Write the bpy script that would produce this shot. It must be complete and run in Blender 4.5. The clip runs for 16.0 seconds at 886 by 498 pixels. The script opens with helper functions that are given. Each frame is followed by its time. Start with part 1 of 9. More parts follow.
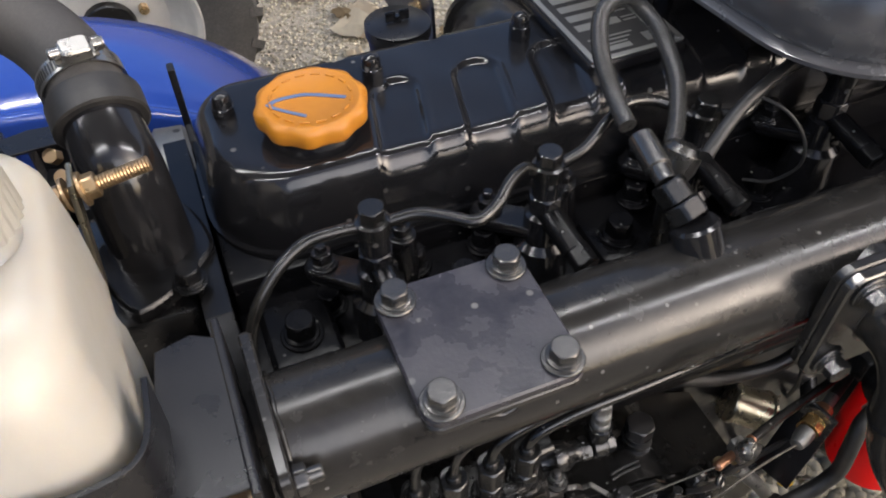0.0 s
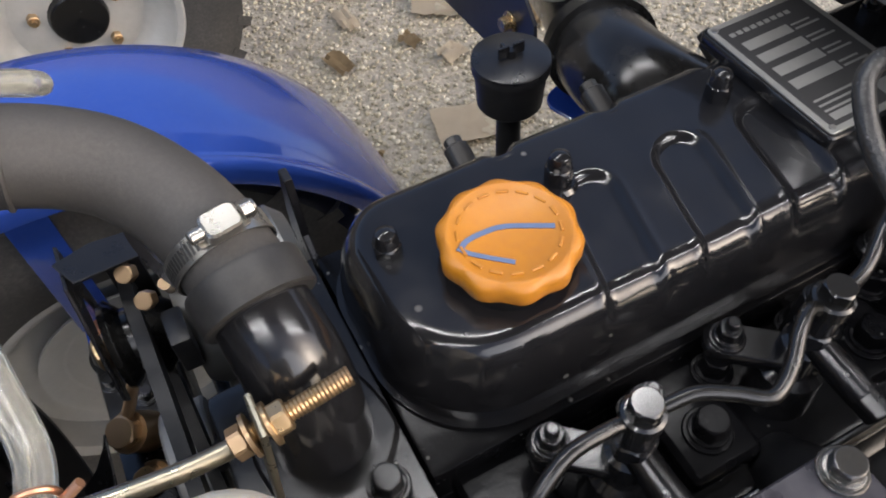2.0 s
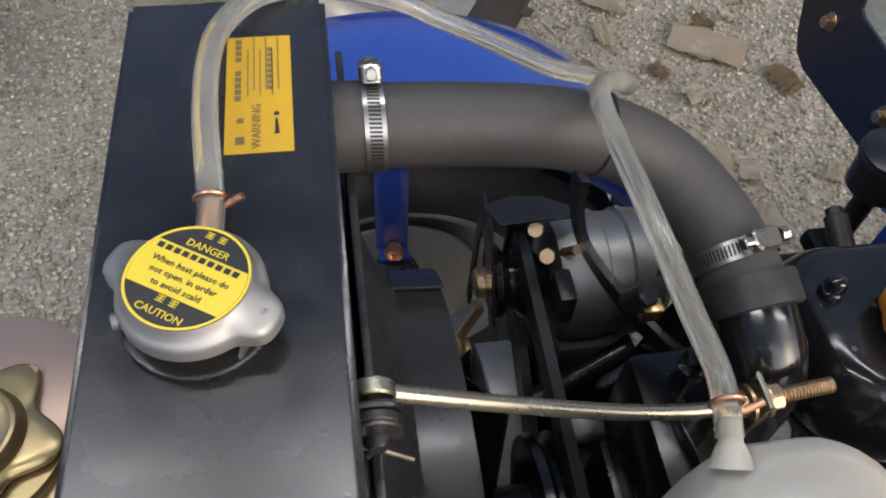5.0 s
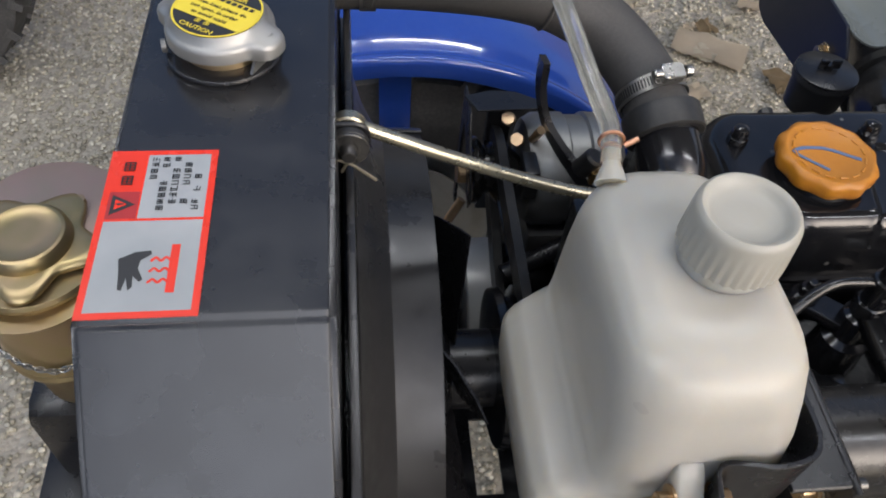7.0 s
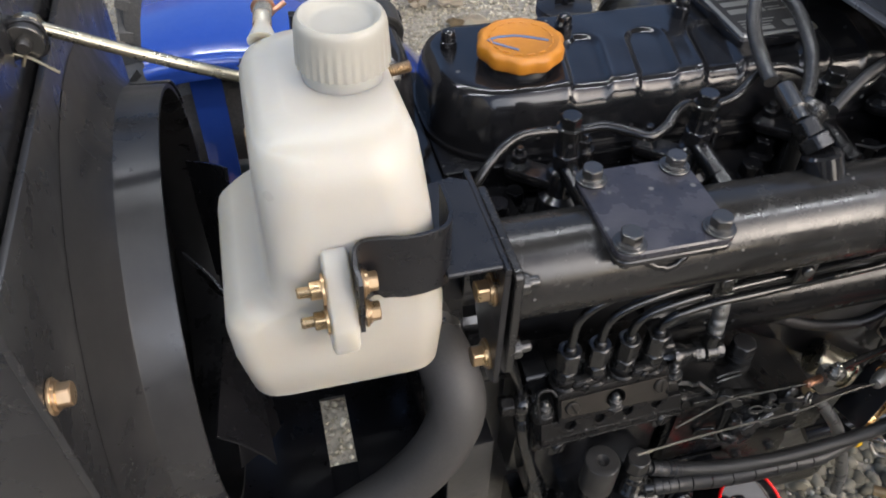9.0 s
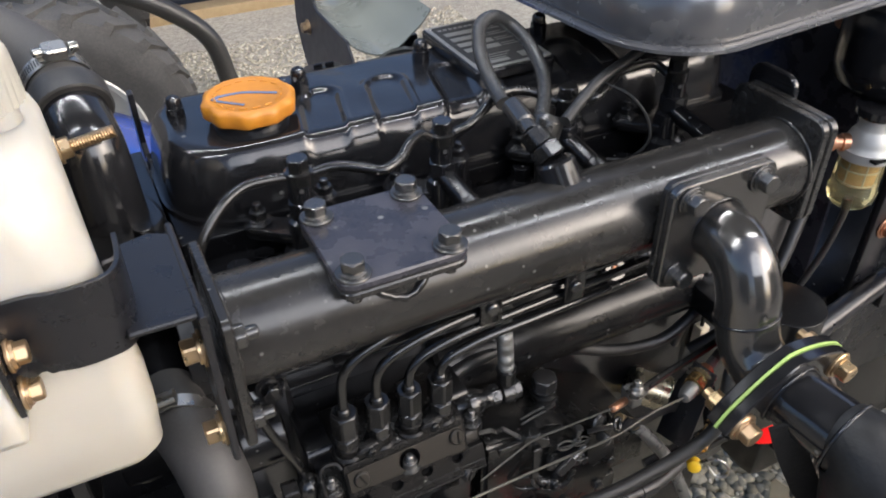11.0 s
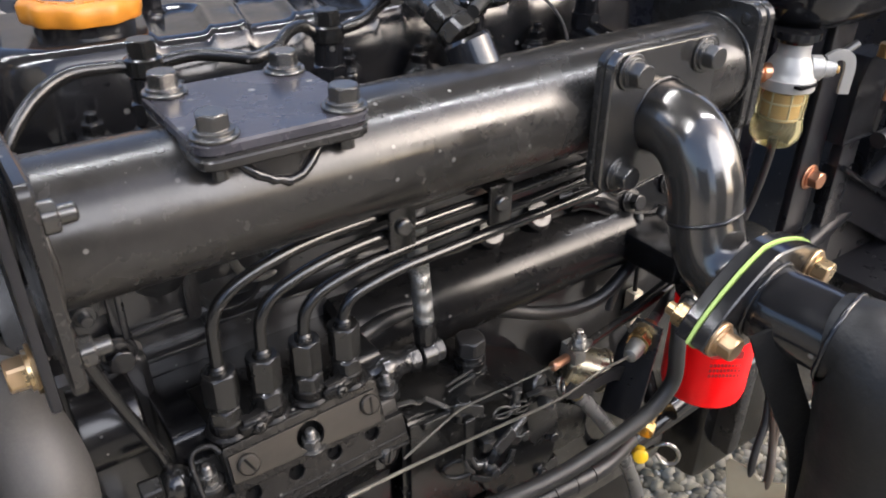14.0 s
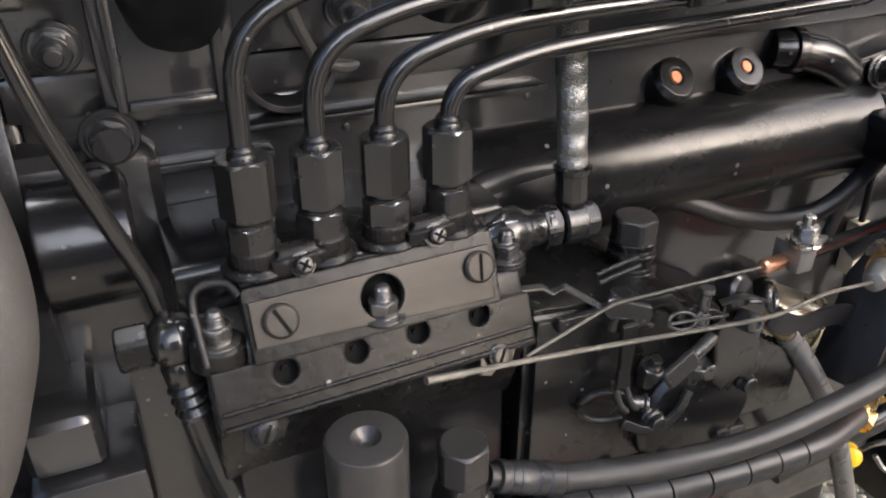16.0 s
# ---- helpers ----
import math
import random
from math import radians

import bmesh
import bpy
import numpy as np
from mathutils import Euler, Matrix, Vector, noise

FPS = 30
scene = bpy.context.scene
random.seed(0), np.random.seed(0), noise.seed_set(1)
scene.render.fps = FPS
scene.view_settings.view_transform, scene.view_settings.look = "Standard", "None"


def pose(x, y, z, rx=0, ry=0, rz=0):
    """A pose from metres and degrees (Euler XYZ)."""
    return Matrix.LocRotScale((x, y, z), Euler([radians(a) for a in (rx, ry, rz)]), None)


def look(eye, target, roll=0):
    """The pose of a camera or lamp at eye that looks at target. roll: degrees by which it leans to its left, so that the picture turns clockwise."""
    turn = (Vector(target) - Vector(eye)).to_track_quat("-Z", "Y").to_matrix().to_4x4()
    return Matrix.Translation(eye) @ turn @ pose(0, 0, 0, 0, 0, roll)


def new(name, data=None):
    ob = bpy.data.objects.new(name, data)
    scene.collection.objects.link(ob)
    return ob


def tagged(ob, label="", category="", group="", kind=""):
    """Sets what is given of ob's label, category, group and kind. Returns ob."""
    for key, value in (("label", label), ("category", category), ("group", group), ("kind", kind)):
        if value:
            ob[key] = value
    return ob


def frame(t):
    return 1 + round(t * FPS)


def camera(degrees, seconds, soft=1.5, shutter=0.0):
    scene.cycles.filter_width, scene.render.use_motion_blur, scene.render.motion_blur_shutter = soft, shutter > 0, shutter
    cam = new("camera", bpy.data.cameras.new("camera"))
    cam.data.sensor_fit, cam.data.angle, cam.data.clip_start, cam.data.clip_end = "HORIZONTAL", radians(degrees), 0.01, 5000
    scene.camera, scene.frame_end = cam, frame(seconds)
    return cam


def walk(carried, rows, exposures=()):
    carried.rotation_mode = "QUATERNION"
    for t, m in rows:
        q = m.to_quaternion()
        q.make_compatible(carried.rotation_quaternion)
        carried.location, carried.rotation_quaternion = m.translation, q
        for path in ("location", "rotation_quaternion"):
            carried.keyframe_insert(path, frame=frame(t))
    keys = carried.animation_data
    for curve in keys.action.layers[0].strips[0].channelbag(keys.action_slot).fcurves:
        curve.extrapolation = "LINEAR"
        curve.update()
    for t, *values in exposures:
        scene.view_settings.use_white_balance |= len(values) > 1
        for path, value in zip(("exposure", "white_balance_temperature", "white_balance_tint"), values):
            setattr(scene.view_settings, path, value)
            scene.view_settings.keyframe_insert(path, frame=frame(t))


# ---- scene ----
cam = camera(59.6, 16.0, soft=1.9)
ROWS = [
    (0, (0.0014, -0.0037, 1.2142), (0.2461, 0.6314, 0.4815), -1.17),
    (0.5, (-0.0236, 0.0423, 1.2004), (0.2253, 0.6561, 0.4512), -2.88),
    (1, (-0.0533, 0.1022, 1.2049), (0.1976, 0.6854, 0.4323), -4.37),
    (1.5, (-0.0498, 0.1595, 1.2170), (0.2046, 0.7179, 0.4274), -4.51),
    (2, (-0.0553, 0.1948, 1.2199), (0.1983, 0.7427, 0.4227), -3.86),
    (2.5, (-0.0879, 0.2256, 1.2299), (0.1501, 0.7721, 0.4269), -2.95),
    (3, (-0.1463, 0.2428, 1.2462), (0.0691, 0.7846, 0.4337), -0.54),
    (3.5, (-0.1912, 0.2436, 1.2637), (-0.0024, 0.7974, 0.4527), 0.68),
    (4, (-0.2266, 0.2449, 1.2870), (-0.0631, 0.8111, 0.4791), 2.16),
    (4.2, (-0.2415, 0.2402, 1.2901), (-0.0879, 0.8123, 0.4844), 2.59),
    (6.3, (-0.2776, 0.0861, 1.2945), (-0.1738, 0.6841, 0.4998), 6.62),
    (6.5, (-0.2757, 0.0658, 1.2943), (-0.1755, 0.6734, 0.5064), 6.05),
    (7, (-0.2580, 0.0242, 1.2943), (-0.1525, 0.6432, 0.5161), 5.77),
    (7.5, (-0.2425, -0.0168, 1.2902), (-0.1234, 0.6161, 0.5252), 5.27),
    (8, (-0.2158, -0.0602, 1.2819), (-0.0805, 0.5884, 0.5329), 4.24),
    (8.5, (-0.1709, -0.0929, 1.2696), (-0.0122, 0.5710, 0.5387), 2.98),
    (9, (-0.1302, -0.1258, 1.2443), (0.0552, 0.5572, 0.5378), 1.40),
    (9.5, (-0.0913, -0.1431, 1.2427), (0.1218, 0.5575, 0.5616), -0.29),
    (10, (-0.0665, -0.1464, 1.2302), (0.1883, 0.5661, 0.5764), -0.79),
    (10.2, (-0.0587, -0.1484, 1.2217), (0.2141, 0.5667, 0.5781), -0.78),
    (12.3, (-0.0293, -0.1563, 1.1310), (0.4359, 0.5526, 0.6008), -0.70),
    (12.5, (-0.0314, -0.1470, 1.1261), (0.4427, 0.5586, 0.5995), -0.78),
    (13, (-0.0284, -0.1350, 1.1097), (0.4673, 0.5632, 0.5933), -0.67),
    (13.5, (-0.0216, -0.1375, 1.0778), (0.4835, 0.5588, 0.5679), -0.23),
    (14, (-0.0281, -0.1241, 1.0404), (0.4708, 0.5776, 0.5318), 0.56),
    (14.5, (-0.0154, -0.1309, 0.9860), (0.4606, 0.5842, 0.4741), 1.10),
    (15, (-0.0091, -0.1123, 0.9270), (0.4297, 0.6296, 0.4200), 1.29),
    (15.5, (0.0060, -0.0681, 0.8879), (0.4001, 0.7081, 0.3957), 0.18),
    (16, (0.0200, -0.0438, 0.8771), (0.3832, 0.7552, 0.3977), -0.11),
]
walk(cam, [(t, look(eye, target, roll)) for t, eye, target, roll in ROWS],
     ((0.0, 0.32, 6200, 12), (1.0, 0.22, 6200, 12), (2.0, 0.36, 6200, 12), (3.0, 0.32, 6200, 12), (4.0, 0.08, 6150, 12), (6.5, -0.22, 6000, 11), (8.0, 0.10, 5900, 10), (9.5, 0.34, 5900, 10), (10.2, 0.42, 5900, 10), (12.5, 0.95, 5950, 11), (13.5, 1.02, 6000, 12), (14.5, 1.05, 6000, 12), (16.0, 1.30, 6050, 12)))

# ---------------------------------------------------------------- light
world = bpy.data.worlds.new("sky")
scene.world = world
world.use_nodes = True
wn = world.node_tree.nodes
sky = wn.new("ShaderNodeTexSky")
sky.sky_type, sky.sun_disc = "NISHITA", False
sky.sun_elevation, sky.sun_rotation = radians(26), radians(138)
sky.air_density, sky.dust_density, sky.ozone_density = 0.7, 4.0, 0.6
wn["Background"].inputs["Strength"].default_value = 0.25
world.node_tree.links.new(sky.outputs["Color"], wn["Background"].inputs["Color"])

sun = new("sun", bpy.data.lights.new("sun", "SUN"))
sun.data.energy, sun.data.angle, sun.data.color = 1.1, radians(44), (1.0, 0.97, 0.93)
sun.matrix_world = look((0.1, -2.6, 1.35), (0, 0, 0))


def strip_lamp(x, y, z, long, wide, watts, turn=0.0):
    """A ceiling strip lamp of the shed, facing down."""
    data = bpy.data.lights.new("strip_lamp", "AREA")
    data.shape, data.size, data.size_y, data.energy, data.color = "RECTANGLE", long, wide, watts, (1.0, 0.97, 0.93)
    new("strip_lamp", data).matrix_world = pose(x, y, z, 0, 0, turn)


for lx, ly in ((1.6, -0.4), (-1.2, -0.4), (0.3, 0.9), (-1.5, 0.9)):
    strip_lamp(lx, ly, 2.75, 1.6, 0.05, 17)

# ---------------------------------------------------------------- building helpers
X, Y, Z = Vector((1, 0, 0)), Vector((0, 1, 0)), Vector((0, 0, 1))


def V(*c):
    return Vector(c)


def basis(axis):
    """Two unit vectors square to the axis."""
    a = Vector(axis).normalized()
    ref = Z if abs(a.z) < 0.9 else X
    u = ref.cross(a).normalized()
    return a, u, a.cross(u)


def finish(bm, sharp=32):
    bmesh.ops.recalc_face_normals(bm, faces=bm.faces)
    me = bpy.data.meshes.new("m")
    bm.to_mesh(me)
    bm.free()
    me.polygons.foreach_set("use_smooth", [True] * len(me.polygons))
    me.set_sharp_from_angle(angle=radians(sharp))
    return me


def base_of(ob):
    p = Vector(ob.location)
    while ob.parent:
        ob = ob.parent
        p += ob.location
    return p


def part(name, bm, material, parent, label="", sharp=32):
    """Links a bmesh in world places as one mesh object under a thing or part."""
    me = bm if isinstance(bm, bpy.types.Mesh) else finish(bm, sharp)
    me.name = name
    me.transform(Matrix.Translation(-base_of(parent)))
    me.materials.append(material)
    ob = new(name, me)
    ob.parent = parent
    return tagged(ob, label)


def thing(name, at, label, category, group="", kind=""):
    ob = new(name)
    ob.empty_display_size = 0.02
    ob.location = at
    return tagged(ob, label, category, group, kind)


def solo(name, bm, material, label, category, group="", kind="", sharp=32):
    """A thing that is one mesh, its origin at its lowest middle."""
    me = bm if isinstance(bm, bpy.types.Mesh) else finish(bm, sharp)
    me.name = name
    co = np.empty(len(me.vertices) * 3)
    me.vertices.foreach_get("co", co)
    co = co.reshape(-1, 3)
    mid = (co.min(0) + co.max(0)) / 2
    at = Vector((mid[0], mid[1], co[:, 2].min()))
    me.transform(Matrix.Translation(-at))
    me.materials.append(material)
    ob = new(name, me)
    ob.location = at
    return tagged(ob, label, category, group, kind)


def quads(bm, rings, closed=True, cap=(True, True)):
    """Skins rings of points, all of one length."""
    vs = [[bm.verts.new(p) for p in r] for r in rings]
    n = len(vs[0])
    for a, b in zip(vs, vs[1:]):
        for i in range(n if closed else n - 1):
            j = (i + 1) % n
            bm.faces.new((a[i], a[j], b[j], b[i]))
    if closed and cap[0]:
        bm.faces.new(vs[0][::-1])
    if closed and cap[1]:
        bm.faces.new(vs[-1])
    return bm


def box(lo, hi, bevel=0.002, bm=None, turn=None, seg=2):
    """A box between two corners, edges rounded; turn: a rotation about its middle."""
    bm = bm or bmesh.new()
    lo, hi = Vector(lo), Vector(hi)
    m = Matrix.Translation((lo + hi) / 2) @ (turn.to_4x4() if turn else Matrix()) @ Matrix.Diagonal((*(hi - lo), 1))
    made = bmesh.ops.create_cube(bm, size=1, matrix=m)["verts"]
    if bevel:
        edges = list({e for v in made for e in v.link_edges})
        bmesh.ops.bevel(bm, geom=edges, offset=bevel, segments=seg, affect="EDGES", profile=0.6)
    return bm


def lathe(at, axis, profile, seg=24, bm=None):
    """Turned body: profile of (distance along the axis, radius)."""
    bm = bm or bmesh.new()
    a, u, v = basis(axis)
    at = Vector(at)
    rings = [[at + a * h + (u * math.cos(k * math.tau / seg) + v * math.sin(k * math.tau / seg)) * max(r, 1e-5)
              for k in range(seg)] for h, r in profile]
    return quads(bm, rings)


def rod(a, b, r, seg=16, bm=None, bevel=0.0):
    a, b = Vector(a), Vector(b)
    n = (b - a).length
    prof = [(0, r - bevel), (bevel, r), (n - bevel, r), (n, r - bevel)] if bevel else [(0, r), (n, r)]
    return lathe(a, b - a, prof, seg, bm)


def curve(points, n=8):
    """A smooth line through the points."""
    p = [Vector(q) for q in points]
    p = [p[0] * 2 - p[1], *p, p[-1] * 2 - p[-2]]
    out = []
    for i in range(1, len(p) - 2):
        for k in range(n):
            t = k / n
            a, b, c, d = p[i - 1:i + 3]
            out.append(0.5 * ((2 * b) + (c - a) * t + (2 * a - 5 * b + 4 * c - d) * t * t + (3 * b - a - 3 * c + d) * t ** 3))
    return out + [p[-2]]


def sweep(line, section, bm=None, up=None, cap=True):
    """Carries a section, a list of (across, up) points or a function of the line's share, along a line."""
    bm = bm or bmesh.new()
    line = [Vector(p) for p in line]
    tang = [(line[min(i + 1, len(line) - 1)] - line[max(i - 1, 0)]).normalized() for i in range(len(line))]
    side = (up.cross(tang[0]) if up else basis(tang[0])[1]).normalized()
    rings = []
    for i, (p, t) in enumerate(zip(line, tang)):
        if up:
            side = up.cross(t).normalized()
        elif i:
            side = (side - t * side.dot(t)).normalized()
        other = t.cross(side)
        sec = section(i / (len(line) - 1)) if callable(section) else section
        rings.append([p + side * s + other * w for s, w in sec])
    return quads(bm, rings, cap=(cap, cap))


def circle(r, seg=12):
    return [(r * math.cos(k * math.tau / seg), r * math.sin(k * math.tau / seg)) for k in range(seg)]


def pipe(points, r, seg=12, n=8, bm=None, smooth=True):
    return sweep(curve(points, n) if smooth else points, circle(r, seg), bm)


def bent(points, r, bend, seg=12, bm=None, steps=6):
    """A tube of straight lengths with round bends at the corners."""
    p = [Vector(q) for q in points]
    line = [p[0]]
    for a, b, c in zip(p, p[1:], p[2:]):
        d = min(bend, (a - b).length * 0.49, (c - b).length * 0.49)
        s, e = b + (a - b).normalized() * d, b + (c - b).normalized() * d
        for k in range(steps + 1):
            t = k / steps
            line.append(s.lerp(b, t).lerp(b.lerp(e, t), t))
    line.append(p[-1])
    return sweep(line, circle(r, seg), bm)


def slab(outline, at, u, v, thick, bevel=0.001, bm=None):
    """A plate: an outline in the plane of u and v from the point at, thick along u x v."""
    bm = bm or bmesh.new()
    u, v = Vector(u).normalized(), Vector(v).normalized()
    w = u.cross(v)
    at = Vector(at)
    n = len(outline)
    cx = sum(p[0] for p in outline) / n
    cy = sum(p[1] for p in outline) / n

    def ring(h, inset):
        out = []
        for a, b in outline:
            d = math.hypot(a - cx, b - cy) or 1
            k = 1 - inset / d
            out.append(at + u * (cx + (a - cx) * k) + v * (cy + (b - cy) * k) + w * h)
        return out
    if bevel:
        rings = [ring(0, bevel), ring(bevel, 0), ring(thick - bevel, 0), ring(thick, bevel)]
    else:
        rings = [ring(0, 0), ring(thick, 0)]
    return quads(bm, rings)


def rounded(w, h, r, k=5, cx=0.0, cy=0.0):
    """The outline of a rectangle with round corners."""
    out = []
    for sx, sy, a0 in ((1, 1, 0), (-1, 1, 90), (-1, -1, 180), (1, -1, 270)):
        for i in range(k + 1):
            a = radians(a0 + 90 * i / k)
            out.append((cx + sx * (w / 2 - r) + r * math.cos(a), cy + sy * (h / 2 - r) + r * math.sin(a)))
    return out


def hexnut(at, axis, flats, high, bm=None, spin=0.0, bore=0.0):
    """A hexagon head or nut whose chamfered top cuts the flats in arcs."""
    bm = bm or bmesh.new()
    a, u, v = basis(axis)
    at = Vector(at)
    f, n = flats / 2, 30
    angs = [k * math.tau / n for k in range(n)]
    reach = [f / math.cos((t + math.pi / 6) % (math.pi / 3) - math.pi / 6) for t in angs]

    def ring(radii, heights):
        return [at + a * h + (u * math.cos(t + spin) + v * math.sin(t + spin)) * r for t, r, h in zip(angs, radii, heights)]
    top = [high - min(high * 0.3, (r - f * 0.95) * 0.9) for r in reach]
    rings = [ring(reach, [0] * n), ring(reach, top), ring([f * 0.95] * n, [high] * n)]
    if bore:
        rings += [ring([bore] * n, [high] * n), ring([bore] * n, [high * 0.6] * n)]
    return quads(bm, rings)


def bolt(parent, at, axis, flats=0.013, high=0.0075, material=None, washer=True, spin=0.3, dome=False, name="bolt", label=""):
    """A hexagon bolt head with its washer, as a part."""
    bm = bmesh.new()
    a = Vector(axis).normalized()
    at = Vector(at)
    h = 0.0
    if washer:
        lathe(at, a, [(0, flats * 0.80), (0.0012, flats * 0.82), (0.0018, flats * 0.78), (0.0018, 0.001)], 20, bm)
        lathe(at + a * 0.0018, a, [(0, flats * 0.66), (0.0016, flats * 0.66), (0.0018, flats * 0.6)], 20, bm)
        h = 0.0035
    hexnut(at + a * h, a, flats, high, bm, spin)
    if dome:
        lathe(at + a * (h + high), a, [(0, flats * 0.30), (high * 0.7, flats * 0.30), (high * 0.8, flats * 0.24)], 12, bm)
    return part(name, bm, material, parent, label, 25)


def weld(line, r, material, parent):
    """An uneven weld bead along a line."""
    bm = bmesh.new()
    rnd = random.Random(7)
    pts = [Vector(p) + Vector((rnd.uniform(-1, 1), rnd.uniform(-1, 1), rnd.uniform(-1, 1))) * r * 0.25 for p in line]
    sweep(pts, lambda s: circle(r * (0.85 + 0.3 * rnd.random()), 8), bm)
    return part("weld_bead", bm, material, parent, sharp=60)


def ring_line(at, axis, r, n=24, a0=0.0, a1=math.tau):
    a, u, v = basis(axis)
    return [Vector(at) + (u * math.cos(a0 + (a1 - a0) * k / n) + v * math.sin(a0 + (a1 - a0) * k / n)) * r for k in range(n + 1)]


def letters(text, size, at, u, v, material, parent, name="lettering", lift=0.0002, align="CENTER"):
    """Lettering laid flat on the plane of u and v."""
    cu = bpy.data.curves.new("txt", "FONT")
    cu.body, cu.size, cu.align_x, cu.align_y = text, size, align, "CENTER"
    cu.extrude, cu.resolution_u = 0.0001, 2
    ob = bpy.data.objects.new("txt", cu)
    me = bpy.data.meshes.new_from_object(ob)
    bpy.data.objects.remove(ob)
    u, v = Vector(u).normalized(), Vector(v).normalized()
    w = u.cross(v)
    m = Matrix((u, v, w)).transposed().to_4x4()
    me.transform(Matrix.Translation(Vector(at) + w * lift) @ m)
    me.name = name
    return part(name, me, material, parent)


def bars(rows, at, u, v, material, parent, name="printed_text", lift=0.0002, thick=0.0001):
    """Unreadable print as plain bars: rows of (left, bottom, width, height) in the plane of u and v."""
    bm = bmesh.new()
    for a, b, w, h in rows:
        slab([(a, b), (a + w, b), (a + w, b + h), (a, b + h)], Vector(at) + Vector(u).normalized().cross(Vector(v).normalized()) * lift, u, v, thick, 0, bm)
    return part(name, bm, material, parent)

# ---------------------------------------------------------------- materials
def material(name, base, rough=0.5, metal=0.0, second=None, grain=60.0, patch=6.0, mix=0.5, bump=0.0, bump_scale=300.0,
             rough_var=0.12, coat=0.0, coat_rough=0.1, trans=0.0, ior=1.45, sub=0.0, dust=0.0, stretch=None, alpha=1.0, spec=0.5, edge=0.0, speckle=0.0):
    """A surface with variation at two scales: patches and grain in colour and gloss, fine relief, and a film of dust."""
    m = bpy.data.materials.new(name)
    m.use_nodes = True
    nt = m.node_tree
    n, ln = nt.nodes, nt.links.new
    b = n["Principled BSDF"]
    tc = n.new("ShaderNodeTexCoord")
    src = tc.outputs["Object"]
    if stretch:
        mp = n.new("ShaderNodeMapping")
        mp.inputs["Scale"].default_value = stretch
        ln(src, mp.inputs["Vector"])
        src = mp.outputs["Vector"]

    def noise_at(scale, detail=4.0, roughness=0.6):
        t = n.new("ShaderNodeTexNoise")
        t.inputs["Scale"].default_value, t.inputs["Detail"].default_value = scale, detail
        t.inputs["Roughness"].default_value = roughness
        ln(src, t.inputs["Vector"])
        return t.outputs["Fac"]

    def ramp(fac, lo, hi, c0, c1):
        r = n.new("ShaderNodeMapRange")
        r.inputs["From Min"].default_value, r.inputs["From Max"].default_value = lo, hi
        r.inputs["To Min"].default_value, r.inputs["To Max"].default_value = c0, c1
        ln(fac, r.inputs["Value"])
        return r.outputs["Result"]

    def blend(fac, a, c):
        x = n.new("ShaderNodeMix")
        x.data_type = "RGBA"
        ln(fac, x.inputs["Factor"])
        for s, val in ((6, a), (7, c)):
            if isinstance(val, tuple):
                x.inputs[s].default_value = (*val, 1)
            else:
                ln(val, x.inputs[s])
        return x.outputs[2]
    second = second or tuple(c * 0.6 for c in base)
    big, small = noise_at(patch), noise_at(grain)
    colour = blend(ramp(big, 0.35, 0.7, 0.0, mix), base, second)
    colour = blend(ramp(small, 0.4, 0.75, 0.0, mix * 0.6), colour, second)
    rgh = n.new("ShaderNodeMath")
    rgh.operation = "ADD"
    ln(ramp(big, 0.3, 0.7, rough - rough_var * 0.5, rough + rough_var * 0.5), rgh.inputs[0])
    ln(ramp(small, 0.3, 0.7, -rough_var * 0.4, rough_var * 0.4), rgh.inputs[1])
    rough_out = rgh.outputs[0]
    if dust:
        speck = noise_at(grain * 2.2, 6.0, 0.75)
        film = n.new("ShaderNodeMath")
        film.operation = "MULTIPLY"
        ln(ramp(speck, 0.42, 0.75, 0.1, 1.0), film.inputs[0])
        ln(ramp(big, 0.35, 0.65, dust * 0.3, dust), film.inputs[1])
        colour = blend(film.outputs[0], colour, (0.30, 0.28, 0.25))
        r2 = n.new("ShaderNodeMath")
        r2.operation = "ADD"
        ln(rough_out, r2.inputs[0])
        ln(film.outputs[0], r2.inputs[1])
        rough_out = r2.outputs[0]
    ln(colour, b.inputs["Base Color"])
    ln(rough_out, b.inputs["Roughness"])
    b.inputs["Metallic"].default_value = metal
    b.inputs["IOR"].default_value = ior
    b.inputs["Specular IOR Level"].default_value = spec
    b.inputs["Coat Weight"].default_value, b.inputs["Coat Roughness"].default_value = coat, coat_rough
    b.inputs["Transmission Weight"].default_value = trans
    b.inputs["Subsurface Weight"].default_value = sub
    b.inputs["Subsurface Radius"].default_value = (0.02, 0.017, 0.012)
    b.inputs["Subsurface Scale"].default_value = 0.5
    b.inputs["Alpha"].default_value = alpha
    if speckle:
        cell = n.new("ShaderNodeTexVoronoi")
        cell.inputs["Scale"].default_value = speckle
        ln(src, cell.inputs["Vector"])
        pick = n.new("ShaderNodeSeparateColor")
        ln(cell.outputs["Color"], pick.inputs["Color"])
        spot = n.new("ShaderNodeMath")
        spot.operation = "MULTIPLY"
        ln(ramp(cell.outputs["Distance"], 0.10, 0.16, 1.0, 0.0), spot.inputs[0])
        ln(ramp(pick.outputs[0], 0.80, 0.98, 0.0, 1.0), spot.inputs[1])
        colour = blend(spot.outputs[0], colour, (0.13, 0.128, 0.12))
        ln(colour, b.inputs["Base Color"])
    if edge:
        rd = n.new("ShaderNodeBevel")
        rd.samples = 4
        rd.inputs["Radius"].default_value = edge
        ln(rd.outputs["Normal"], b.inputs["Normal"])
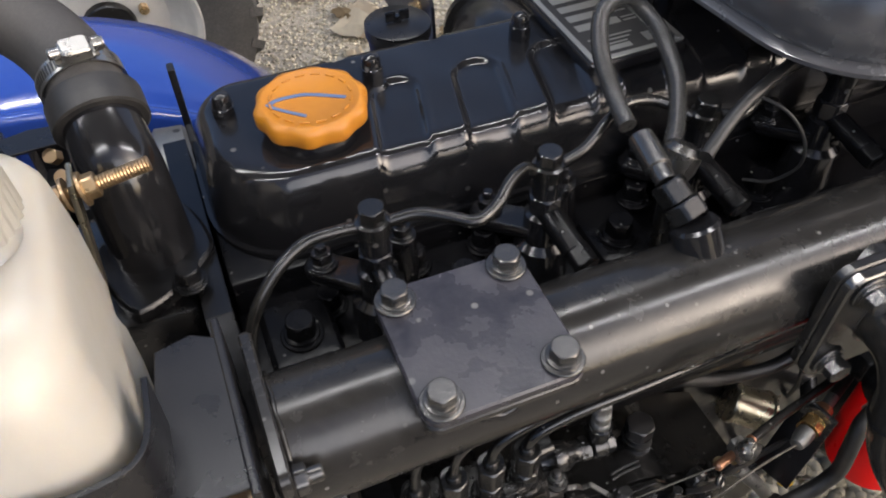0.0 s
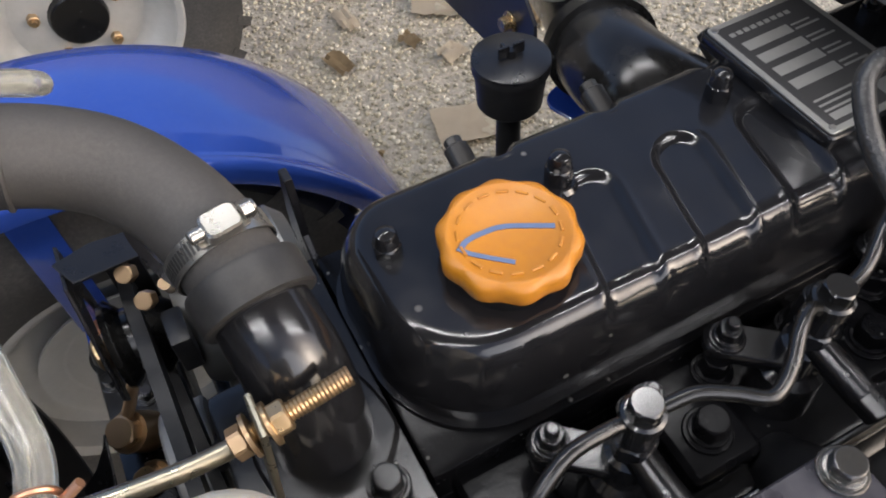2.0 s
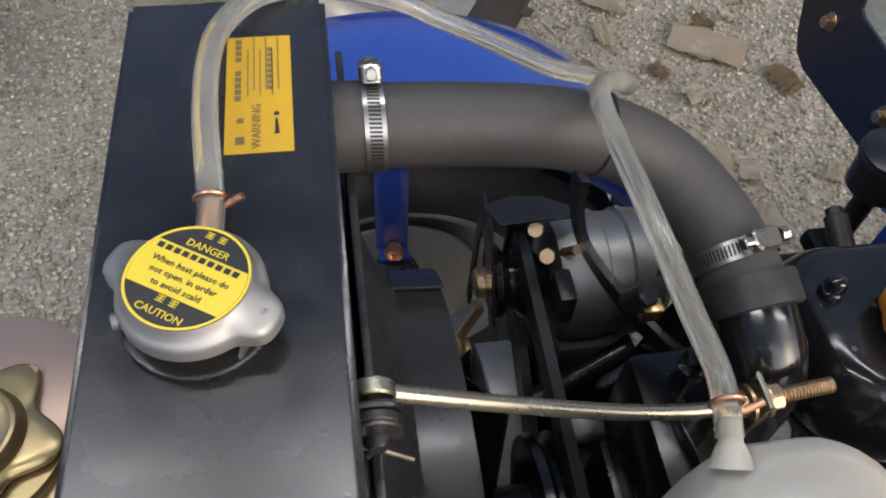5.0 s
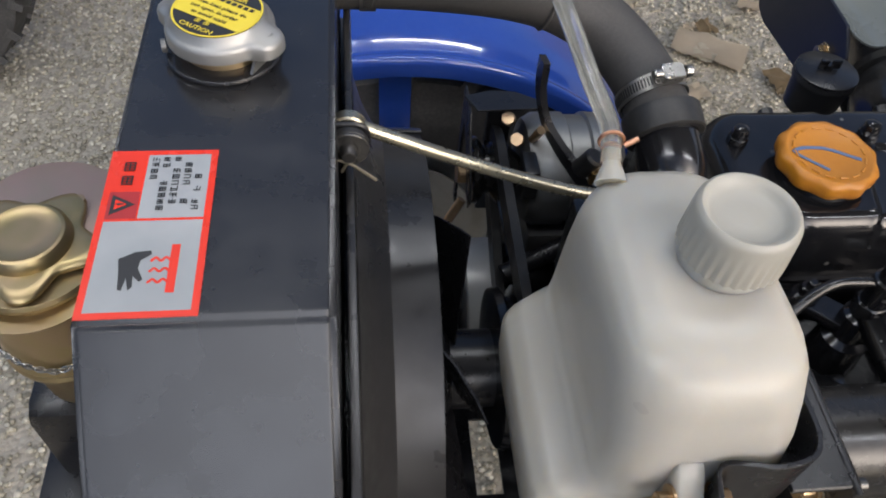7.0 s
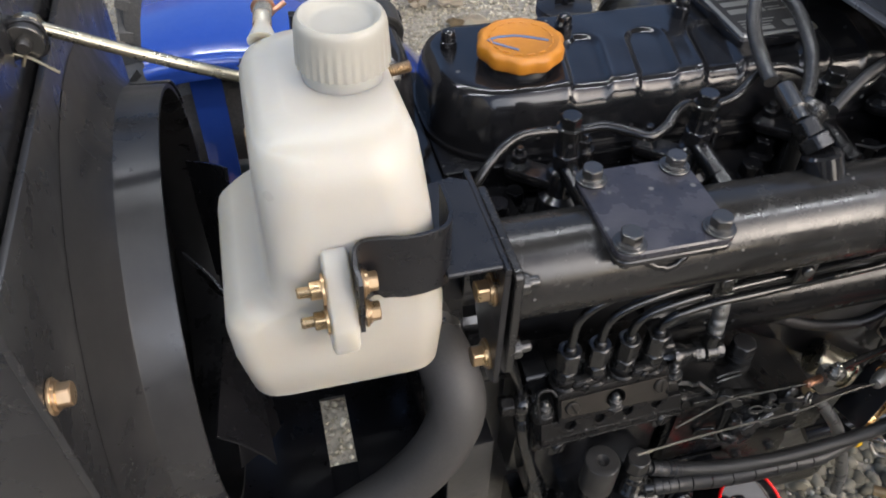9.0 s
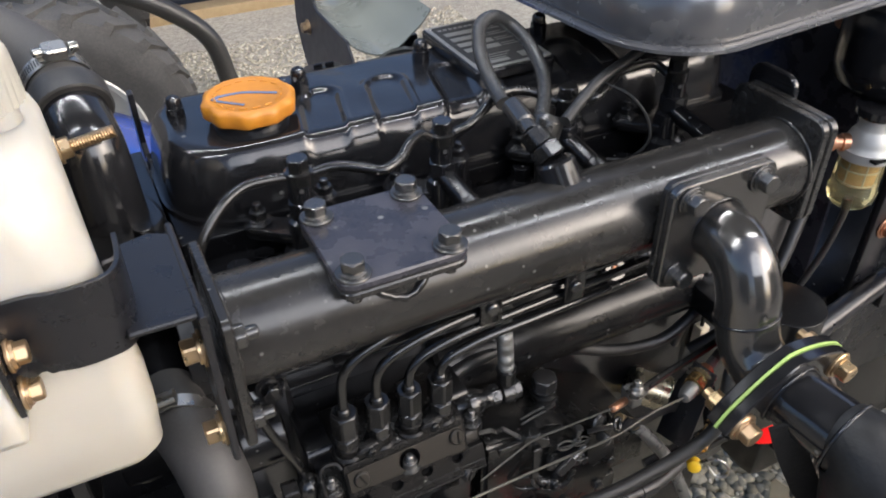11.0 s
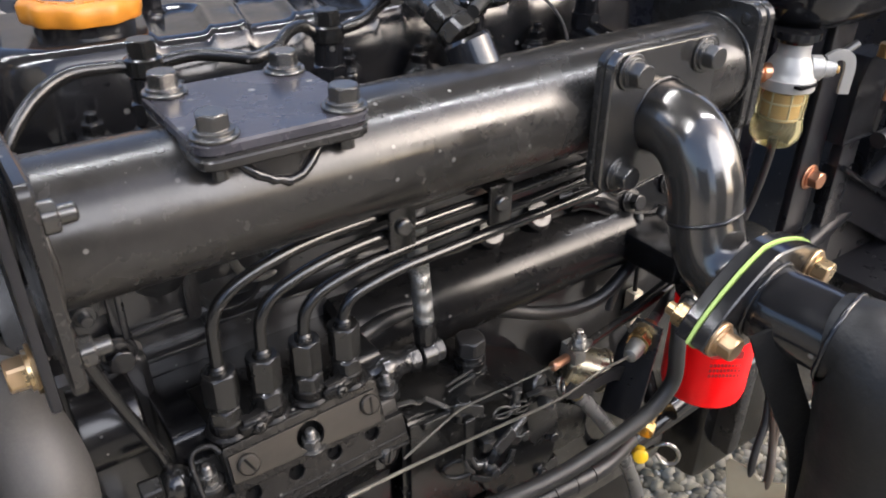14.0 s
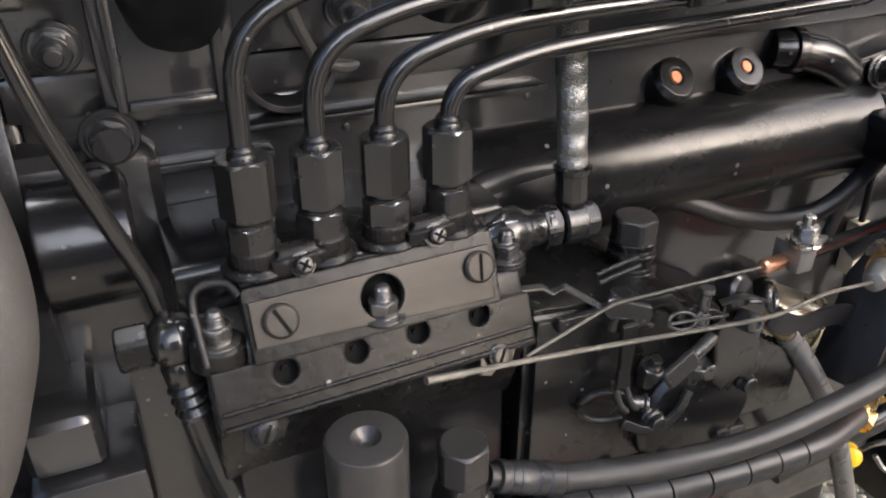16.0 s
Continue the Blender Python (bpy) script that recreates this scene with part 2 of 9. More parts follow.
    if bump:
        bp = n.new("ShaderNodeBump")
        bp.inputs["Strength"].default_value, bp.inputs["Distance"].default_value = bump, 0.0006
        ln(noise_at(bump_scale, 3.0), bp.inputs["Height"])
        if edge:
            ln(rd.outputs["Normal"], bp.inputs["Normal"])
        ln(bp.outputs["Normal"], b.inputs["Normal"])
    return m


black_gloss = material("black_gloss_paint", (0.0068, 0.0068, 0.0076), 0.16, second=(0.0110, 0.0110, 0.0122), bump=0.20, bump_scale=85, dust=0.008, rough_var=0.12, spec=0.55, speckle=75)
black_cast = material("black_painted_casting", (0.0042, 0.0042, 0.0048), 0.22, second=(0.0062, 0.0062, 0.0064), bump=0.22, bump_scale=120, dust=0.004, rough_var=0.1, edge=0.0015, speckle=130)
black_satin = material("black_powder_coat", (0.0072, 0.0072, 0.0084), 0.30, second=(0.0102, 0.0102, 0.0120), bump=0.10, bump_scale=900, dust=0.012, edge=0.001)
black_tube = material("black_painted_steel_tube", (0.0108, 0.0102, 0.0096), 0.22, second=(0.0180, 0.0172, 0.0162), patch=14, mix=0.6, bump=0.14, bump_scale=180, dust=0.03, rough_var=0.14, speckle=120)
knob_steel = material("dull_grey_steel", (0.0360, 0.0342, 0.0324), 0.36, 0.45, second=(0.0216, 0.0204, 0.0192), grain=120, patch=30, bump=0.2, bump_scale=400, edge=0.0008, coat=0.2, coat_rough=0.15)
line_paint = material("gloss_black_pipe_paint", (0.0108, 0.0105, 0.0102), 0.24, 0.25, second=(0.0066, 0.0066, 0.0063), bump=0.20, bump_scale=220, coat=0.45, coat_rough=0.13, speckle=170)
black_plate = material("black_painted_plate", (0.0150, 0.0150, 0.0195), 0.28, second=(0.0360, 0.0345, 0.0428), patch=26, grain=60, mix=0.9, bump=0.18, bump_scale=400, dust=0.05, rough_var=0.2, speckle=70)
dark_steel = material("black_painted_pump_steel", (0.0100, 0.0097, 0.0092), 0.25, 0.30, second=(0.0065, 0.0063, 0.0060), bump=0.30, bump_scale=200, dust=0.012, edge=0.0016, coat=0.3, coat_rough=0.14, speckle=150)
dark_bolt = material("black_oxide_bolt", (0.105, 0.102, 0.097), 0.24, 0.8, second=(0.03, 0.03, 0.03), bump=0.25, bump_scale=400, edge=0.0010, coat=0.15, coat_rough=0.2, speckle=200)
worn_steel = material("worn_ground_steel", (0.030, 0.026, 0.021), 0.36, 0.35, second=(0.013, 0.0115, 0.010), grain=160, patch=30, mix=0.8, bump=0.15, edge=0.0008, dust=0.02, stretch=(0.3, 1, 1), spec=0.35)
zinc_yellow = material("yellow_zinc_plate", (0.43, 0.32, 0.17), 0.32, 0.9, second=(0.46, 0.29, 0.20), grain=120, patch=25, bump=0.06)
zinc_rod = material("dull_zinc_rod", (0.40, 0.37, 0.28), 0.30, 0.95, second=(0.25, 0.21, 0.15), grain=150, patch=25, bump=0.06)
zinc_white = material("bright_zinc", (0.36, 0.35, 0.325), 0.30, 0.95, second=(0.27, 0.262, 0.245), grain=90, bump=0.05)
brass = material("brass", (0.60, 0.40, 0.17), 0.28, 0.95, second=(0.42, 0.24, 0.10), grain=90, bump=0.06)
plug_copper = material("dull_copper_seal", (0.58, 0.23, 0.11), 0.6, 0.2, second=(0.42, 0.16, 0.08), grain=300)
head_paint = material("black_painted_head", (0.0036, 0.0036, 0.0042), 0.22, second=(0.0056, 0.0056, 0.0062), bump=0.6, bump_scale=70, rough_var=0.12, edge=0.0015, speckle=130, spec=0.14)
pump_paint = material("black_pump_paint", (0.0080, 0.0075, 0.0073), 0.28, 0.2, second=(0.0050, 0.0049, 0.0046), bump=0.4, bump_scale=150, dust=0.012, edge=0.0016, speckle=150, spec=0.28)
cooler_paint = material("black_brushed_on_paint", (0.0060, 0.0060, 0.0064), 0.22, second=(0.0100, 0.0095, 0.0090), grain=80, patch=20, bump=0.16, bump_scale=120, rough_var=0.08, dust=0.02, speckle=110, spec=0.26)
copper = material("copper", (0.62, 0.33, 0.20), 0.32, 0.9, second=(0.4, 0.2, 0.12), grain=90)
hose_rubber = material("dusty_black_rubber", (0.0280, 0.0266, 0.0252), 0.55, second=(0.0406, 0.0378, 0.0350), grain=220, patch=14, bump=0.12, bump_scale=900, dust=0.10)
soft_rubber = material("black_rubber", (0.0108, 0.0108, 0.0108), 0.42, second=(0.0180, 0.0174, 0.0168), bump=0.15, bump_scale=600, dust=0.06)
plastic_black = material("black_plastic", (0.0112, 0.0112, 0.0119), 0.38, bump=0.2, bump_scale=1200, dust=0.05)
white_plastic = material("milky_white_plastic", (0.375, 0.361, 0.318), 0.36, second=(0.355, 0.326, 0.260), grain=25, patch=9, mix=0.4, sub=0.35, bump=0.08, bump_scale=220)
wp_ = white_plastic.node_tree.nodes["Principled BSDF"].inputs
wp_["Subsurface Weight"].default_value, wp_["Subsurface Scale"].default_value = 0.9, 1.4
white_cap = material("white_plastic_cap", (0.305, 0.293, 0.255), 0.42, second=(0.29, 0.272, 0.218), grain=60, patch=12, mix=0.4, sub=0.25, bump=0.06)
orange_plastic = material("orange_plastic", (0.38, 0.150, 0.008), 0.40, second=(0.30, 0.108, 0.008), grain=140, patch=20, bump=0.12, bump_scale=600, dust=0.05, sub=0.08)
ink_blue = material("blue_paint_pen", (0.08, 0.12, 0.22), 0.5)
blue_paint = material("blue_paint", (0.020, 0.058, 0.30), 0.16, second=(0.016, 0.048, 0.27), bump=0.10, bump_scale=40, coat=0.8, coat_rough=0.05, dust=0.05)
red_paint = material("red_filter_paint", (0.95, 0.003, 0.004), 0.34, second=(0.86, 0.003, 0.004), spec=0.25)
red_dull = material("red_paint_dull", (0.30, 0.02, 0.02), 0.4, second=(0.18, 0.015, 0.015))
green_seal = material("green_gasket", (0.33, 0.46, 0.12), 0.6)
yellow_print = material("yellow_label", (0.46, 0.285, 0.010), 0.40, second=(0.40, 0.245, 0.010), dust=0.05)
yellow_cap_print = material("yellow_cap_print", (0.56, 0.45, 0.03), 0.35, second=(0.64, 0.50, 0.04), dust=0.06)
red_print = material("red_label", (0.56, 0.032, 0.012), 0.28, second=(0.50, 0.028, 0.012), coat=0.2, coat_rough=0.08)
white_print = material("white_label", (0.30, 0.31, 0.31), 0.16, second=(0.22, 0.235, 0.24), grain=20, patch=12, mix=0.7, coat=0.7, coat_rough=0.04)
black_print = material("black_print", (0.02, 0.02, 0.02), 0.4)
grey_print = material("grey_print", (0.16, 0.12, 0.05), 0.4)
alu = material("cast_aluminium", (0.30, 0.30, 0.288), 0.46, 0.8, second=(0.33, 0.322, 0.305), bump=0.2, bump_scale=700, dust=0.06)
pale_alu = material("stamped_aluminium_plate", (0.44, 0.43, 0.40), 0.36, 0.85, second=(0.3, 0.3, 0.28), grain=120, dust=0.1)
clear_hose = material("clear_plastic_tube", (0.93, 0.92, 0.86), 0.10, second=(0.90, 0.88, 0.76), grain=12, mix=0.3, trans=0.93, ior=1.28, rough_var=0.04)
clear_bowl = material("clear_bowl", (0.88, 0.80, 0.48), 0.08, second=(0.84, 0.74, 0.40), trans=0.93, ior=1.14)
mesh_tan = material("brass_gauze", (0.32, 0.21, 0.09), 0.6, second=(0.2, 0.13, 0.06), grain=900)
tyre_rubber = material("tyre_rubber", (0.035, 0.034, 0.033), 0.62, second=(0.06, 0.057, 0.053), grain=90, patch=8, bump=0.3, bump_scale=300, dust=0.3)
rim_grey = material("silver_grey_wheel_paint", (0.48, 0.48, 0.46), 0.34, 0.25, second=(0.36, 0.35, 0.33), dust=0.12)
paper_tan = material("crumpled_brown_paper", (0.60, 0.52, 0.39), 0.8, second=(0.46, 0.38, 0.27), grain=30, patch=6, bump=0.5, bump_scale=60)
cream = material("cream_plastic", (0.66, 0.60, 0.46), 0.5)
yellow_plastic = material("yellow_plastic", (0.80, 0.50, 0.01), 0.35)
concrete = material("grey_concrete", (0.10, 0.10, 0.10), 0.8, second=(0.22, 0.21, 0.2), grain=25, patch=1.5, bump=0.4, bump_scale=60)
roof_sheet = material("grey_sheet_metal_roof", (0.22, 0.22, 0.21), 0.5, 0.3, second=(0.16, 0.15, 0.14), grain=6, patch=1.0)
braid = material("steel_braid", (0.22, 0.216, 0.20), 0.33, 0.8, second=(0.10, 0.10, 0.097), grain=1400, patch=20, mix=0.9, bump=0.6, bump_scale=1500)
dull_alu = material("dull_cast_aluminium", (0.22, 0.22, 0.21), 0.42, 0.8, second=(0.15, 0.145, 0.14), bump=0.3, bump_scale=500, dust=0.10)


def pebble_material(name, ramp_colours):
    """Washed stones, each with its own tone."""
    m = material(name, (0.3, 0.3, 0.3), 0.75, bump=0.3, bump_scale=120, spec=0.25)
    n, ln = m.node_tree.nodes, m.node_tree.links.new
    geo = n.new("ShaderNodeNewGeometry")
    r = n.new("ShaderNodeValToRGB")
    r.color_ramp.elements[0].color, r.color_ramp.elements[1].color = (*ramp_colours[0], 1), (*ramp_colours[-1], 1)
    for k, c_ in enumerate(ramp_colours[1:-1]):
        r.color_ramp.elements.new((k + 1) / (len(ramp_colours) - 1)).color = (*c_, 1)
    ln(geo.outputs["Random Per Island"], r.inputs["Fac"])
    ln(r.outputs["Color"], n["Principled BSDF"].inputs["Base Color"])
    return m


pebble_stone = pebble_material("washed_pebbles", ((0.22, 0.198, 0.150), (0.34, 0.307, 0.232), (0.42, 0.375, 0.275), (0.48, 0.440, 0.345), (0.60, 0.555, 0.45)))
# Buff stones darkened in colour for the shade the tractor casts on them.
shaded_stone = pebble_material("shaded_buff_pebbles", ((0.10, 0.088, 0.060), (0.16, 0.142, 0.100), (0.21, 0.188, 0.135), (0.25, 0.222, 0.165), (0.32, 0.29, 0.22)))
satin_tank = material("satin_radiator_paint", (0.0095, 0.0095, 0.0105), 0.25, second=(0.0150, 0.0150, 0.0160), grain=30, patch=9, mix=0.8, bump=0.06, bump_scale=400, dust=0.010, rough_var=0.20, edge=0.0016, spec=0.65, coat=0.2, coat_rough=0.18)
# Gloss black with the bright reflection from overhead put into a greyer base.
tank_sheen_grey = material("dusty_sheen_tank_paint", (0.045, 0.045, 0.048), 0.26, second=(0.062, 0.062, 0.064), grain=40, patch=7, mix=0.8, bump=0.05, bump_scale=300, dust=0.04, rough_var=0.14, spec=0.8, coat=0.6, coat_rough=0.12)
shroud_paint = material("dusty_satin_black_shroud", (0.014, 0.014, 0.015), 0.32, second=(0.023, 0.0225, 0.0225), grain=50, patch=8, mix=0.8, bump=0.06, bump_scale=300, dust=0.03, rough_var=0.2, edge=0.0012, spec=0.6)
speckled_plate = material("speckled_black_plate", (0.013, 0.014, 0.019), 0.34, second=(0.018, 0.019, 0.026), bump=0.1, speckle=110, edge=0.001)
elbow_paint = material("satin_black_elbow_paint", (0.105, 0.101, 0.096), 0.16, 0.85, second=(0.125, 0.120, 0.112), grain=50, patch=10, bump=0.10, bump_scale=200, dust=0.02, edge=0.001)
plate_field = material("anodised_plate_field", (0.035, 0.034, 0.034), 0.35, 0.4, second=(0.05, 0.049, 0.047), grain=200, dust=0.04)
glossy_rubber = material("ribbed_glossy_rubber", (0.020, 0.020, 0.020), 0.20, second=(0.045, 0.045, 0.043), grain=300, bump=0.9, bump_scale=420, rough_var=0.2, dust=0.03)
grey_pvc = material("dull_grey_plastic_pipe", (0.085, 0.085, 0.082), 0.30, second=(0.060, 0.060, 0.058), grain=90, patch=16, bump=0.06, bump_scale=300, dust=0.04)
duct_rubber = material("dull_black_duct_rubber", (0.0065, 0.0065, 0.0065), 0.46, second=(0.012, 0.0115, 0.011), grain=160, patch=14, bump=0.5, bump_scale=260, dust=0.03, spec=0.3)
wire_brown = material("brown_wire_sleeve", (0.060, 0.045, 0.032), 0.4, second=(0.035, 0.028, 0.022), grain=80)
tan_plate = material("tan_plated_steel", (0.34, 0.29, 0.19), 0.45, 0.4, second=(0.26, 0.21, 0.13), grain=60, patch=15, bump=0.1)
steel_cord = material("twisted_steel_cord", (0.17, 0.16, 0.14), 0.4, 0.8, second=(0.07, 0.066, 0.06), grain=900, mix=0.9, bump=0.8, bump_scale=1400)
dull_block = material("dull_black_casting", (0.0070, 0.0072, 0.0082), 0.34, second=(0.0115, 0.0115, 0.0122), grain=90, patch=20, bump=0.45, bump_scale=110, dust=0.008, edge=0.001, speckle=160, coat=0.9, coat_rough=0.10)
olive_zinc = material("olive_zinc_plate", (0.36, 0.29, 0.13), 0.36, 0.85, second=(0.42, 0.29, 0.20), grain=50, patch=14, mix=0.7, bump=0.08, bump_scale=120, edge=0.0012)
pink_zinc = material("iridescent_zinc_disc", (0.40, 0.31, 0.22), 0.42, 0.75, second=(0.46, 0.30, 0.27), grain=30, patch=8, mix=0.9, bump=0.05)
white_metal = material("pale_die_cast_metal", (0.30, 0.297, 0.285), 0.42, 0.35, second=(0.24, 0.235, 0.22), bump=0.15, bump_scale=500, edge=0.001)
# Flat black for holes and slots: their inner shade put into the colour.
hole_shade_black = material("bore_shade", (0.003, 0.003, 0.003), 0.8, spec=0.1)
dusk_blue = material("dark_blue_machine_paint", (0.008, 0.011, 0.020), 0.34, second=(0.014, 0.018, 0.028), grain=20, patch=3, dust=0.03)
pale_tray = material("pale_green_grey_paint", (0.19, 0.198, 0.175), 0.30, second=(0.18, 0.19, 0.165), grain=14, patch=8, mix=0.6, bump=0.06, dust=0.1, coat=0.3)
leaf_brown = material("dry_leaf", (0.30, 0.22, 0.12), 0.7, second=(0.20, 0.14, 0.07), grain=60, patch=20, bump=0.5, bump_scale=120)

# ---------------------------------------------------------------- ground and shed
def gravel_ground():
    m = bpy.data.materials.new("pale_gravel")
    m.use_nodes = True
    n, ln = m.node_tree.nodes, m.node_tree.links.new
    b = n["Principled BSDF"]
    tc = n.new("ShaderNodeTexCoord")
    vo = n.new("ShaderNodeTexVoronoi")
    vo.inputs["Scale"].default_value, vo.inputs["Randomness"].default_value = 105, 1.0
    ln(tc.outputs["Object"], vo.inputs["Vector"])
    ns = n.new("ShaderNodeTexNoise")
    ns.inputs["Scale"].default_value, ns.inputs["Detail"].default_value = 2.5, 6
    ln(tc.outputs["Object"], ns.inputs["Vector"])
    sep = n.new("ShaderNodeSeparateColor")
    ln(vo.outputs["Color"], sep.inputs["Color"])
    r = n.new("ShaderNodeValToRGB")
    r.color_ramp.elements[0].color, r.color_ramp.elements[1].color = (0.22, 0.20, 0.155, 1), (0.52, 0.475, 0.375, 1)
    ln(sep.outputs[0], r.inputs["Fac"])
    mx = n.new("ShaderNodeMix")
    mx.data_type = "RGBA"
    ln(ns.outputs["Fac"], mx.inputs["Factor"])
    mx.inputs[7].default_value = (0.36, 0.32, 0.26, 1)
    ln(r.outputs["Color"], mx.inputs[6])
    ln(mx.outputs[2], b.inputs["Base Color"])
    b.inputs["Roughness"].default_value = 0.85
    bp = n.new("ShaderNodeBump")
    bp.inputs["Strength"].default_value, bp.inputs["Distance"].default_value, bp.invert = 0.7, 0.006, True
    ln(vo.outputs["Distance"], bp.inputs["Height"])
    ln(bp.outputs["Normal"], b.inputs["Normal"])
    return m


gravel = gravel_ground()
g = bmesh.new()
bmesh.ops.create_grid(g, x_segments=40, y_segments=40, size=60)
for vert in g.verts:
    far = min(1.0, max(0.0, (vert.co.length - 4) / 10))
    vert.co.z = 0.05 * far * noise.noise(vert.co * 0.2)
solo("ground", g, gravel, "pale grey gravel yard littered with scraps of paper", "ground", kind="structure")


# unseen shed: a sheet roof on posts, open to the yard on two sides
# Roof added out of view to hold back the overhead sky.
roof = bmesh.new()
nrib = 90
rings = []
for k in range(nrib * 2 + 1):
    xx = -7 + 14 * k / (nrib * 2)
    zz = 3.2 + (0.03 if k % 2 else 0.0)
    rings.append([V(xx, -0.6, zz), V(xx, 1.5, zz + 0.3), V(xx, 1.5, zz + 0.32), V(xx, -0.6, zz + 0.02)])
quads(roof, rings)
solo("ceiling", roof, roof_sheet, "unseen corrugated grey sheet metal roof added to shade the engine", "roof", kind="structure", sharp=10)
for px_ in (-6.5, 6.5):
    for py_ in (-0.5, 1.4):
        solo("roof_post", box((px_ - 0.06, py_ - 0.06, 0), (px_ + 0.06, py_ + 0.06, 3.2 + (0.28 if py_ > 0 else 0.0)), 0.004), roof_sheet, "unseen square steel post added under the shed roof", "post", "roof posts")

# unseen yard wall with two gateways, added as a dark side for reflections
back = bmesh.new()
for wx0, wx1, wz0 in ((-7, -2.2, 0), (-0.9, 0.9, 0), (2.2, 7, 0)):
    box((wx0, -3.15, wz0), (wx1, -3.0, 2.0), 0.0, back)
solo("unseen_wall_south", back, concrete, "unseen plain dark grey yard wall with two open gateways, added to darken reflections", "wall", kind="structure")

# Out of view: a wall added to be mirrored in the dark paint.
solo("unseen_wall_north", box((-16, 7.5, 0), (16, 7.8, 3.6), 0.004), concrete, "unseen plain grey building wall across the yard, added for its reflection", "wall", kind="structure")


def pebbles(count, x0, x1, y0, y1, lo, hi, seed):
    """Loose stones as one joined mesh: squashed, jittered twenty-sided bodies."""
    rng = np.random.default_rng(seed)
    t = (1 + 5 ** 0.5) / 2
    ico = np.array([(-1, t, 0), (1, t, 0), (-1, -t, 0), (1, -t, 0), (0, -1, t), (0, 1, t), (0, -1, -t), (0, 1, -t), (t, 0, -1), (t, 0, 1), (-t, 0, -1), (-t, 0, 1)]) / 1.9
    tri = np.array([0, 11, 5, 0, 5, 1, 0, 1, 7, 0, 7, 10, 0, 10, 11, 1, 5, 9, 5, 11, 4, 11, 10, 2, 10, 7, 6, 7, 1, 8, 3, 9, 4, 3, 4, 2, 3, 2, 6, 3, 6, 8, 3, 8, 9, 4, 9, 5, 2, 4, 11, 6, 2, 10, 8, 6, 7, 9, 8, 1]).reshape(-1, 3)
    size = rng.uniform(lo, hi, (count, 1, 1)) * rng.uniform(0.7, 1.25, (count, 1, 3)) * np.array([1, 1, 0.7])
    pts = ico[None] * (1 + rng.uniform(-0.16, 0.16, (count, 12, 3))) * size * 0.5
    a = rng.uniform(0, math.tau, count)
    c, s = np.cos(a)[:, None], np.sin(a)[:, None]
    xx, yy = pts[..., 0] * c - pts[..., 1] * s, pts[..., 0] * s + pts[..., 1] * c
    place = np.stack([rng.uniform(x0, x1, count), rng.uniform(y0, y1, count), rng.uniform(0.0, 0.006, count)], 1)
    co = np.stack([xx, yy, pts[..., 2]], -1) + place[:, None]
    me = bpy.data.meshes.new("gravel_stones")
    me.from_pydata(co.reshape(-1, 3).tolist(), [], (tri[None] + (np.arange(count) * 12)[:, None, None]).reshape(-1, 3).tolist())
    me.polygons.foreach_set("use_smooth", [True] * len(me.polygons))
    return me


solo("gravel_stones", pebbles(5200, 0.25, 1.10, -0.25, 0.62, 0.019, 0.034, 8), shaded_stone, "coarse gravel stones under the engine, coloured darker for its shade", "gravel", kind="stuff")
solo("gravel_stones", pebbles(62000, -1.5, 1.5, -0.3, 2.9, 0.006, 0.0145, 3), pebble_stone, "loose pale grey and tan gravel stones", "gravel", kind="stuff")

# ---------------------------------------------------------------- chassis and engine
chassis = thing("tractor_chassis", (0.2, 0.36, 0.0), "black painted steel tractor chassis with side rails and axle beam", "chassis")
part("side_rail", box((-0.62, 0.20, 0.36), (0.335, 0.225, 0.50), 0.004), black_satin, chassis)
part("rail_bracket", box((0.30, 0.2255, 0.38), (0.36, 0.268, 0.47), 0.004), black_satin, chassis)
part("side_rail", box((-0.62, 0.51, 0.36), (1.5, 0.535, 0.50), 0.004), black_satin, chassis)
part("axle_beam", box((-0.25, -0.10, 0.32), (-0.15, 0.82, 0.40), 0.01), black_satin, chassis)
part("front_crossmember", box((-0.60, 0.225, 0.38), (-0.54, 0.51, 0.48), 0.004), black_satin, chassis)
part("transmission_housing", box((0.62, 0.25, 0.30), (1.5, 0.48, 0.62), 0.02), black_cast, chassis)

cross = box((-0.262, 0.2254, 0.402), (-0.131, 0.5096, 0.408), 0.001)
box((-0.099, 0.2254, 0.402), (-0.014, 0.5096, 0.408), 0.001, cross)
box((-0.1312, 0.2254, 0.4022), (-0.0988, 0.358, 0.4078), 0.001, cross)
box((-0.1312, 0.455, 0.4022), (-0.0988, 0.5096, 0.4078), 0.001, cross)
part("cross_plate", cross, black_satin, chassis)

engine = thing("diesel_engine", (0.24, 0.36, 0.36), "gloss black four-cylinder diesel engine block and head", "engine")
blk = box((-0.01, 0.262, 0.38), (0.56, 0.47, 0.80), 0.008)
box((-0.012, 0.252, 0.785), (0.56, 0.475, 0.802), 0.003, blk)
part("block", blk, dull_block, engine)
part("oil_pan", box((0.0, 0.27, 0.24), (0.54, 0.46, 0.382), 0.02), black_cast, engine)
head = box((-0.012, 0.250, 0.803), (0.52, 0.475, 0.832), 0.004)
box((-0.010, 0.322, 0.830), (0.52, 0.472, 0.862), 0.004, head)
for xx in (0.022, 0.126, 0.235, 0.345):
    part("head_pad", box((xx - 0.022, 0.262, 0.826), (xx + 0.022, 0.33, 0.846), 0.008, seg=3), head_paint, engine)
part("cylinder_head", head, head_paint, engine)
for xx in (0.126, 0.235, 0.345, 0.022):
    bolt(engine, (xx, 0.283, 0.846), Z, 0.016, 0.012, head_paint, spin=xx * 7, name="head_bolt")
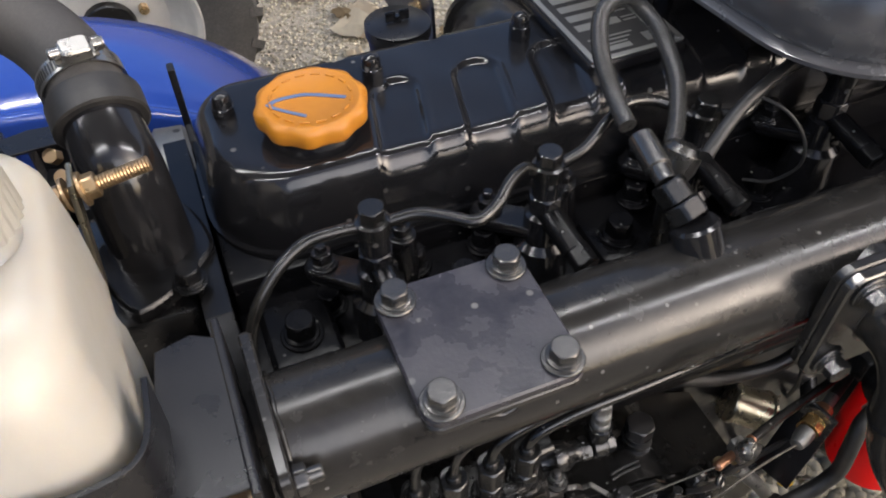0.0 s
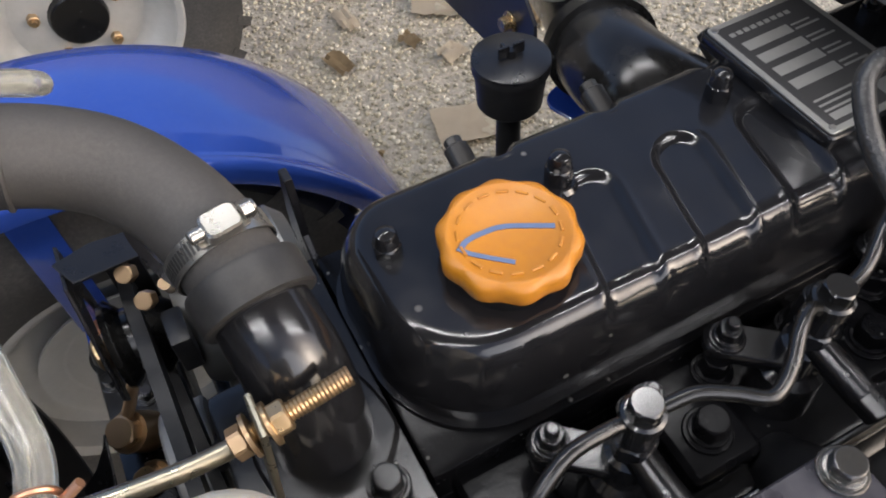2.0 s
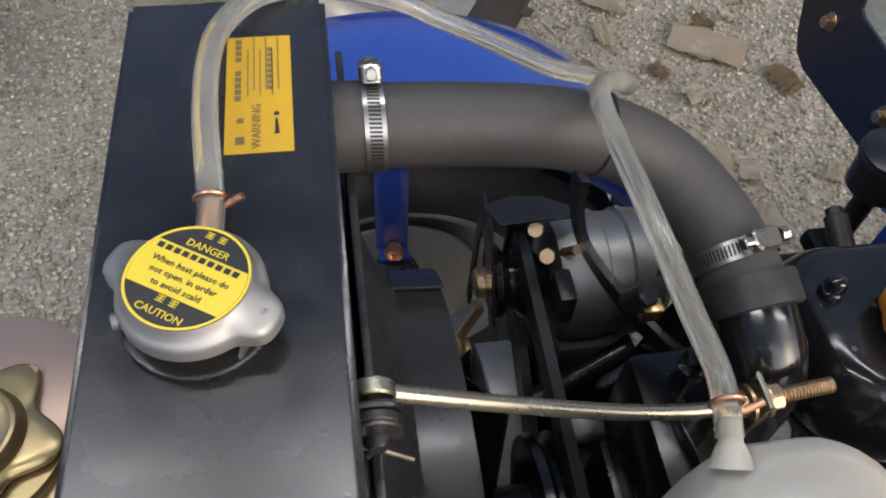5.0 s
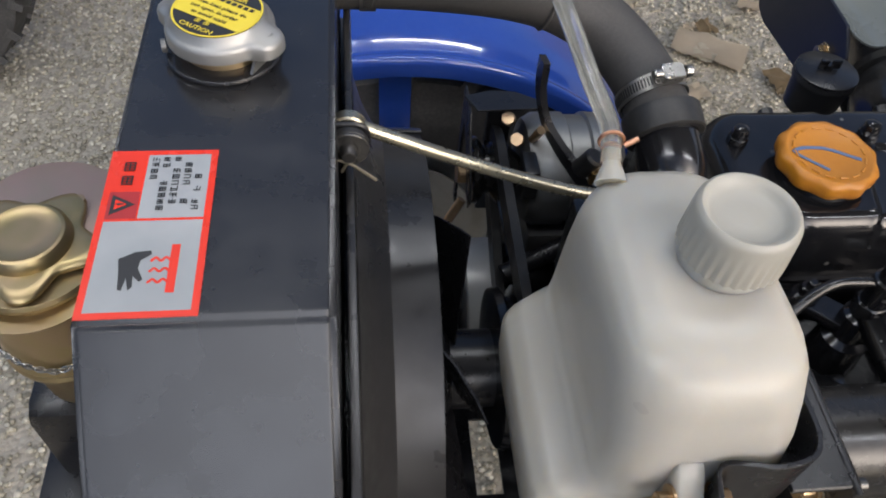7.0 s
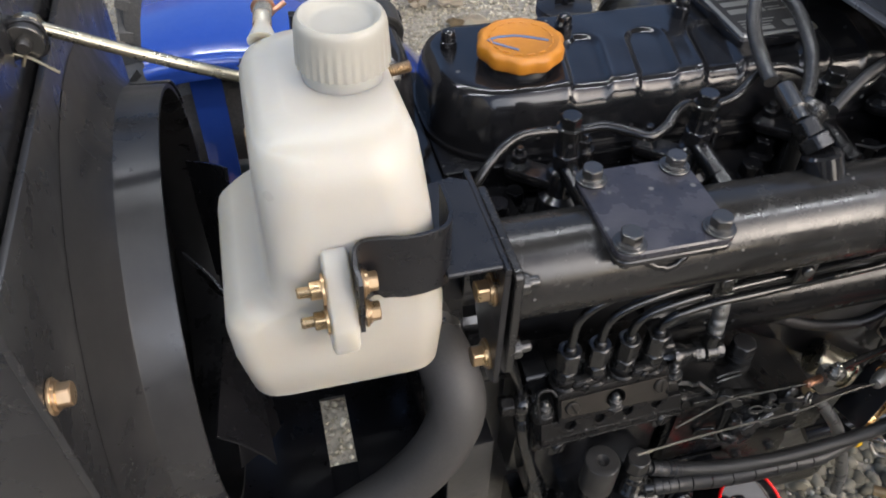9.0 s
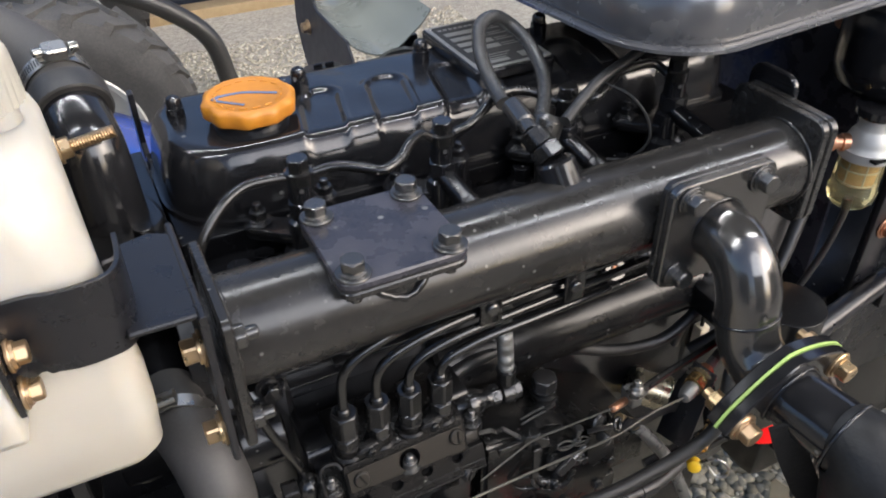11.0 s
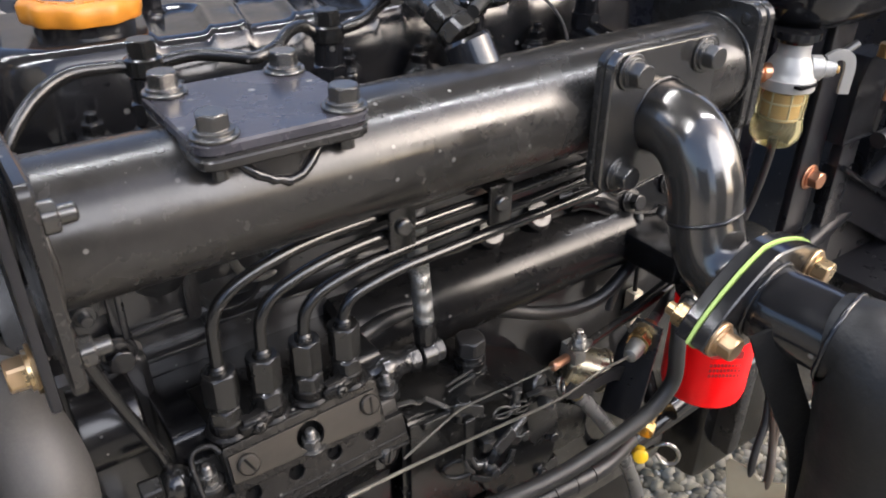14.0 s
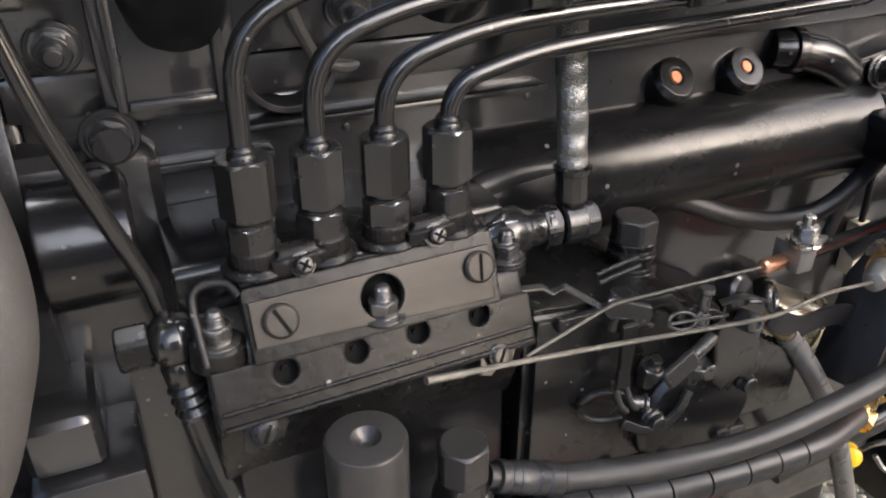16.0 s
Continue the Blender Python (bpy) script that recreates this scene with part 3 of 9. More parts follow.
for xx in (0.045, 0.102, 0.150, 0.208, 0.262, 0.320):
    bolt(engine, (xx, 0.309, 0.846 if abs(xx - 0.126) < 0.03 or abs(xx - 0.235) < 0.03 else 0.832), Z, 0.014, 0.012, head_paint, spin=xx * 9, name="head_bolt")
for xx in (0.05, 0.155, 0.262, 0.37):
    part("intake_port", lathe((xx, 0.255, 0.822), V(0, -1, 1.0), [(0, 0.020), (0.030, 0.020), (0.070, 0.018)], 24), dull_block, engine)
# front timing cover
tc_ = slab([(0.23, 0.50), (0.49, 0.50), (0.50, 0.70), (0.485, 0.80), (0.47, 0.865), (0.30, 0.865), (0.25, 0.80), (0.22, 0.66)], (-0.012, 0, 0), Y, Z, -0.016, 0.0)
part("timing_cover", tc_, black_cast, engine)
part("engine_mount", box((0.05, 0.226, 0.40), (0.13, 0.27, 0.48), 0.004), black_cast, engine)
part("engine_mount", box((0.05, 0.46, 0.40), (0.13, 0.509, 0.48), 0.004), black_cast, engine)
# oil cooler body along the block under the manifold
cool = rod((0.150, 0.262, 0.722), (0.424, 0.262, 0.722), 0.0315, 40, None, 0.004)
part("oil_cooler_cover", cool, cooler_paint, engine)
PD = V(0.05, -0.78, 0.62).normalized()
for xx in (0.2840, 0.3300):
    bq = V(xx, 0.2698, 0.7553)
    boss = part("cooler_plug", lathe(bq, PD, [(0, 0.0140), (0.016, 0.0130), (0.019, 0.0105), (0.019, 0.0045), (0.017, 0.004), (0.017, 0.0)], 18), black_cast, engine)
    part("plug_seal", lathe(bq + PD * 0.0172, PD, [(0, 0.0034), (0.0015, 0.003)], 10), plug_copper, boss, "copper coloured seal")
part("core_plug", lathe((0.0885, 0.262, 0.7975), -Y, [(0, 0.021), (0.010, 0.021), (0.0125, 0.0200), (0.0125, 0.0175), (0.004, 0.0150), (0.002, 0.010), (0.0015, 0.001)], 36), dull_block, engine)
part("core_plug", lathe((0.010, 0.262, 0.805), -Y, [(0, 0.012), (0.008, 0.012), (0.009, 0.008)], 20), black_cast, engine)
part("side_rib", box((-0.005, 0.2520, 0.7590), (0.080, 0.2625, 0.7625), 0.0014), dull_block, engine)
part("drain_hook", pipe([(0.080, 0.221, 0.835), (0.083, 0.223, 0.826), (0.090, 0.233, 0.812), (0.099, 0.245, 0.799), (0.112, 0.252, 0.793), (0.125, 0.258, 0.795)], 0.0026, 10), dull_alu, engine, "small bright drain tube")
part("side_panel_boss", box((0.0200, 0.2440, 0.7830), (0.0690, 0.2625, 0.8450), 0.004), dull_block, engine)
for a_, b_ in (((0.0245, 0.2405, 0.7880), (0.0285, 0.2445, 0.8440)), ((0.0595, 0.2405, 0.7880), (0.0635, 0.2445, 0.8440)), ((0.0285, 0.2405, 0.7880), (0.0595, 0.2445, 0.7915))):
    part("window_frame", box(a_, b_, 0.0014), dull_block, engine)
for p_ in (V(0.0085, 0.2466, 0.8124), V(0.1119, 0.2466, 0.8166)):
    bolt(engine, p_, -Y, 0.0115, 0.007, dull_block, True, 0.3, dome=True, name="side_bolt")
part("side_rib", box((0.0700, 0.2480, 0.7722), (0.205, 0.2625, 0.7752), 0.0013), dull_block, engine)
rng_ = random.Random(12)
for k in range(7):
    part("casting_pip", lathe((0.075 + 0.022 * k + rng_.uniform(-0.006, 0.006), 0.2625, 0.765 + rng_.uniform(-0.010, 0.014)), -Y, [(0, 0.0022), (0.0009, 0.0018), (0.0012, 0.0008)], 8), dull_block, engine)
part("head_side_face", box((-0.0125, 0.2470, 0.8035), (0.5205, 0.2506, 0.8315), 0.0012), dull_block, engine)
part("cooler_ledge", box((0.205, 0.262, 0.752), (0.415, 0.30, 0.775), 0.006), black_cast, engine)

# ---------------------------------------------------------------- valve cover
cover = thing("valve_cover", (0.23, 0.395, 0.862), "gloss black pressed steel valve cover with cross ribs", "valve cover")


def cover_outline(n=760):
    """The cover's outline, walked round at even steps: round at the front end, square at the rear."""
    x0, x1, y0, y1 = -0.008, 0.500, 0.330, 0.462
    corners = ((x0, y0, 0.058, 180), (x1, y0, 0.02, 270), (x1, y1, 0.02, 0), (x0, y1, 0.038, 90))
    pts = []
    for cx, cy, r, a0 in corners:
        mx = cx + r * (1 if cx == x0 else -1)
        my = cy + r * (1 if cy == y0 else -1)
        for i in range(15):
            a = radians(a0 + 90 * i / 14)
            pts.append(V(mx + r * math.cos(a), my + r * math.sin(a), 0))
    pts.append(pts[0].copy())
    far = [0.0]
    for a, b in zip(pts, pts[1:]):
        far.append(far[-1] + (b - a).length)
    out = []
    k = 0
    for i in range(n):
        d = far[-1] * i / n
        while far[k + 1] < d:
            k += 1
        out.append(pts[k].lerp(pts[k + 1], (d - far[k]) / (far[k + 1] - far[k])))
    return out


def bump_of(v, half, soft):
    """1 inside a band, falling softly to 0 outside."""
    return 1 / (1 + math.exp(min(60.0, (abs(v) - half) / soft)))


PADS = tuple(0.118 + 0.0570 * k for k in range(7))


CX0, CX1, CY0, CY1 = -0.008, 0.500, 0.330, 0.462
CORNERS = {(-1, -1): 0.058, (1, -1): 0.02, (1, 1): 0.02, (-1, 1): 0.038}


def cover_edge(x, y):
    """Distance inwards from the cover's outline."""
    mx, my = (CX0 + CX1) / 2, (CY0 + CY1) / 2
    r = CORNERS[(1 if x > mx else -1, 1 if y > my else -1)]
    qx, qy = abs(x - mx) - (CX1 - CX0) / 2 + r, abs(y - my) - (CY1 - CY0) / 2 + r
    return -(math.hypot(max(qx, 0.0), max(qy, 0.0)) + min(max(qx, qy), 0.0) - r)


def cover_height(x, y):
    """Height of the pressing above its flange."""
    edge = max(0.0, cover_edge(x, y))
    e = min(1.0, edge / 0.020)
    h = 0.050 * (1 - (1 - e) ** 2.6) ** 0.50
    inside = min(1.0, edge / 0.008)
    skew = x - 0.22 * (y - 0.37)
    pad = ridge = 0.0
    for c in PADS:
        off = math.hypot(skew - c, max(0.0, y - 0.395)) - 0.0152
        pad += 1 / (1 + math.exp(max(-40.0, min(40.0, off / 0.0010))))
        ridge += math.exp(-((off - 0.0028) / 0.0022) ** 2)
    h -= 0.0030 * pad * inside
    h += 0.0010 * ridge * inside * bump_of(y - 0.350, 0.055, 0.004)
    for c in (0.100, 0.170, 0.242, 0.314, 0.386):
        off = math.hypot(x - c, min(0.0, y - 0.455)) - 0.0085
        h -= 0.017 * inside / (1 + math.exp(max(-40.0, min(40.0, off / 0.0009))))
        h += 0.0012 * inside * math.exp(-((off - 0.0026) / 0.0018) ** 2)
    h += 0.0007 * noise.noise(V(x * 26, y * 26, 0)) * inside
    return h


def spread(lo, hi, step):
    """Stations from lo to hi, closer together at both ends."""
    near = [0.0, 0.0002, 0.0006, 0.0012, 0.002, 0.003, 0.0045]
    n = int((hi - lo - 0.012) / step)
    return [lo + d for d in near] + [lo + 0.006 + (hi - lo - 0.012) * k / n for k in range(n + 1)] + [hi - d for d in reversed(near)]


outline = cover_outline()
flange = bmesh.new()
quads(flange, [[V(p.x + (p.x - 0.246) * 0.012, p.y + (p.y - 0.396) * 0.06, zz) for p in outline] for zz in (0.8625, 0.8660)])
part("cover_flange", flange, black_gloss, cover, sharp=30)
body = bmesh.new()
rows = []
share = [(q - CX0) / (CX1 - CX0) for q in spread(CX0, CX1, 0.0020)]
for yy in spread(CY0, CY1, 0.0016):
    lo_, hi_ = CX0, CX1
    for side_, sgn in ((-1, 1), (1, -1)):
        back_ = 1 if yy > (CY0 + CY1) / 2 else -1
        r = CORNERS[(side_, back_)]
        dy = max(0.0, abs(yy - (CY0 + CY1) / 2) - (CY1 - CY0) / 2 + r)
        cut = r - math.sqrt(max(0.0, r * r - dy * dy))
        if side_ < 0:
            lo_ += cut
        else:
            hi_ -= cut
    rows.append([V(lo_ + (hi_ - lo_) * f, yy, 0) for f in share])
for row in rows:
    for p in row:
        p.z = 0.8664 + cover_height(p.x, p.y)
grid = [[body.verts.new(p) for p in row] for row in rows]
for ra, rb in zip(grid, grid[1:]):
    for i in range(len(ra) - 1):
        body.faces.new((ra[i], ra[i + 1], rb[i + 1], rb[i]))
part("pressed_shell", body, black_gloss, cover, sharp=75)
for cx, cy, cz in ((0.017, 0.416, 0.910), (0.115, 0.414, 0.914), (0.226, 0.422, 0.914), (0.350, 0.430, 0.914)):
    b_ = bmesh.new()
    lathe((cx, cy, cz - 0.004), Z, [(0, 0.012), (0.004, 0.011), (0.006, 0.009)], 20, b_)
    hexnut((cx, cy, cz + 0.002), Z, 0.0135, 0.011, b_, 0.4)
    lathe((cx, cy, cz + 0.011), Z, [(0, 0.0064), (0.007, 0.0062), (0.0095, 0.0050), (0.0110, 0.0026), (0.0113, 0.0004)], 16, b_)
    part("cap_nut", b_, black_gloss, cover, sharp=25)
neck = lathe((0.067, 0.384, 0.905), Z, [(0, 0.036), (0.004, 0.034), (0.008, 0.029), (0.020, 0.028)], 32)
part("filler_neck", neck, black_gloss, cover)

oil_cap = thing("oil_filler_cap", (0.067, 0.384, 0.922), "orange plastic oil filler cap with a blue pen mark", "filler cap")
cap_prof = [(0.0, 0.026), (0.0015, 0.0330), (0.003, 0.0340), (0.0105, 0.0343), (0.0130, 0.0330), (0.0145, 0.0305), (0.0145, 0.0288), (0.0137, 0.0275), (0.0137, 0.001)]
cb = bmesh.new()
rings = []
for h, r in cap_prof:
    rr = []
    for k in range(96):
        a = k * math.tau / 96
        lobes = 1 + (0.030 * math.cos(10 * a) if 0.031 < r else 0.0)
        rr.append(V(0.067 + r * lobes * math.cos(a), 0.384 + r * lobes * math.sin(a), 0.922 + h))
    rings.append(rr)
quads(cb, rings)
part("cap_body", cb, orange_plastic, oil_cap, sharp=40)
for k in range(16):
    a = k * math.tau / 16
    part("raised_dash", box((0.067 + 0.0245 * math.cos(a) - 0.0008, 0.384 + 0.0245 * math.sin(a) - 0.003, 0.9355), (0.067 + 0.0245 * math.cos(a) + 0.0008, 0.384 + 0.0245 * math.sin(a) + 0.003, 0.9365), 0.0003, turn=Matrix.Rotation(a, 3, "Z"), seg=1), orange_plastic, oil_cap)
mk = sweep(curve([(0.042, 0.386, 0.9360), (0.047, 0.3885, 0.9360), (0.056, 0.389, 0.9360), (0.067, 0.387, 0.9360), (0.087, 0.376, 0.9360)], 6), [(-0.0014, -0.0002), (0.0014, -0.0002), (0.0014, 0.0003), (-0.0014, 0.0003)], up=Z)
sweep(curve([(0.041, 0.387, 0.9360), (0.044, 0.382, 0.9360), (0.050, 0.376, 0.9360), (0.060, 0.367, 0.9360)], 6), [(-0.0012, -0.0002), (0.0012, -0.0002), (0.0012, 0.0003), (-0.0012, 0.0003)], mk, up=Z)
part("pen_mark", mk, ink_blue, oil_cap, "blue pen mark")

# ---------------------------------------------------------------- intake manifold
TY, TZ, TR = 0.197, 0.882, 0.0335
mani = thing("intake_manifold", (0.2, TY, 0.848), "black painted steel tube intake manifold with bolted flanges", "manifold")
part("main_tube", lathe((-0.004, TY, TZ), X, [(0, TR - 0.002), (0, TR), (0.424, TR), (0.424, TR - 0.002)], 48), black_tube, mani, sharp=40)
PX, PY = 0.0945, 0.1965
st = lathe((PX, PY, 0.885), Z, [(0, 0.0310), (0.024, 0.0310)], 40)
part("riser_stub", st, black_tube, mani)
weld([V(PX + 0.0316 * math.cos(a), PY + 0.0316 * math.sin(a), TZ + math.sqrt(max(1e-6, TR ** 2 - (0.0316 * math.sin(a)) ** 2)) + 0.0008) for a in [k * math.tau / 64 for k in range(65)]], 0.0025, black_gloss, mani)
part("lower_flange", slab(rounded(0.079, 0.079, 0.008), (PX, PY, 0.9085), X, Y, 0.005), black_tube, mani)
part("flange_gasket", slab(rounded(0.078, 0.078, 0.008), (PX, PY, 0.9136), X, Y, 0.0012, 0), plastic_black, mani)
part("cover_plate", slab(rounded(0.080, 0.080, 0.009, 8), (PX, PY, 0.9149), X, Y, 0.0058, 0.0012), black_plate, mani, "flat black square blanking plate")
for sx in (-1, 1):
    for sy in (-1, 1):
        bolt(mani, (PX + sx * 0.0297, PY + sy * 0.0307, 0.9208), Z, 0.0128, 0.0070, dark_bolt, True, spin=0.5 + sx * 0.3 + sy)
        part("bolt_tail", rod((PX + sx * 0.0297, PY + sy * 0.0307, 0.902), (PX + sx * 0.0297, PY + sy * 0.0307, 0.9085), 0.0038, 10), dark_bolt, mani)
# side flange with the elbow
FX, FZ, FY = 0.319, 0.882, 0.157
part("side_stub", lathe((FX, 0.19, FZ), -Y, [(0, 0.026), (0.03, 0.026)], 28), black_tube, mani)
part("side_flange", slab(rounded(0.088, 0.082, 0.009, 8, 0, 0), (FX, FY + 0.005, FZ + 0.0), X, Z, 0.006, 0.001), black_tube, mani)
part("side_gasket", slab(rounded(0.086, 0.080, 0.008), (FX, FY - 0.0012, FZ), X, Z, 0.0012, 0), plastic_black, mani)
# end flange
part("end_flange", slab(rounded(0.088, 0.086, 0.010, 8), (0.420, 0.207, 0.884), Y, Z, 0.007, 0.001), black_tube, mani)
weld(ring_line((0.419, TY, TZ), X, TR + 0.0006, 40), 0.0016, black_tube, mani)
part("end_flange_mate", slab(rounded(0.088, 0.086, 0.010, 8), (0.4285, 0.207, 0.884), Y, Z, 0.007, 0.001), black_tube, mani)
for sy in (-1, 1):
    for sz in (-1, 1):
        part("rivet_head", lathe((0.420, 0.207 + sy * 0.034, 0.884 + sz * 0.033), -X, [(0, 0.004), (0.001, 0.004), (0.0014, 0.003)], 12), black_tube, mani)
# front end plate and bracket
part("front_end_plate", slab(rounded(0.086, 0.095, 0.006), (-0.011, 0.196, 0.875), Y, Z, 0.006, 0.001), black_tube, mani)
weld(ring_line((-0.004, TY, TZ), X, TR + 0.0006, 40), 0.0014, black_tube, mani)

# ---------------------------------------------------------------- intake elbow and duct
elbow = thing("intake_elbow", (0.319, 0.10, 0.79), "gloss black bent steel intake elbow with bolted square flange", "intake elbow")
part("square_flange", slab(rounded(0.088, 0.082, 0.009, 8), (FX, FY - 0.0014, FZ), X, Z, 0.0065, 0.001), elbow_paint, elbow)
ON = V(0.06, -0.985, -0.10).normalized()
OC = V(0.3205, 0.0780, 0.8030)
line = curve([(0.319, 0.158, 0.881), (0.319, 0.138, 0.880), (0.319, 0.1225, 0.872), (0.319, 0.1115, 0.854), (0.319, 0.1070, 0.834), (0.3195, 0.0995, 0.816), (0.320, 0.088, 0.806), OC + ON * 0.003], 8)
part("bent_pipe", sweep(line, circle(0.0212, 32)), elbow_paint, elbow, sharp=50)
weld(ring_line((0.319, 0.1495, 0.881), Y, 0.0222, 32), 0.0014, black_gloss, elbow)
mid = V(0.319, 0.1078, 0.8355)
weld(ring_line(mid, V(0.12, -0.28, -0.95), 0.0214, 32), 0.0012, black_gloss, elbow)
for sx, sz in ((-1, 1), (1, 1), (-1, -1), (1, -1)):
    bolt(elbow, (FX + sx * 0.0300, FY - 0.0082, FZ + sz * 0.0297), -Y, 0.0128, 0.0075, dark_bolt, spin=0.2 + sx, label="dark steel hexagon bolt")
OU = V(0.98, 0.0, 0.17)
OU = OU - ON * OU.dot(ON)
OU.normalize()
OV = ON.cross(OU)


def oval(w, h, k=40):
    """A two-bolt flange: round ends joined by a wider middle."""
    out = []
    for i in range(k):
        a = i * math.tau / k
        c, s = math.cos(a), math.sin(a)
        r = 1 / ((abs(c) / w) ** 1.35 + (abs(s) / h) ** 1.35) ** (1 / 1.35)
        out.append((r * c, r * s))
    return out


part("oval_flange", slab(oval(0.056, 0.033), OC, OU, OV, 0.008, 0.001), black_gloss, elbow)
part("green_gasket", slab(oval(0.057, 0.034), OC + ON * 0.0081, OU, OV, 0.0018, 0), green_seal, elbow, "green paper gasket")

duct = thing("intake_duct", (0.36, 0.02, 0.75), "black steel intake duct with oval flange and rubber hose", "intake duct")
part("oval_flange", slab(oval(0.056, 0.033), OC + ON * 0.0100, OU, OV, 0.008, 0.001), black_gloss, duct)
d0 = OC + ON * 0.015
DD = V(0.14, -0.985, -0.07).normalized()
part("duct_pipe", sweep([d0, d0 + ON * 0.012, d0 + DD * 0.024, d0 + DD * 0.050], circle(0.0225, 32)), black_gloss, duct, sharp=50)
weld(ring_line(d0 + ON * 0.0035, ON, 0.0232, 32), 0.0014, black_gloss, duct)
h0 = d0 + DD * 0.044
part("rubber_hose", sweep(curve([h0, h0 + DD * 0.010, (0.337, -0.008, 0.776), (0.351, -0.020, 0.730), (0.360, -0.022, 0.66), (0.364, -0.022, 0.56), (0.366, -0.020, 0.44)], 8),
     lambda s: circle(0.0245 + 0.022 * min(1.0, max(0.0, s - 0.10) * 2.6), 36)), duct_rubber, duct, "thick black rubber duct")
weld(ring_line(h0, DD, 0.0250, 32), 0.0015, black_gloss, duct)
part("hanging_strap", sweep(curve([(0.300, 0.044, 0.800), (0.308, 0.037, 0.775), (0.324, 0.031, 0.742), (0.343, 0.0275, 0.709), (0.360, 0.026, 0.66), (0.372, 0.026, 0.60), (0.376, 0.026, 0.50)], 6), [(-0.0100, -0.0012), (0.0100, -0.0012), (0.0100, 0.0012), (-0.0100, 0.0012)], up=V(0.3, 0.9, 0.2)), duct_rubber, duct, "loose black rubber strap")
for s, sp in ((-1, 0.1), (1, 0.7)):
    bolt(duct, OC + OU * 0.0425 * s + ON * 0.018, ON, 0.0130, 0.0080, zinc_yellow, spin=sp, label="yellow zinc plated bolt")
    nb = hexnut(OC + OU * 0.0425 * s, -ON, 0.0130, 0.0085)
    lathe(OC + OU * 0.0425 * s, -ON, [(0, 0.004), (0.014, 0.004)], 10, nb)
    part("flange_nut", nb, zinc_yellow, elbow, "yellow zinc plated nut")

# ---------------------------------------------------------------- injectors and return line
for k, (ix, iy) in enumerate(((0.072, 0.284), (0.180, 0.288), (0.291, 0.294), (0.400, 0.296))):
    inj = thing("fuel_injector", (ix, iy, 0.862), "black painted fuel injector with banjo return fitting", "injector", "fuel injectors on the head")
    part("injector_body", lathe((ix, iy, 0.830), Z, [(0, 0.019), (0.030, 0.017), (0.034, 0.0125), (0.054, 0.0118), (0.056, 0.0090), (0.082, 0.0085), (0.083, 0.007)], 20), black_gloss, inj)
    part("banjo_ring", lathe((ix, iy, 0.9130), Z, [(0, 0.0082), (0.001, 0.0098), (0.009, 0.0098), (0.010, 0.0082)], 20), line_paint, inj)
    bolt(inj, (ix, iy, 0.9232), Z, 0.0138, 0.0085, line_paint, False, 0.4 + k, name="banjo_bolt")
    part("clamp_yoke", slab(rounded(0.062, 0.020, 0.009), (ix - 0.012, iy + 0.010, 0.866), V(-1, 0.85, 0), V(-0.85, -1, 0), 0.009, 0.002), black_cast, inj)
    bolt(inj, (ix - 0.027, iy + 0.023, 0.875), Z, 0.0115, 0.007, black_cast, True, 0.2 + k, dome=True, name="clamp_nut")
    part("body_hex", hexnut((ix, iy, 0.888), Z, 0.019, 0.012, spin=0.2 + k), black_gloss, inj, sharp=25)
    bolt(inj, (ix + 0.020, iy + 0.014, 0.888), Z, 0.0105, 0.006, black_cast, True, 0.5 + k, dome=True, name="stud_nut")
    part("nut_boss", lathe((ix + 0.020, iy + 0.014, 0.830), Z, [(0, 0.010), (0.056, 0.0085), (0.058, 0.0075)], 18), black_cast, inj)
    part("inlet_union", rod((ix, iy, 0.888), (ix + 0.004, iy - 0.034, 0.880), 0.008, 14), black_cast, inj)
    un = hexnut((ix + 0.0045, iy - 0.032, 0.8803), V(0.1, -1, -0.2), 0.015, 0.014)
    part("union_nut", un, black_cast, inj)

ret = thing("return_line", (0.1, 0.28, 0.86), "black steel fuel return pipe looping between the injectors", "fuel pipe")
part("front_pipe", pipe([(-0.012, 0.270, 0.800), (-0.010, 0.262, 0.850), (-0.003, 0.266, 0.890), (0.014, 0.276, 0.910), (0.034, 0.284, 0.919), (0.055, 0.2855, 0.919), (0.064, 0.285, 0.918)], 0.0036), dark_steel, ret)
part("middle_pipe", pipe([(0.080, 0.2835, 0.918), (0.097, 0.281, 0.920), (0.112, 0.273, 0.919), (0.125, 0.265, 0.918), (0.140, 0.271, 0.920), (0.152, 0.281, 0.924), (0.164, 0.288, 0.924), (0.172, 0.288, 0.919)], 0.0036), dark_steel, ret)
part("middle_pipe", pipe([(0.188, 0.289, 0.918), (0.207, 0.294, 0.920), (0.228, 0.306, 0.925), (0.245, 0.313, 0.928), (0.265, 0.311, 0.926), (0.283, 0.297, 0.919)], 0.0036), dark_steel, ret)
part("rear_pipe", pipe([(0.299, 0.294, 0.918), (0.309, 0.284, 0.922), (0.325, 0.290, 0.926), (0.350, 0.304, 0.928), (0.385, 0.310, 0.925), (0.393, 0.299, 0.919)], 0.0036), dark_steel, ret)
part("drain_union", lathe((-0.0125, 0.2705, 0.76), V(0, 0, 1), [(0, 0.006), (0.02, 0.006), (0.022, 0.0048), (0.045, 0.0048)], 14), dark_steel, ret)

wire = thing("thin_black_wire", (0.35, 0.29, 0.87), "thin black wire looping down behind the injectors", "wire")
part("wire_loop", pipe([(0.322, 0.290, 0.929), (0.336, 0.276, 0.922), (0.348, 0.266, 0.905), (0.350, 0.262, 0.885), (0.340, 0.270, 0.868), (0.325, 0.280, 0.866)], 0.0011, 8), soft_rubber, wire)

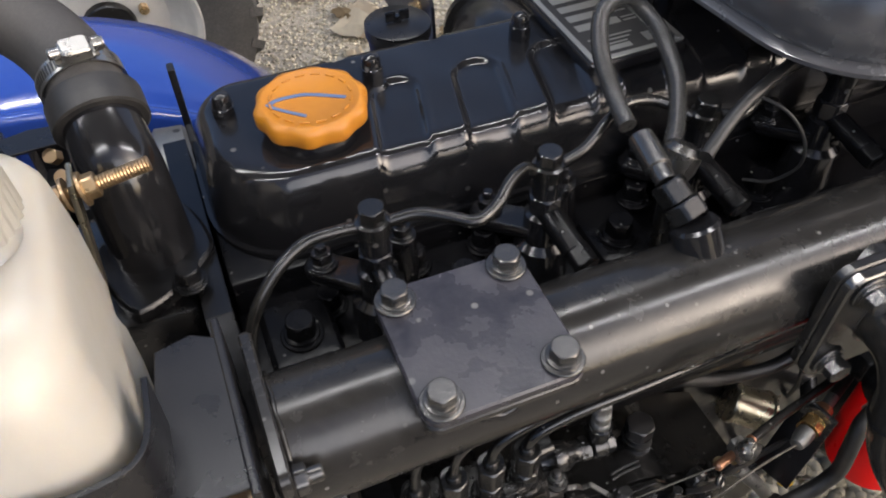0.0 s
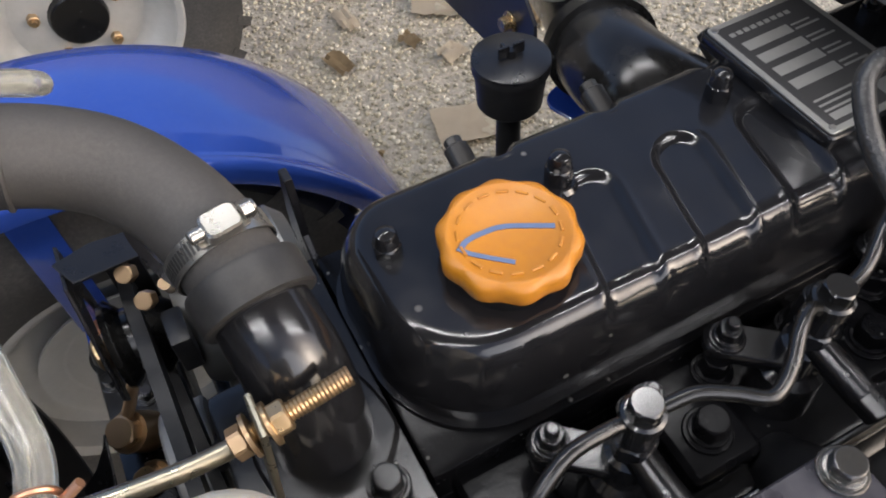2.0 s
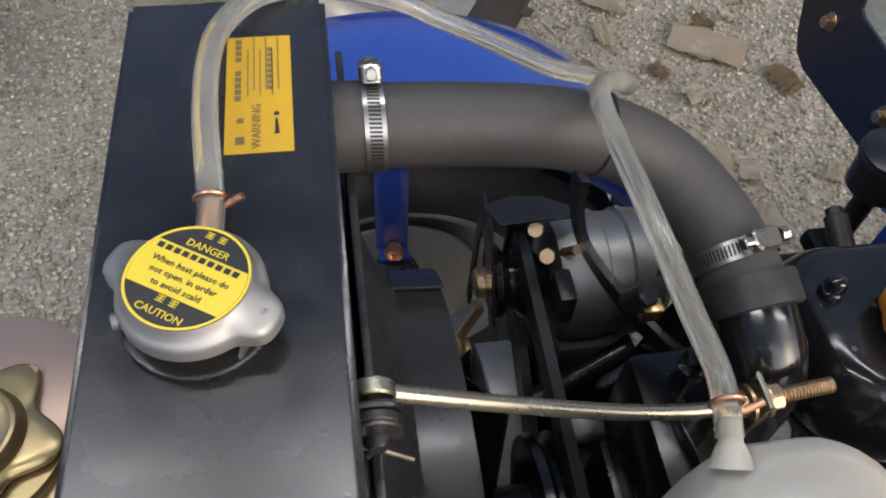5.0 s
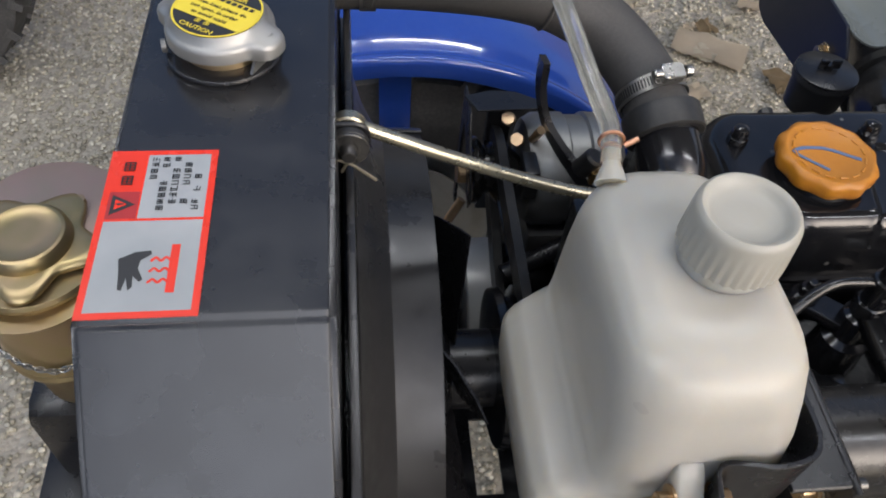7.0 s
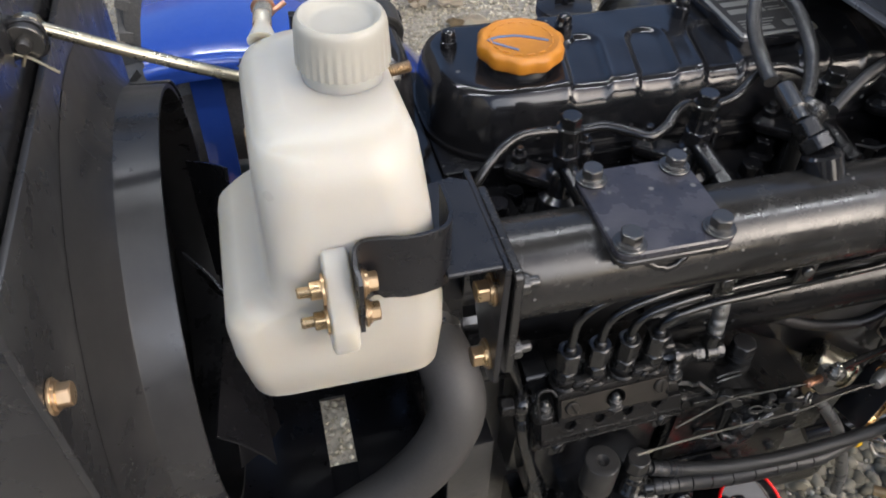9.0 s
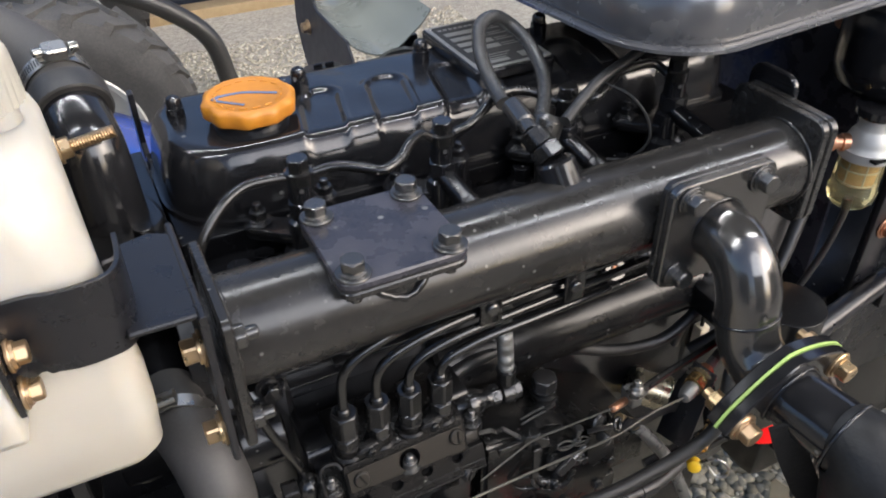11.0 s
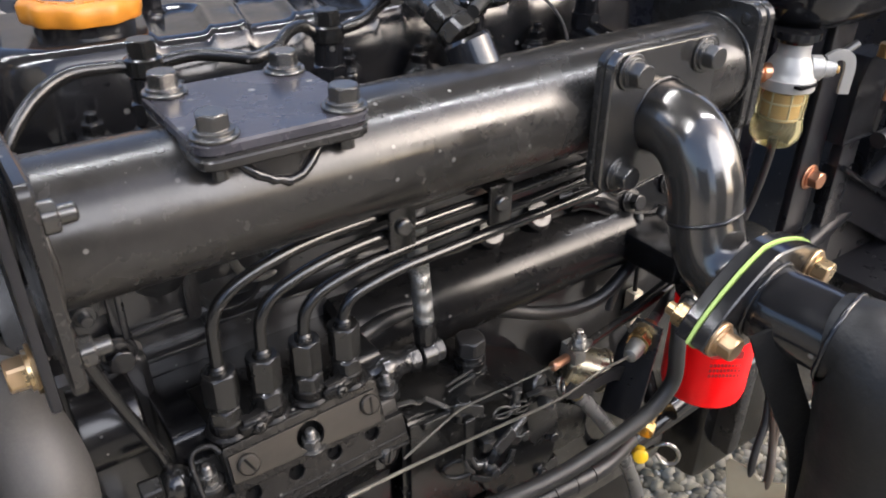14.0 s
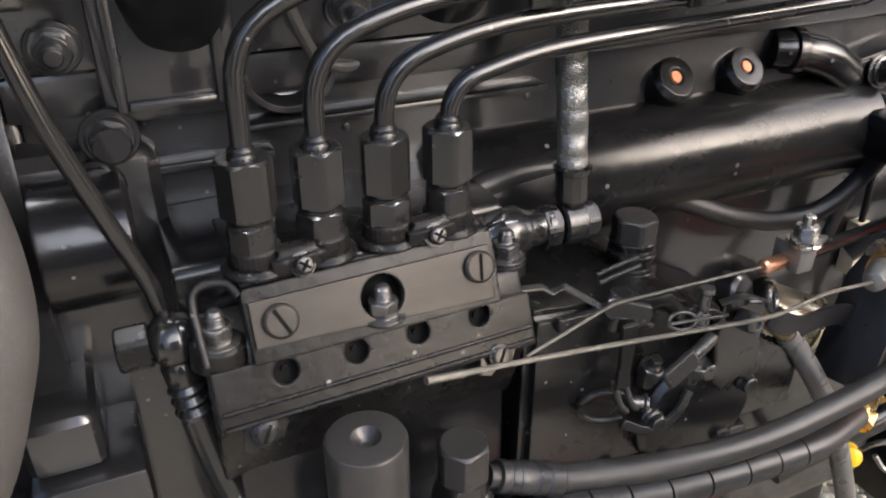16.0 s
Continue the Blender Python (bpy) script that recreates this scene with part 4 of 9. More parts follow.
bleed = thing("tank_hose", (0.30, 0.27, 0.93), "thin black rubber hose rising from the injectors to the upper tank", "hose")
part("hose_wall", pipe([(0.262, 0.255, 0.926), (0.280, 0.266, 0.930), (0.300, 0.276, 0.936), (0.318, 0.282, 0.941), (0.345, 0.292, 0.944), (0.375, 0.306, 0.948), (0.40, 0.32, 0.958)], 0.0042, 12), soft_rubber, bleed)

# ---------------------------------------------------------------- boost hose over the manifold
hose = thing("looped_rubber_hose", (0.25, 0.3, 0.905), "black braided rubber hose looping up from the manifold", "hose")
part("weld_boss", lathe((0.230, 0.206, 0.908), V(-0.12, 0.30, 0.60), [(0, 0.0135), (0.017, 0.0135), (0.019, 0.012)], 28), black_gloss, hose)
bx = V(-0.12, 0.35, 0.25).normalized()
b0 = V(0.2275, 0.2185, 0.9235)
part("hex_adapter", hexnut(b0, bx, 0.021, 0.010, spin=0.3), dark_steel, hose, sharp=25)
part("hex_adapter", hexnut(b0 + bx * 0.011, bx, 0.018, 0.012, spin=0.1), dark_steel, hose, sharp=25)
part("crimp_ferrule", lathe(b0 + bx * 0.022, V(0.12, 0.95, 0.12), [(0, 0.006), (0.010, 0.006), (0.011, 0.0076), (0.034, 0.0076), (0.035, 0.0064)], 20), dark_bolt, hose)
part("hose_line", pipe([(0.231, 0.290, 0.932), (0.235, 0.315, 0.938), (0.238, 0.338, 0.951), (0.248, 0.358, 0.964), (0.264, 0.365, 0.967), (0.280, 0.366, 0.958), (0.290, 0.352, 0.945), (0.286, 0.325, 0.933), (0.272, 0.298, 0.925), (0.255, 0.276, 0.920)], 0.0056, 16), glossy_rubber, hose)
part("end_banjo", lathe((0.252, 0.266, 0.914), V(0.5, 0.2, 1), [(-0.008, 0.010), (0.0, 0.012), (0.010, 0.012), (0.014, 0.008)], 18), dark_bolt, hose)
part("hose_support", rod((0.252, 0.266, 0.914), (0.252, 0.262, 0.835), 0.006), dark_steel, hose)

# ---------------------------------------------------------------- coolant bottle and its bracket
bottle = thing("coolant_bottle", (-0.11, 0.23, 0.836), "milky white plastic coolant overflow bottle, stepped shape", "coolant bottle")


def loft(stages, k=7):
    """Rounded rectangles (z, x0, x1, y0, y1, corner) skinned upwards."""
    rings = []
    for z, x0, x1, y0, y1, r in stages:
        rings.append([V(a, b, z) for a, b in rounded(x1 - x0, y1 - y0, r, k, (x0 + x1) / 2, (y0 + y1) / 2)])
    return quads(bmesh.new(), rings)


bt = loft([(0.836, -0.158, -0.062, 0.172, 0.280, 0.012), (0.838, -0.164, -0.056, 0.164, 0.284, 0.016), (0.847, -0.169, -0.051, 0.158, 0.287, 0.018),
           (0.880, -0.174, -0.049, 0.155, 0.290, 0.018), (0.904, -0.175, -0.049, 0.155, 0.290, 0.018), (0.912, -0.173, -0.050, 0.156, 0.288, 0.018),
           (0.918, -0.164, -0.051, 0.157, 0.290, 0.018), (0.922, -0.152, -0.052, 0.157, 0.294, 0.018), (0.930, -0.147, -0.053, 0.156, 0.300, 0.018),
           (0.950, -0.146, -0.054, 0.155, 0.302, 0.020), (0.970, -0.146, -0.055, 0.156, 0.303, 0.024), (0.992, -0.146, -0.057, 0.160, 0.302, 0.028),
           (1.004, -0.145, -0.058, 0.164, 0.300, 0.030), (1.012, -0.142, -0.061, 0.170, 0.296, 0.030), (1.017, -0.135, -0.068, 0.180, 0.288, 0.026),
           (1.0190, -0.124, -0.079, 0.194, 0.274, 0.016)])
for vert in bt.verts:
    # the side towards the engine draws in at the back
    back, side = max(0.0, (vert.co.y - 0.165) / 0.13), max(0.0, (vert.co.x + 0.125) / 0.075)
    vert.co.x -= 0.015 * min(1.0, back) * min(1.0, side) * (1.0 if vert.co.z < 0.93 else 0.75 - 4.0 * min(0.1, vert.co.z - 0.93))
part("bottle_body", bt, white_plastic, bottle, sharp=70)
part("filler_neck", lathe((-0.0905, 0.233, 1.012), Z, [(0, 0.0215), (0.017, 0.0215)], 32), white_plastic, bottle)
cp = bmesh.new()
rings = []
for h, r, rib in ((0.0, 0.0228, 0.5), (0.001, 0.0247, 0.75), (0.008, 0.0246, 0.55), (0.0155, 0.0244, 0.10), (0.021, 0.0241, 0.0), (0.0242, 0.0236, 0.0), (0.0262, 0.0226, 0.0), (0.0272, 0.0212, 0.0), (0.0268, 0.0198, 0.0), (0.0250, 0.0182, 0.0), (0.0232, 0.0168, 0.0), (0.0225, 0.0145, 0.0), (0.0228, 0.0080, 0.0), (0.0230, 0.001, 0.0)):
    ring = []
    for k in range(136):
        rr, a = r + 0.0006 * rib * (1 if k % 4 < 2 else -1), k * math.tau / 136
        ring.append(V(-0.0895 + rr * math.cos(a), 0.2330 + rr * math.sin(a), 1.0262 + h))
    rings.append(ring)
quads(cp, rings)
part("screw_cap", cp, white_cap, bottle, "white ribbed screw cap", sharp=45)
part("hose_stub", lathe((-0.129, 0.289, 1.011), V(0.12, 0.85, 0.42), [(0, 0.0090), (0.004, 0.0074), (0.007, 0.0062), (0.010, 0.0048), (0.019, 0.0036)], 20), white_plastic, bottle)
# mounting tab on the front
tab = bmesh.new()
rings = []
for xx, ins in ((-0.119, 0.003), (-0.1175, 0.0), (-0.1055, 0.0), (-0.104, 0.003)):
    rings.append([V(xx, y, z) for y, z in ((0.165, 0.972 - ins), (0.150 + ins, 0.963 - ins), (0.137 + ins, 0.946), (0.131 + ins, 0.928), (0.131 + ins, 0.912), (0.136 + ins, 0.905 + ins), (0.165, 0.902 + ins))])
quads(tab, rings)
bmesh.ops.bevel(tab, geom=list(tab.edges), offset=0.0008, segments=1, affect="EDGES")
part("mounting_tab", tab, white_plastic, bottle, sharp=60)
for zz, yy in ((0.950, 0.1445), (0.931, 0.1405)):
    nn = bmesh.new()
    lathe((-0.119, yy, zz), -X, [(0, 0.0085), (0.0014, 0.0085), (0.0016, 0.0075)], 20, nn)
    hexnut((-0.1206, yy, zz), -X, 0.0098, 0.006, nn, 0.3)
    lathe((-0.1266, yy, zz), -X, [(0, 0.003), (0.006, 0.003), (0.0068, 0.0024)], 10, nn)
    part("nut", nn, zinc_yellow, bottle, "yellow zinc plated nut and washer")

bracket = thing("bottle_bracket", (-0.04, 0.19, 0.86), "black steel bracket carrying the coolant bottle", "bracket")
strap = sweep(curve([(-0.1020, 0.131, 0.944), (-0.1015, 0.143, 0.946), (-0.096, 0.152, 0.949), (-0.086, 0.151, 0.951), (-0.075, 0.149, 0.951), (-0.062, 0.151, 0.950), (-0.052, 0.156, 0.949), (-0.047, 0.168, 0.948), (-0.046, 0.19, 0.946)], 5),
              [(-0.0012, -0.022), (0.0012, -0.022), (0.0012, 0.022), (-0.0012, 0.022)], up=Z)
part("curved_strap", strap, black_satin, bracket, sharp=40)
for zz, yy in ((0.950, 0.1445), (0.931, 0.1405)):
    bolt(bracket, (-0.1000, yy, zz), X, 0.0098, 0.005, zinc_yellow, True, 0.5, label="yellow zinc plated bolt")
part("top_plate", slab([(-0.052, 0.150), (-0.020, 0.150), (-0.019, 0.226), (-0.030, 0.232), (-0.046, 0.228), (-0.054, 0.170)], (0, 0, 0.934), X, Y, 0.0035, 0.001), black_satin, bracket)
part("side_plate", slab([(0.146, 0.938), (0.148, 0.830), (0.158, 0.822), (0.170, 0.826), (0.232, 0.905), (0.236, 0.938)], (-0.0205, 0, 0), Y, Z, 0.004, 0.001), black_satin, bracket)
for zz, yy in ((0.905, 0.163), (0.844, 0.162)):
    bolt(bracket, (-0.0206, yy, zz), -X, 0.0130, 0.0075, zinc_yellow, True, 0.3, label="yellow zinc plated bolt")
    nn = hexnut((-0.0045, yy, zz), X, 0.0130, 0.006)
    lathe((0.0015, yy, zz), X, [(0, 0.004), (0.006, 0.004), (0.007, 0.003)], 12, nn)
    part("stud_nut", nn, dark_bolt, bracket)

# ---------------------------------------------------------------- radiator
rad = thing("radiator", (-0.327, 0.36, 0.48), "satin black painted radiator with folded sheet top tank", "radiator")
RX0, RX1, RZ = -0.3700, -0.2685, 1.038
prof = [(0.1965, RZ), (0.1315, 0.9760), (0.1315, 0.9725), (0.160, 0.915), (0.560, 0.915), (0.560, RZ)]
part("top_tank", (lambda b: (bmesh.ops.bevel(b, geom=list(b.edges), offset=0.0030, segments=4, affect="EDGES"), b)[1])(slab(prof, (RX0, 0, 0), Y, Z, RX1 - RX0, 0)), satin_tank, rad, sharp=40)
part("tank_flange", box((RX0 - 0.004, 0.150, 0.906), (RX1 + 0.003, 0.575, 0.9125), 0.001), satin_tank, rad)
part("side_panel", box((RX0 - 0.004, 0.130, 0.44), (RX1 + 0.0025, 0.136, 0.9715), 0.0015), satin_tank, rad)
part("side_panel", box((RX0 + 0.004, 0.555, 0.50), (RX1 + 0.003, 0.562, 0.907), 0.002), black_satin, rad)
part("core", box((RX0 + 0.010, 0.173, 0.50), (RX1 - 0.006, 0.554, 0.907), 0.001), black_cast, rad)
part("bottom_tank", box((RX0, 0.166, 0.40), (RX1, 0.562, 0.50), 0.004), black_satin, rad)
# outlet and filler necks
part("outlet_neck", lathe((RX1 - 0.004, 0.494, 1.006), X, [(0, 0.0205), (0.030, 0.0205)], 32), black_satin, rad)
part("filler_neck", lathe((-0.325, 0.364, 1.036), Z, [(0, 0.030), (0.0015, 0.028), (0.002, 0.0205), (0.010, 0.0205), (0.011, 0.0235), (0.016, 0.0235)], 36), olive_zinc, rad, "dull brassy filler neck")
for sx_ in (-1, 1):
    part("neck_clip", slab([(-0.012, 0.0), (0.012, 0.0), (0.007, 0.007), (-0.007, 0.007)], V(-0.325, 0.364, 1.041) + V(0.857 * 0.024, -0.515 * 0.024, 0) * sx_, V(0.515, 0.857, 0), Z, 0.0015 * sx_, 0), dull_alu, rad, "grey spring clip")
part("neck_flange", lathe((-0.325, 0.364, 1.0385), Z, [(0, 0.0290), (0.001, 0.0295), (0.0025, 0.0290), (0.003, 0.0215)], 40), satin_tank, rad)
part("clip_arm", sweep(ring_line((-0.325, 0.364, 1.0455), Z, 0.0285, 14, radians(190), radians(262)), [(-0.0006, -0.0022), (0.0006, -0.0022), (0.0006, 0.0022), (-0.0006, 0.0022)], up=Z), dull_alu, rad, "grey spring clip")
part("clip_eye", lathe(V(-0.325, 0.364, 1.0455) + V(math.cos(radians(190)), math.sin(radians(190)), 0) * 0.0290, V(-1, -0.18, 0), [(-0.0012, 0.0036), (0.0012, 0.0036), (0.0014, 0.0030)], 16), dull_alu, rad, "grey spring clip")
part("overflow_spout", rod((-0.3245, 0.378, 1.044), (-0.3200, 0.4080, 1.0515), 0.0036), copper, rad, "copper overflow spout")
# fan shroud
sh = bmesh.new()
SC, SZ, SR = 0.362, 0.733, 0.184
rings = []
for xx, r in ((-0.2600, 0.226), (-0.254, 0.206), (-0.247, 0.192), (-0.240, SR), (-0.210, SR - 0.002), (-0.210, SR - 0.006), (-0.240, SR - 0.006), (-0.258, 0.192)):
    ring = []
    for k in range(72):
        a = k * math.tau / 72
        c, s = math.cos(a), math.sin(a)
        rr = r
        ring.append(V(xx, SC + rr * c, SZ + rr * s))
    rings.append(ring)
quads(sh, rings, cap=(False, False))
part("fan_shroud", sh, shroud_paint, rad, sharp=40)
lap = []
for k in range(13):
    a = radians(55 - 24 * k / 12)
    c, s = math.cos(a), math.sin(a)
    lap.append([V(xx, SC + r * c, SZ + r * s) for xx, r in ((-0.2415, SR + 0.0005), (-0.2415, SR + 0.0025), (-0.2085, SR + 0.0010), (-0.2085, SR - 0.0010))])
part("lap_strip", quads(bmesh.new(), lap), shroud_paint, rad, sharp=40)
part("shroud_plate", box((-0.2650, 0.1260, 0.50), (-0.2605, 0.580, 0.984), 0.001), shroud_paint, rad)
bolt(rad, (-0.2600, 0.135, 0.916), X, 0.012, 0.007, zinc_yellow, True, 0.4, label="yellow zinc plated bolt")
# rod lug
part("stay_lug", slab(rounded(0.026, 0.026, 0.009), (-0.2640, 0.3295, 1.0075), X, Z, 0.0030), black_satin, rad)

cap = thing("pressure_cap", (-0.325, 0.364, 1.049), "pressed aluminium radiator pressure cap with yellow and black disc", "radiator cap")
CC = V(-0.325, 0.364, 1.049)
cb = bmesh.new()
rings = []
for h, r in ((0.0, 0.0262), (0.0008, 0.0272), (0.0060, 0.0272), (0.0078, 0.0266), (0.0086, 0.0255), (0.0094, 0.0244), (0.0124, 0.0233), (0.0136, 0.0226), (0.0135, 0.001)):
    ring = []
    for k in range(96):
        a = k * math.tau / 96
        da = min(abs((a - e + math.pi) % math.tau - math.pi) for e in (radians(-31), radians(149)))
        ear = math.exp(-(da / 0.34) ** 4)
        rr = r * (1 + (0.30 * ear if r > 0.024 else 0))
        ring.append(CC + V(rr * math.cos(a), rr * math.sin(a), h))
    rings.append(ring)
quads(cb, rings)
part("cap_shell", cb, alu, cap, sharp=45)
part("label_disc", lathe(CC + Z * 0.0136, Z, [(0, 0.0225), (0.0003, 0.0225)], 48), black_print, cap, "black and yellow warning disc")
TU, TV = V(0.848, -0.530, 0), V(0.530, 0.848, 0)
band = []
for a0 in (-28, 152):
    for k in range(25):
        a = radians(a0 + 56 * k / 24)
        band.append((0.0212 * math.cos(a), 0.0212 * math.sin(a)))
part("yellow_band", slab(band, CC + Z * 0.0140, TU, TV, 0.0002, 0), yellow_cap_print, cap)
part("yellow_rim", sweep(ring_line(CC + Z * 0.0141, Z, 0.0219, 64), [(-0.0005, -0.0001), (0.0005, -0.0001), (0.0005, 0.0001), (-0.0005, 0.0001)], up=Z), yellow_cap_print, cap)
letters("DANGER", 0.0044, CC + TV * 0.0128 + Z * 0.0140, TU, TV, yellow_cap_print, cap)
letters("CAUTION", 0.0042, CC - TV * 0.0172 + Z * 0.0140, TU, TV, yellow_cap_print, cap)
for k, line_ in enumerate(("When heat please do", "not open. in order", "to avoid scald")):
    letters(line_, 0.0037, CC + TV * (0.0021 - 0.0045 * k) + Z * 0.0142, TU, TV, black_print, cap)
bars([(-0.0175 + 0.0035 * k, 0.0064, 0.0024, 0.0024) for k in range(10)], CC + Z * 0.0142, TU, TV, black_print, cap)
glyphs = []
for gx, gy in ((-0.0042, 0.0172), (0.0012, 0.0172), (-0.0042, -0.0132), (0.0012, -0.0132)):
    glyphs += [(gx, gy + 0.0011 * k, 0.0030, 0.0005) for k in range(3)] + [(gx + 0.0012, gy, 0.0006, 0.0028)]
bars(glyphs, CC + Z * 0.0140, TU, TV, yellow_cap_print, cap)
letters("0.7", 0.0048, CC + V(0.857, -0.515, 0) * 0.0288 + Z * 0.0098, TU, TV, alu, cap, lift=0.0004)

# warning stickers on the tank top
sticker = thing("heat_warning_sticker", (-0.347, 0.24, RZ), "red and white heat warning sticker with black print", "sticker")
S0 = V(-0.3687, 0.1985, RZ + 0.0001)
part("red_field", slab([(0, 0), (0.047, 0), (0.047, 0.092), (0, 0.092)], S0, X, Y, 0.0003, 0), red_print, sticker)
part("white_field", slab([(0.003, 0.003), (0.044, 0.003), (0.044, 0.0495), (0.003, 0.0495)], S0 + Z * 0.0003, X, Y, 0.0001, 0), white_print, sticker)
part("white_field", slab([(0.0165, 0.051), (0.044, 0.051), (0.044, 0.089), (0.0165, 0.089)], S0 + Z * 0.0003, X, Y, 0.0001, 0), white_print, sticker)
rnd = random.Random(4)
chars = []
for col, start, end in ((0, 3, 9), (1, 0, 9), (2, 0, 8), (3, 0, 9), (4, 0, 4)):
    for rowk in range(start, end):
        if rnd.random() < 0.12:
            continue
        cx_, cy_ = 0.0395 - col * 0.0049, 0.0848 - rowk * 0.0037
        chars += [(cx_ - 0.0013 + 0.0013 * k, cy_ + rnd.uniform(-0.0003, 0.0003), 0.0004, 0.0020 + rnd.uniform(0, 0.0006)) for k in range(3) if rnd.random() < 0.85]
        chars += [(cx_ - 0.0014, cy_ + 0.0010 * k, 0.0028, 0.0004) for k in range(3) if rnd.random() < 0.8]
bars(chars, S0 + Z * 0.0005, X, Y, black_print, sticker)
part("signal_box", slab([(0.0030, 0.0510), (0.0158, 0.0510), (0.0158, 0.0665), (0.0030, 0.0665)], S0 + Z * 0.0003, X, Y, 0.0001, 0), red_dull, sticker)
tri_ = slab([(0.0045, 0.0530), (0.0045, 0.0648), (0.0146, 0.0589)], S0 + Z * 0.0005, X, Y, 0.0001, 0)
part("warning_triangle", tri_, black_print, sticker)
part("triangle_core", slab([(0.0062, 0.0560), (0.0062, 0.0618), (0.0112, 0.0589)], S0 + Z * 0.0007, X, Y, 0.0001, 0), red_print, sticker)
part("exclamation_mark", slab([(0.0070, 0.0584), (0.0100, 0.0586), (0.0100, 0.0592), (0.0070, 0.0594)], S0 + Z * 0.0009, X, Y, 0.0001, 0), black_print, sticker)
signal = []
for gx, gy in ((0.0068, 0.0705), (0.0068, 0.0790)):
    signal += [(gx, gy + 0.0016 * k, 0.0048, 0.0006) for k in range(4)] + [(gx + 0.0021 * k, gy, 0.0006, 0.0054) for k in range(3)]
bars(signal, S0 + Z * 0.0005, X, Y, black_print, sticker)
part("picture_bar", slab([(0.033, 0.0115), (0.0365, 0.0115), (0.0365, 0.036), (0.033, 0.036)], S0 + Z * 0.0005, X, Y, 0.0001, 0), red_print, sticker)
pal = [(0.0125, 0.029), (0.0135, 0.023), (0.0145, 0.0135), (0.0160, 0.013), (0.0170, 0.019), (0.0185, 0.013), (0.0200, 0.0145), (0.0195, 0.020), (0.0225, 0.017), (0.0235, 0.0185), (0.0210, 0.024), (0.0215, 0.028), (0.0255, 0.031), (0.0250, 0.033), (0.0190, 0.0325)]
bm_ = bmesh.new()
f_ = bm_.faces.new([bm_.verts.new(S0 + V(a, b, 0.0006)) for a, b in pal])
part("pictogram", bm_, black_print, sticker)
for k in range(3):
    part("heat_wave", sweep(curve([S0 + V(0.0255 + 0.002 * i, 0.0165 + 0.0055 * k + (0.0018 if i % 2 else 0), 0.0006) for i in range(5)], 4), [(-0.0005, -0.0001), (0.0005, -0.0001), (0.0005, 0.0001), (-0.0005, 0.0001)], up=Z), red_print, sticker)

yst = thing("yellow_warning_sticker", (-0.325, 0.47, RZ), "yellow warning sticker with black print", "sticker")
Y0 = V(-0.3185, 0.446, RZ + 0.0001)
part("sticker_sheet", slab([(0, 0), (0.031, 0), (0.031, 0.081), (0, 0.081)], Y0, X, Y, 0.0003, 0), yellow_print, yst)
letters("WARNING", 0.0060, Y0 + V(0.0145, 0.0170, 0.0003), Y, -X, grey_print, yst)
bars([(0.0050, 0.0055, 0.0040, 0.0045), (0.0055, 0.0190, 0.0030, 0.0030)], Y0 + Z * 0.0003, X, Y, grey_print, yst)
part("mark_dot", lathe(Y0 + V(0.0235, 0.0245, 0.0003), Z, [(0, 0.0014), (0.0001, 0.0014)], 14), black_print, yst)
bars([(0.0195, 0.041 + 0.0040 * r, 0.0026, 0.0028) for r in range(8)], Y0 + Z * 0.0003, X, Y, grey_print, yst)
bars([(0.0100 + 0.0029 * c, 0.037 + 0.004 * (c % 2), 0.0006, 0.034 + 0.005 * (c % 2)) for c in range(6)] + [(0.0042, 0.034 + 0.0044 * r + (0.006 if r > 4 else 0), 0.0030, 0.0034) for r in range(9)], Y0 + Z * 0.0003, X, Y, grey_print, yst)
part("mark", slab([(0.0225, 0.0110), (0.0248, 0.0115), (0.0240, 0.0215), (0.0230, 0.0215)], Y0 + Z * 0.0003, X, Y, 0.0001, 0), black_print, yst)

# ---------------------------------------------------------------- top hose, clamps, thermostat elbow
top_hose = thing("upper_radiator_hose", (-0.15, 0.48, 0.93), "dusty black rubber upper radiator hose bent downwards", "radiator hose")
HL = [(-0.272, 0.494, 1.004), (-0.245, 0.494, 1.003), (-0.20, 0.493, 1.001), (-0.155, 0.492, 0.996), (-0.118, 0.490, 0.987), (-0.088, 0.480, 0.975), (-0.069, 0.460, 0.965), (-0.058, 0.436, 0.957), (-0.052, 0.408, 0.948)]
part("hose_wall", sweep(curve(HL, 8), lambda s: circle(0.0226 + 0.0012 * (s < 0.10), 36)), hose_rubber, top_hose, sharp=60)
part("moulding_ring", sweep(ring_line((-0.122, 0.4905, 0.9885), V(1, -0.10, -0.25), 0.0230, 40), circle(0.0014, 8)), hose_rubber, top_hose)
part("end_cuff", lathe((-0.0520, 0.411, 0.9500), V(0.10, -0.88, -0.38), [(0, 0.0262), (0.002, 0.0270), (0.018, 0.0270), (0.019, 0.0255)], 36), soft_rubber, top_hose)


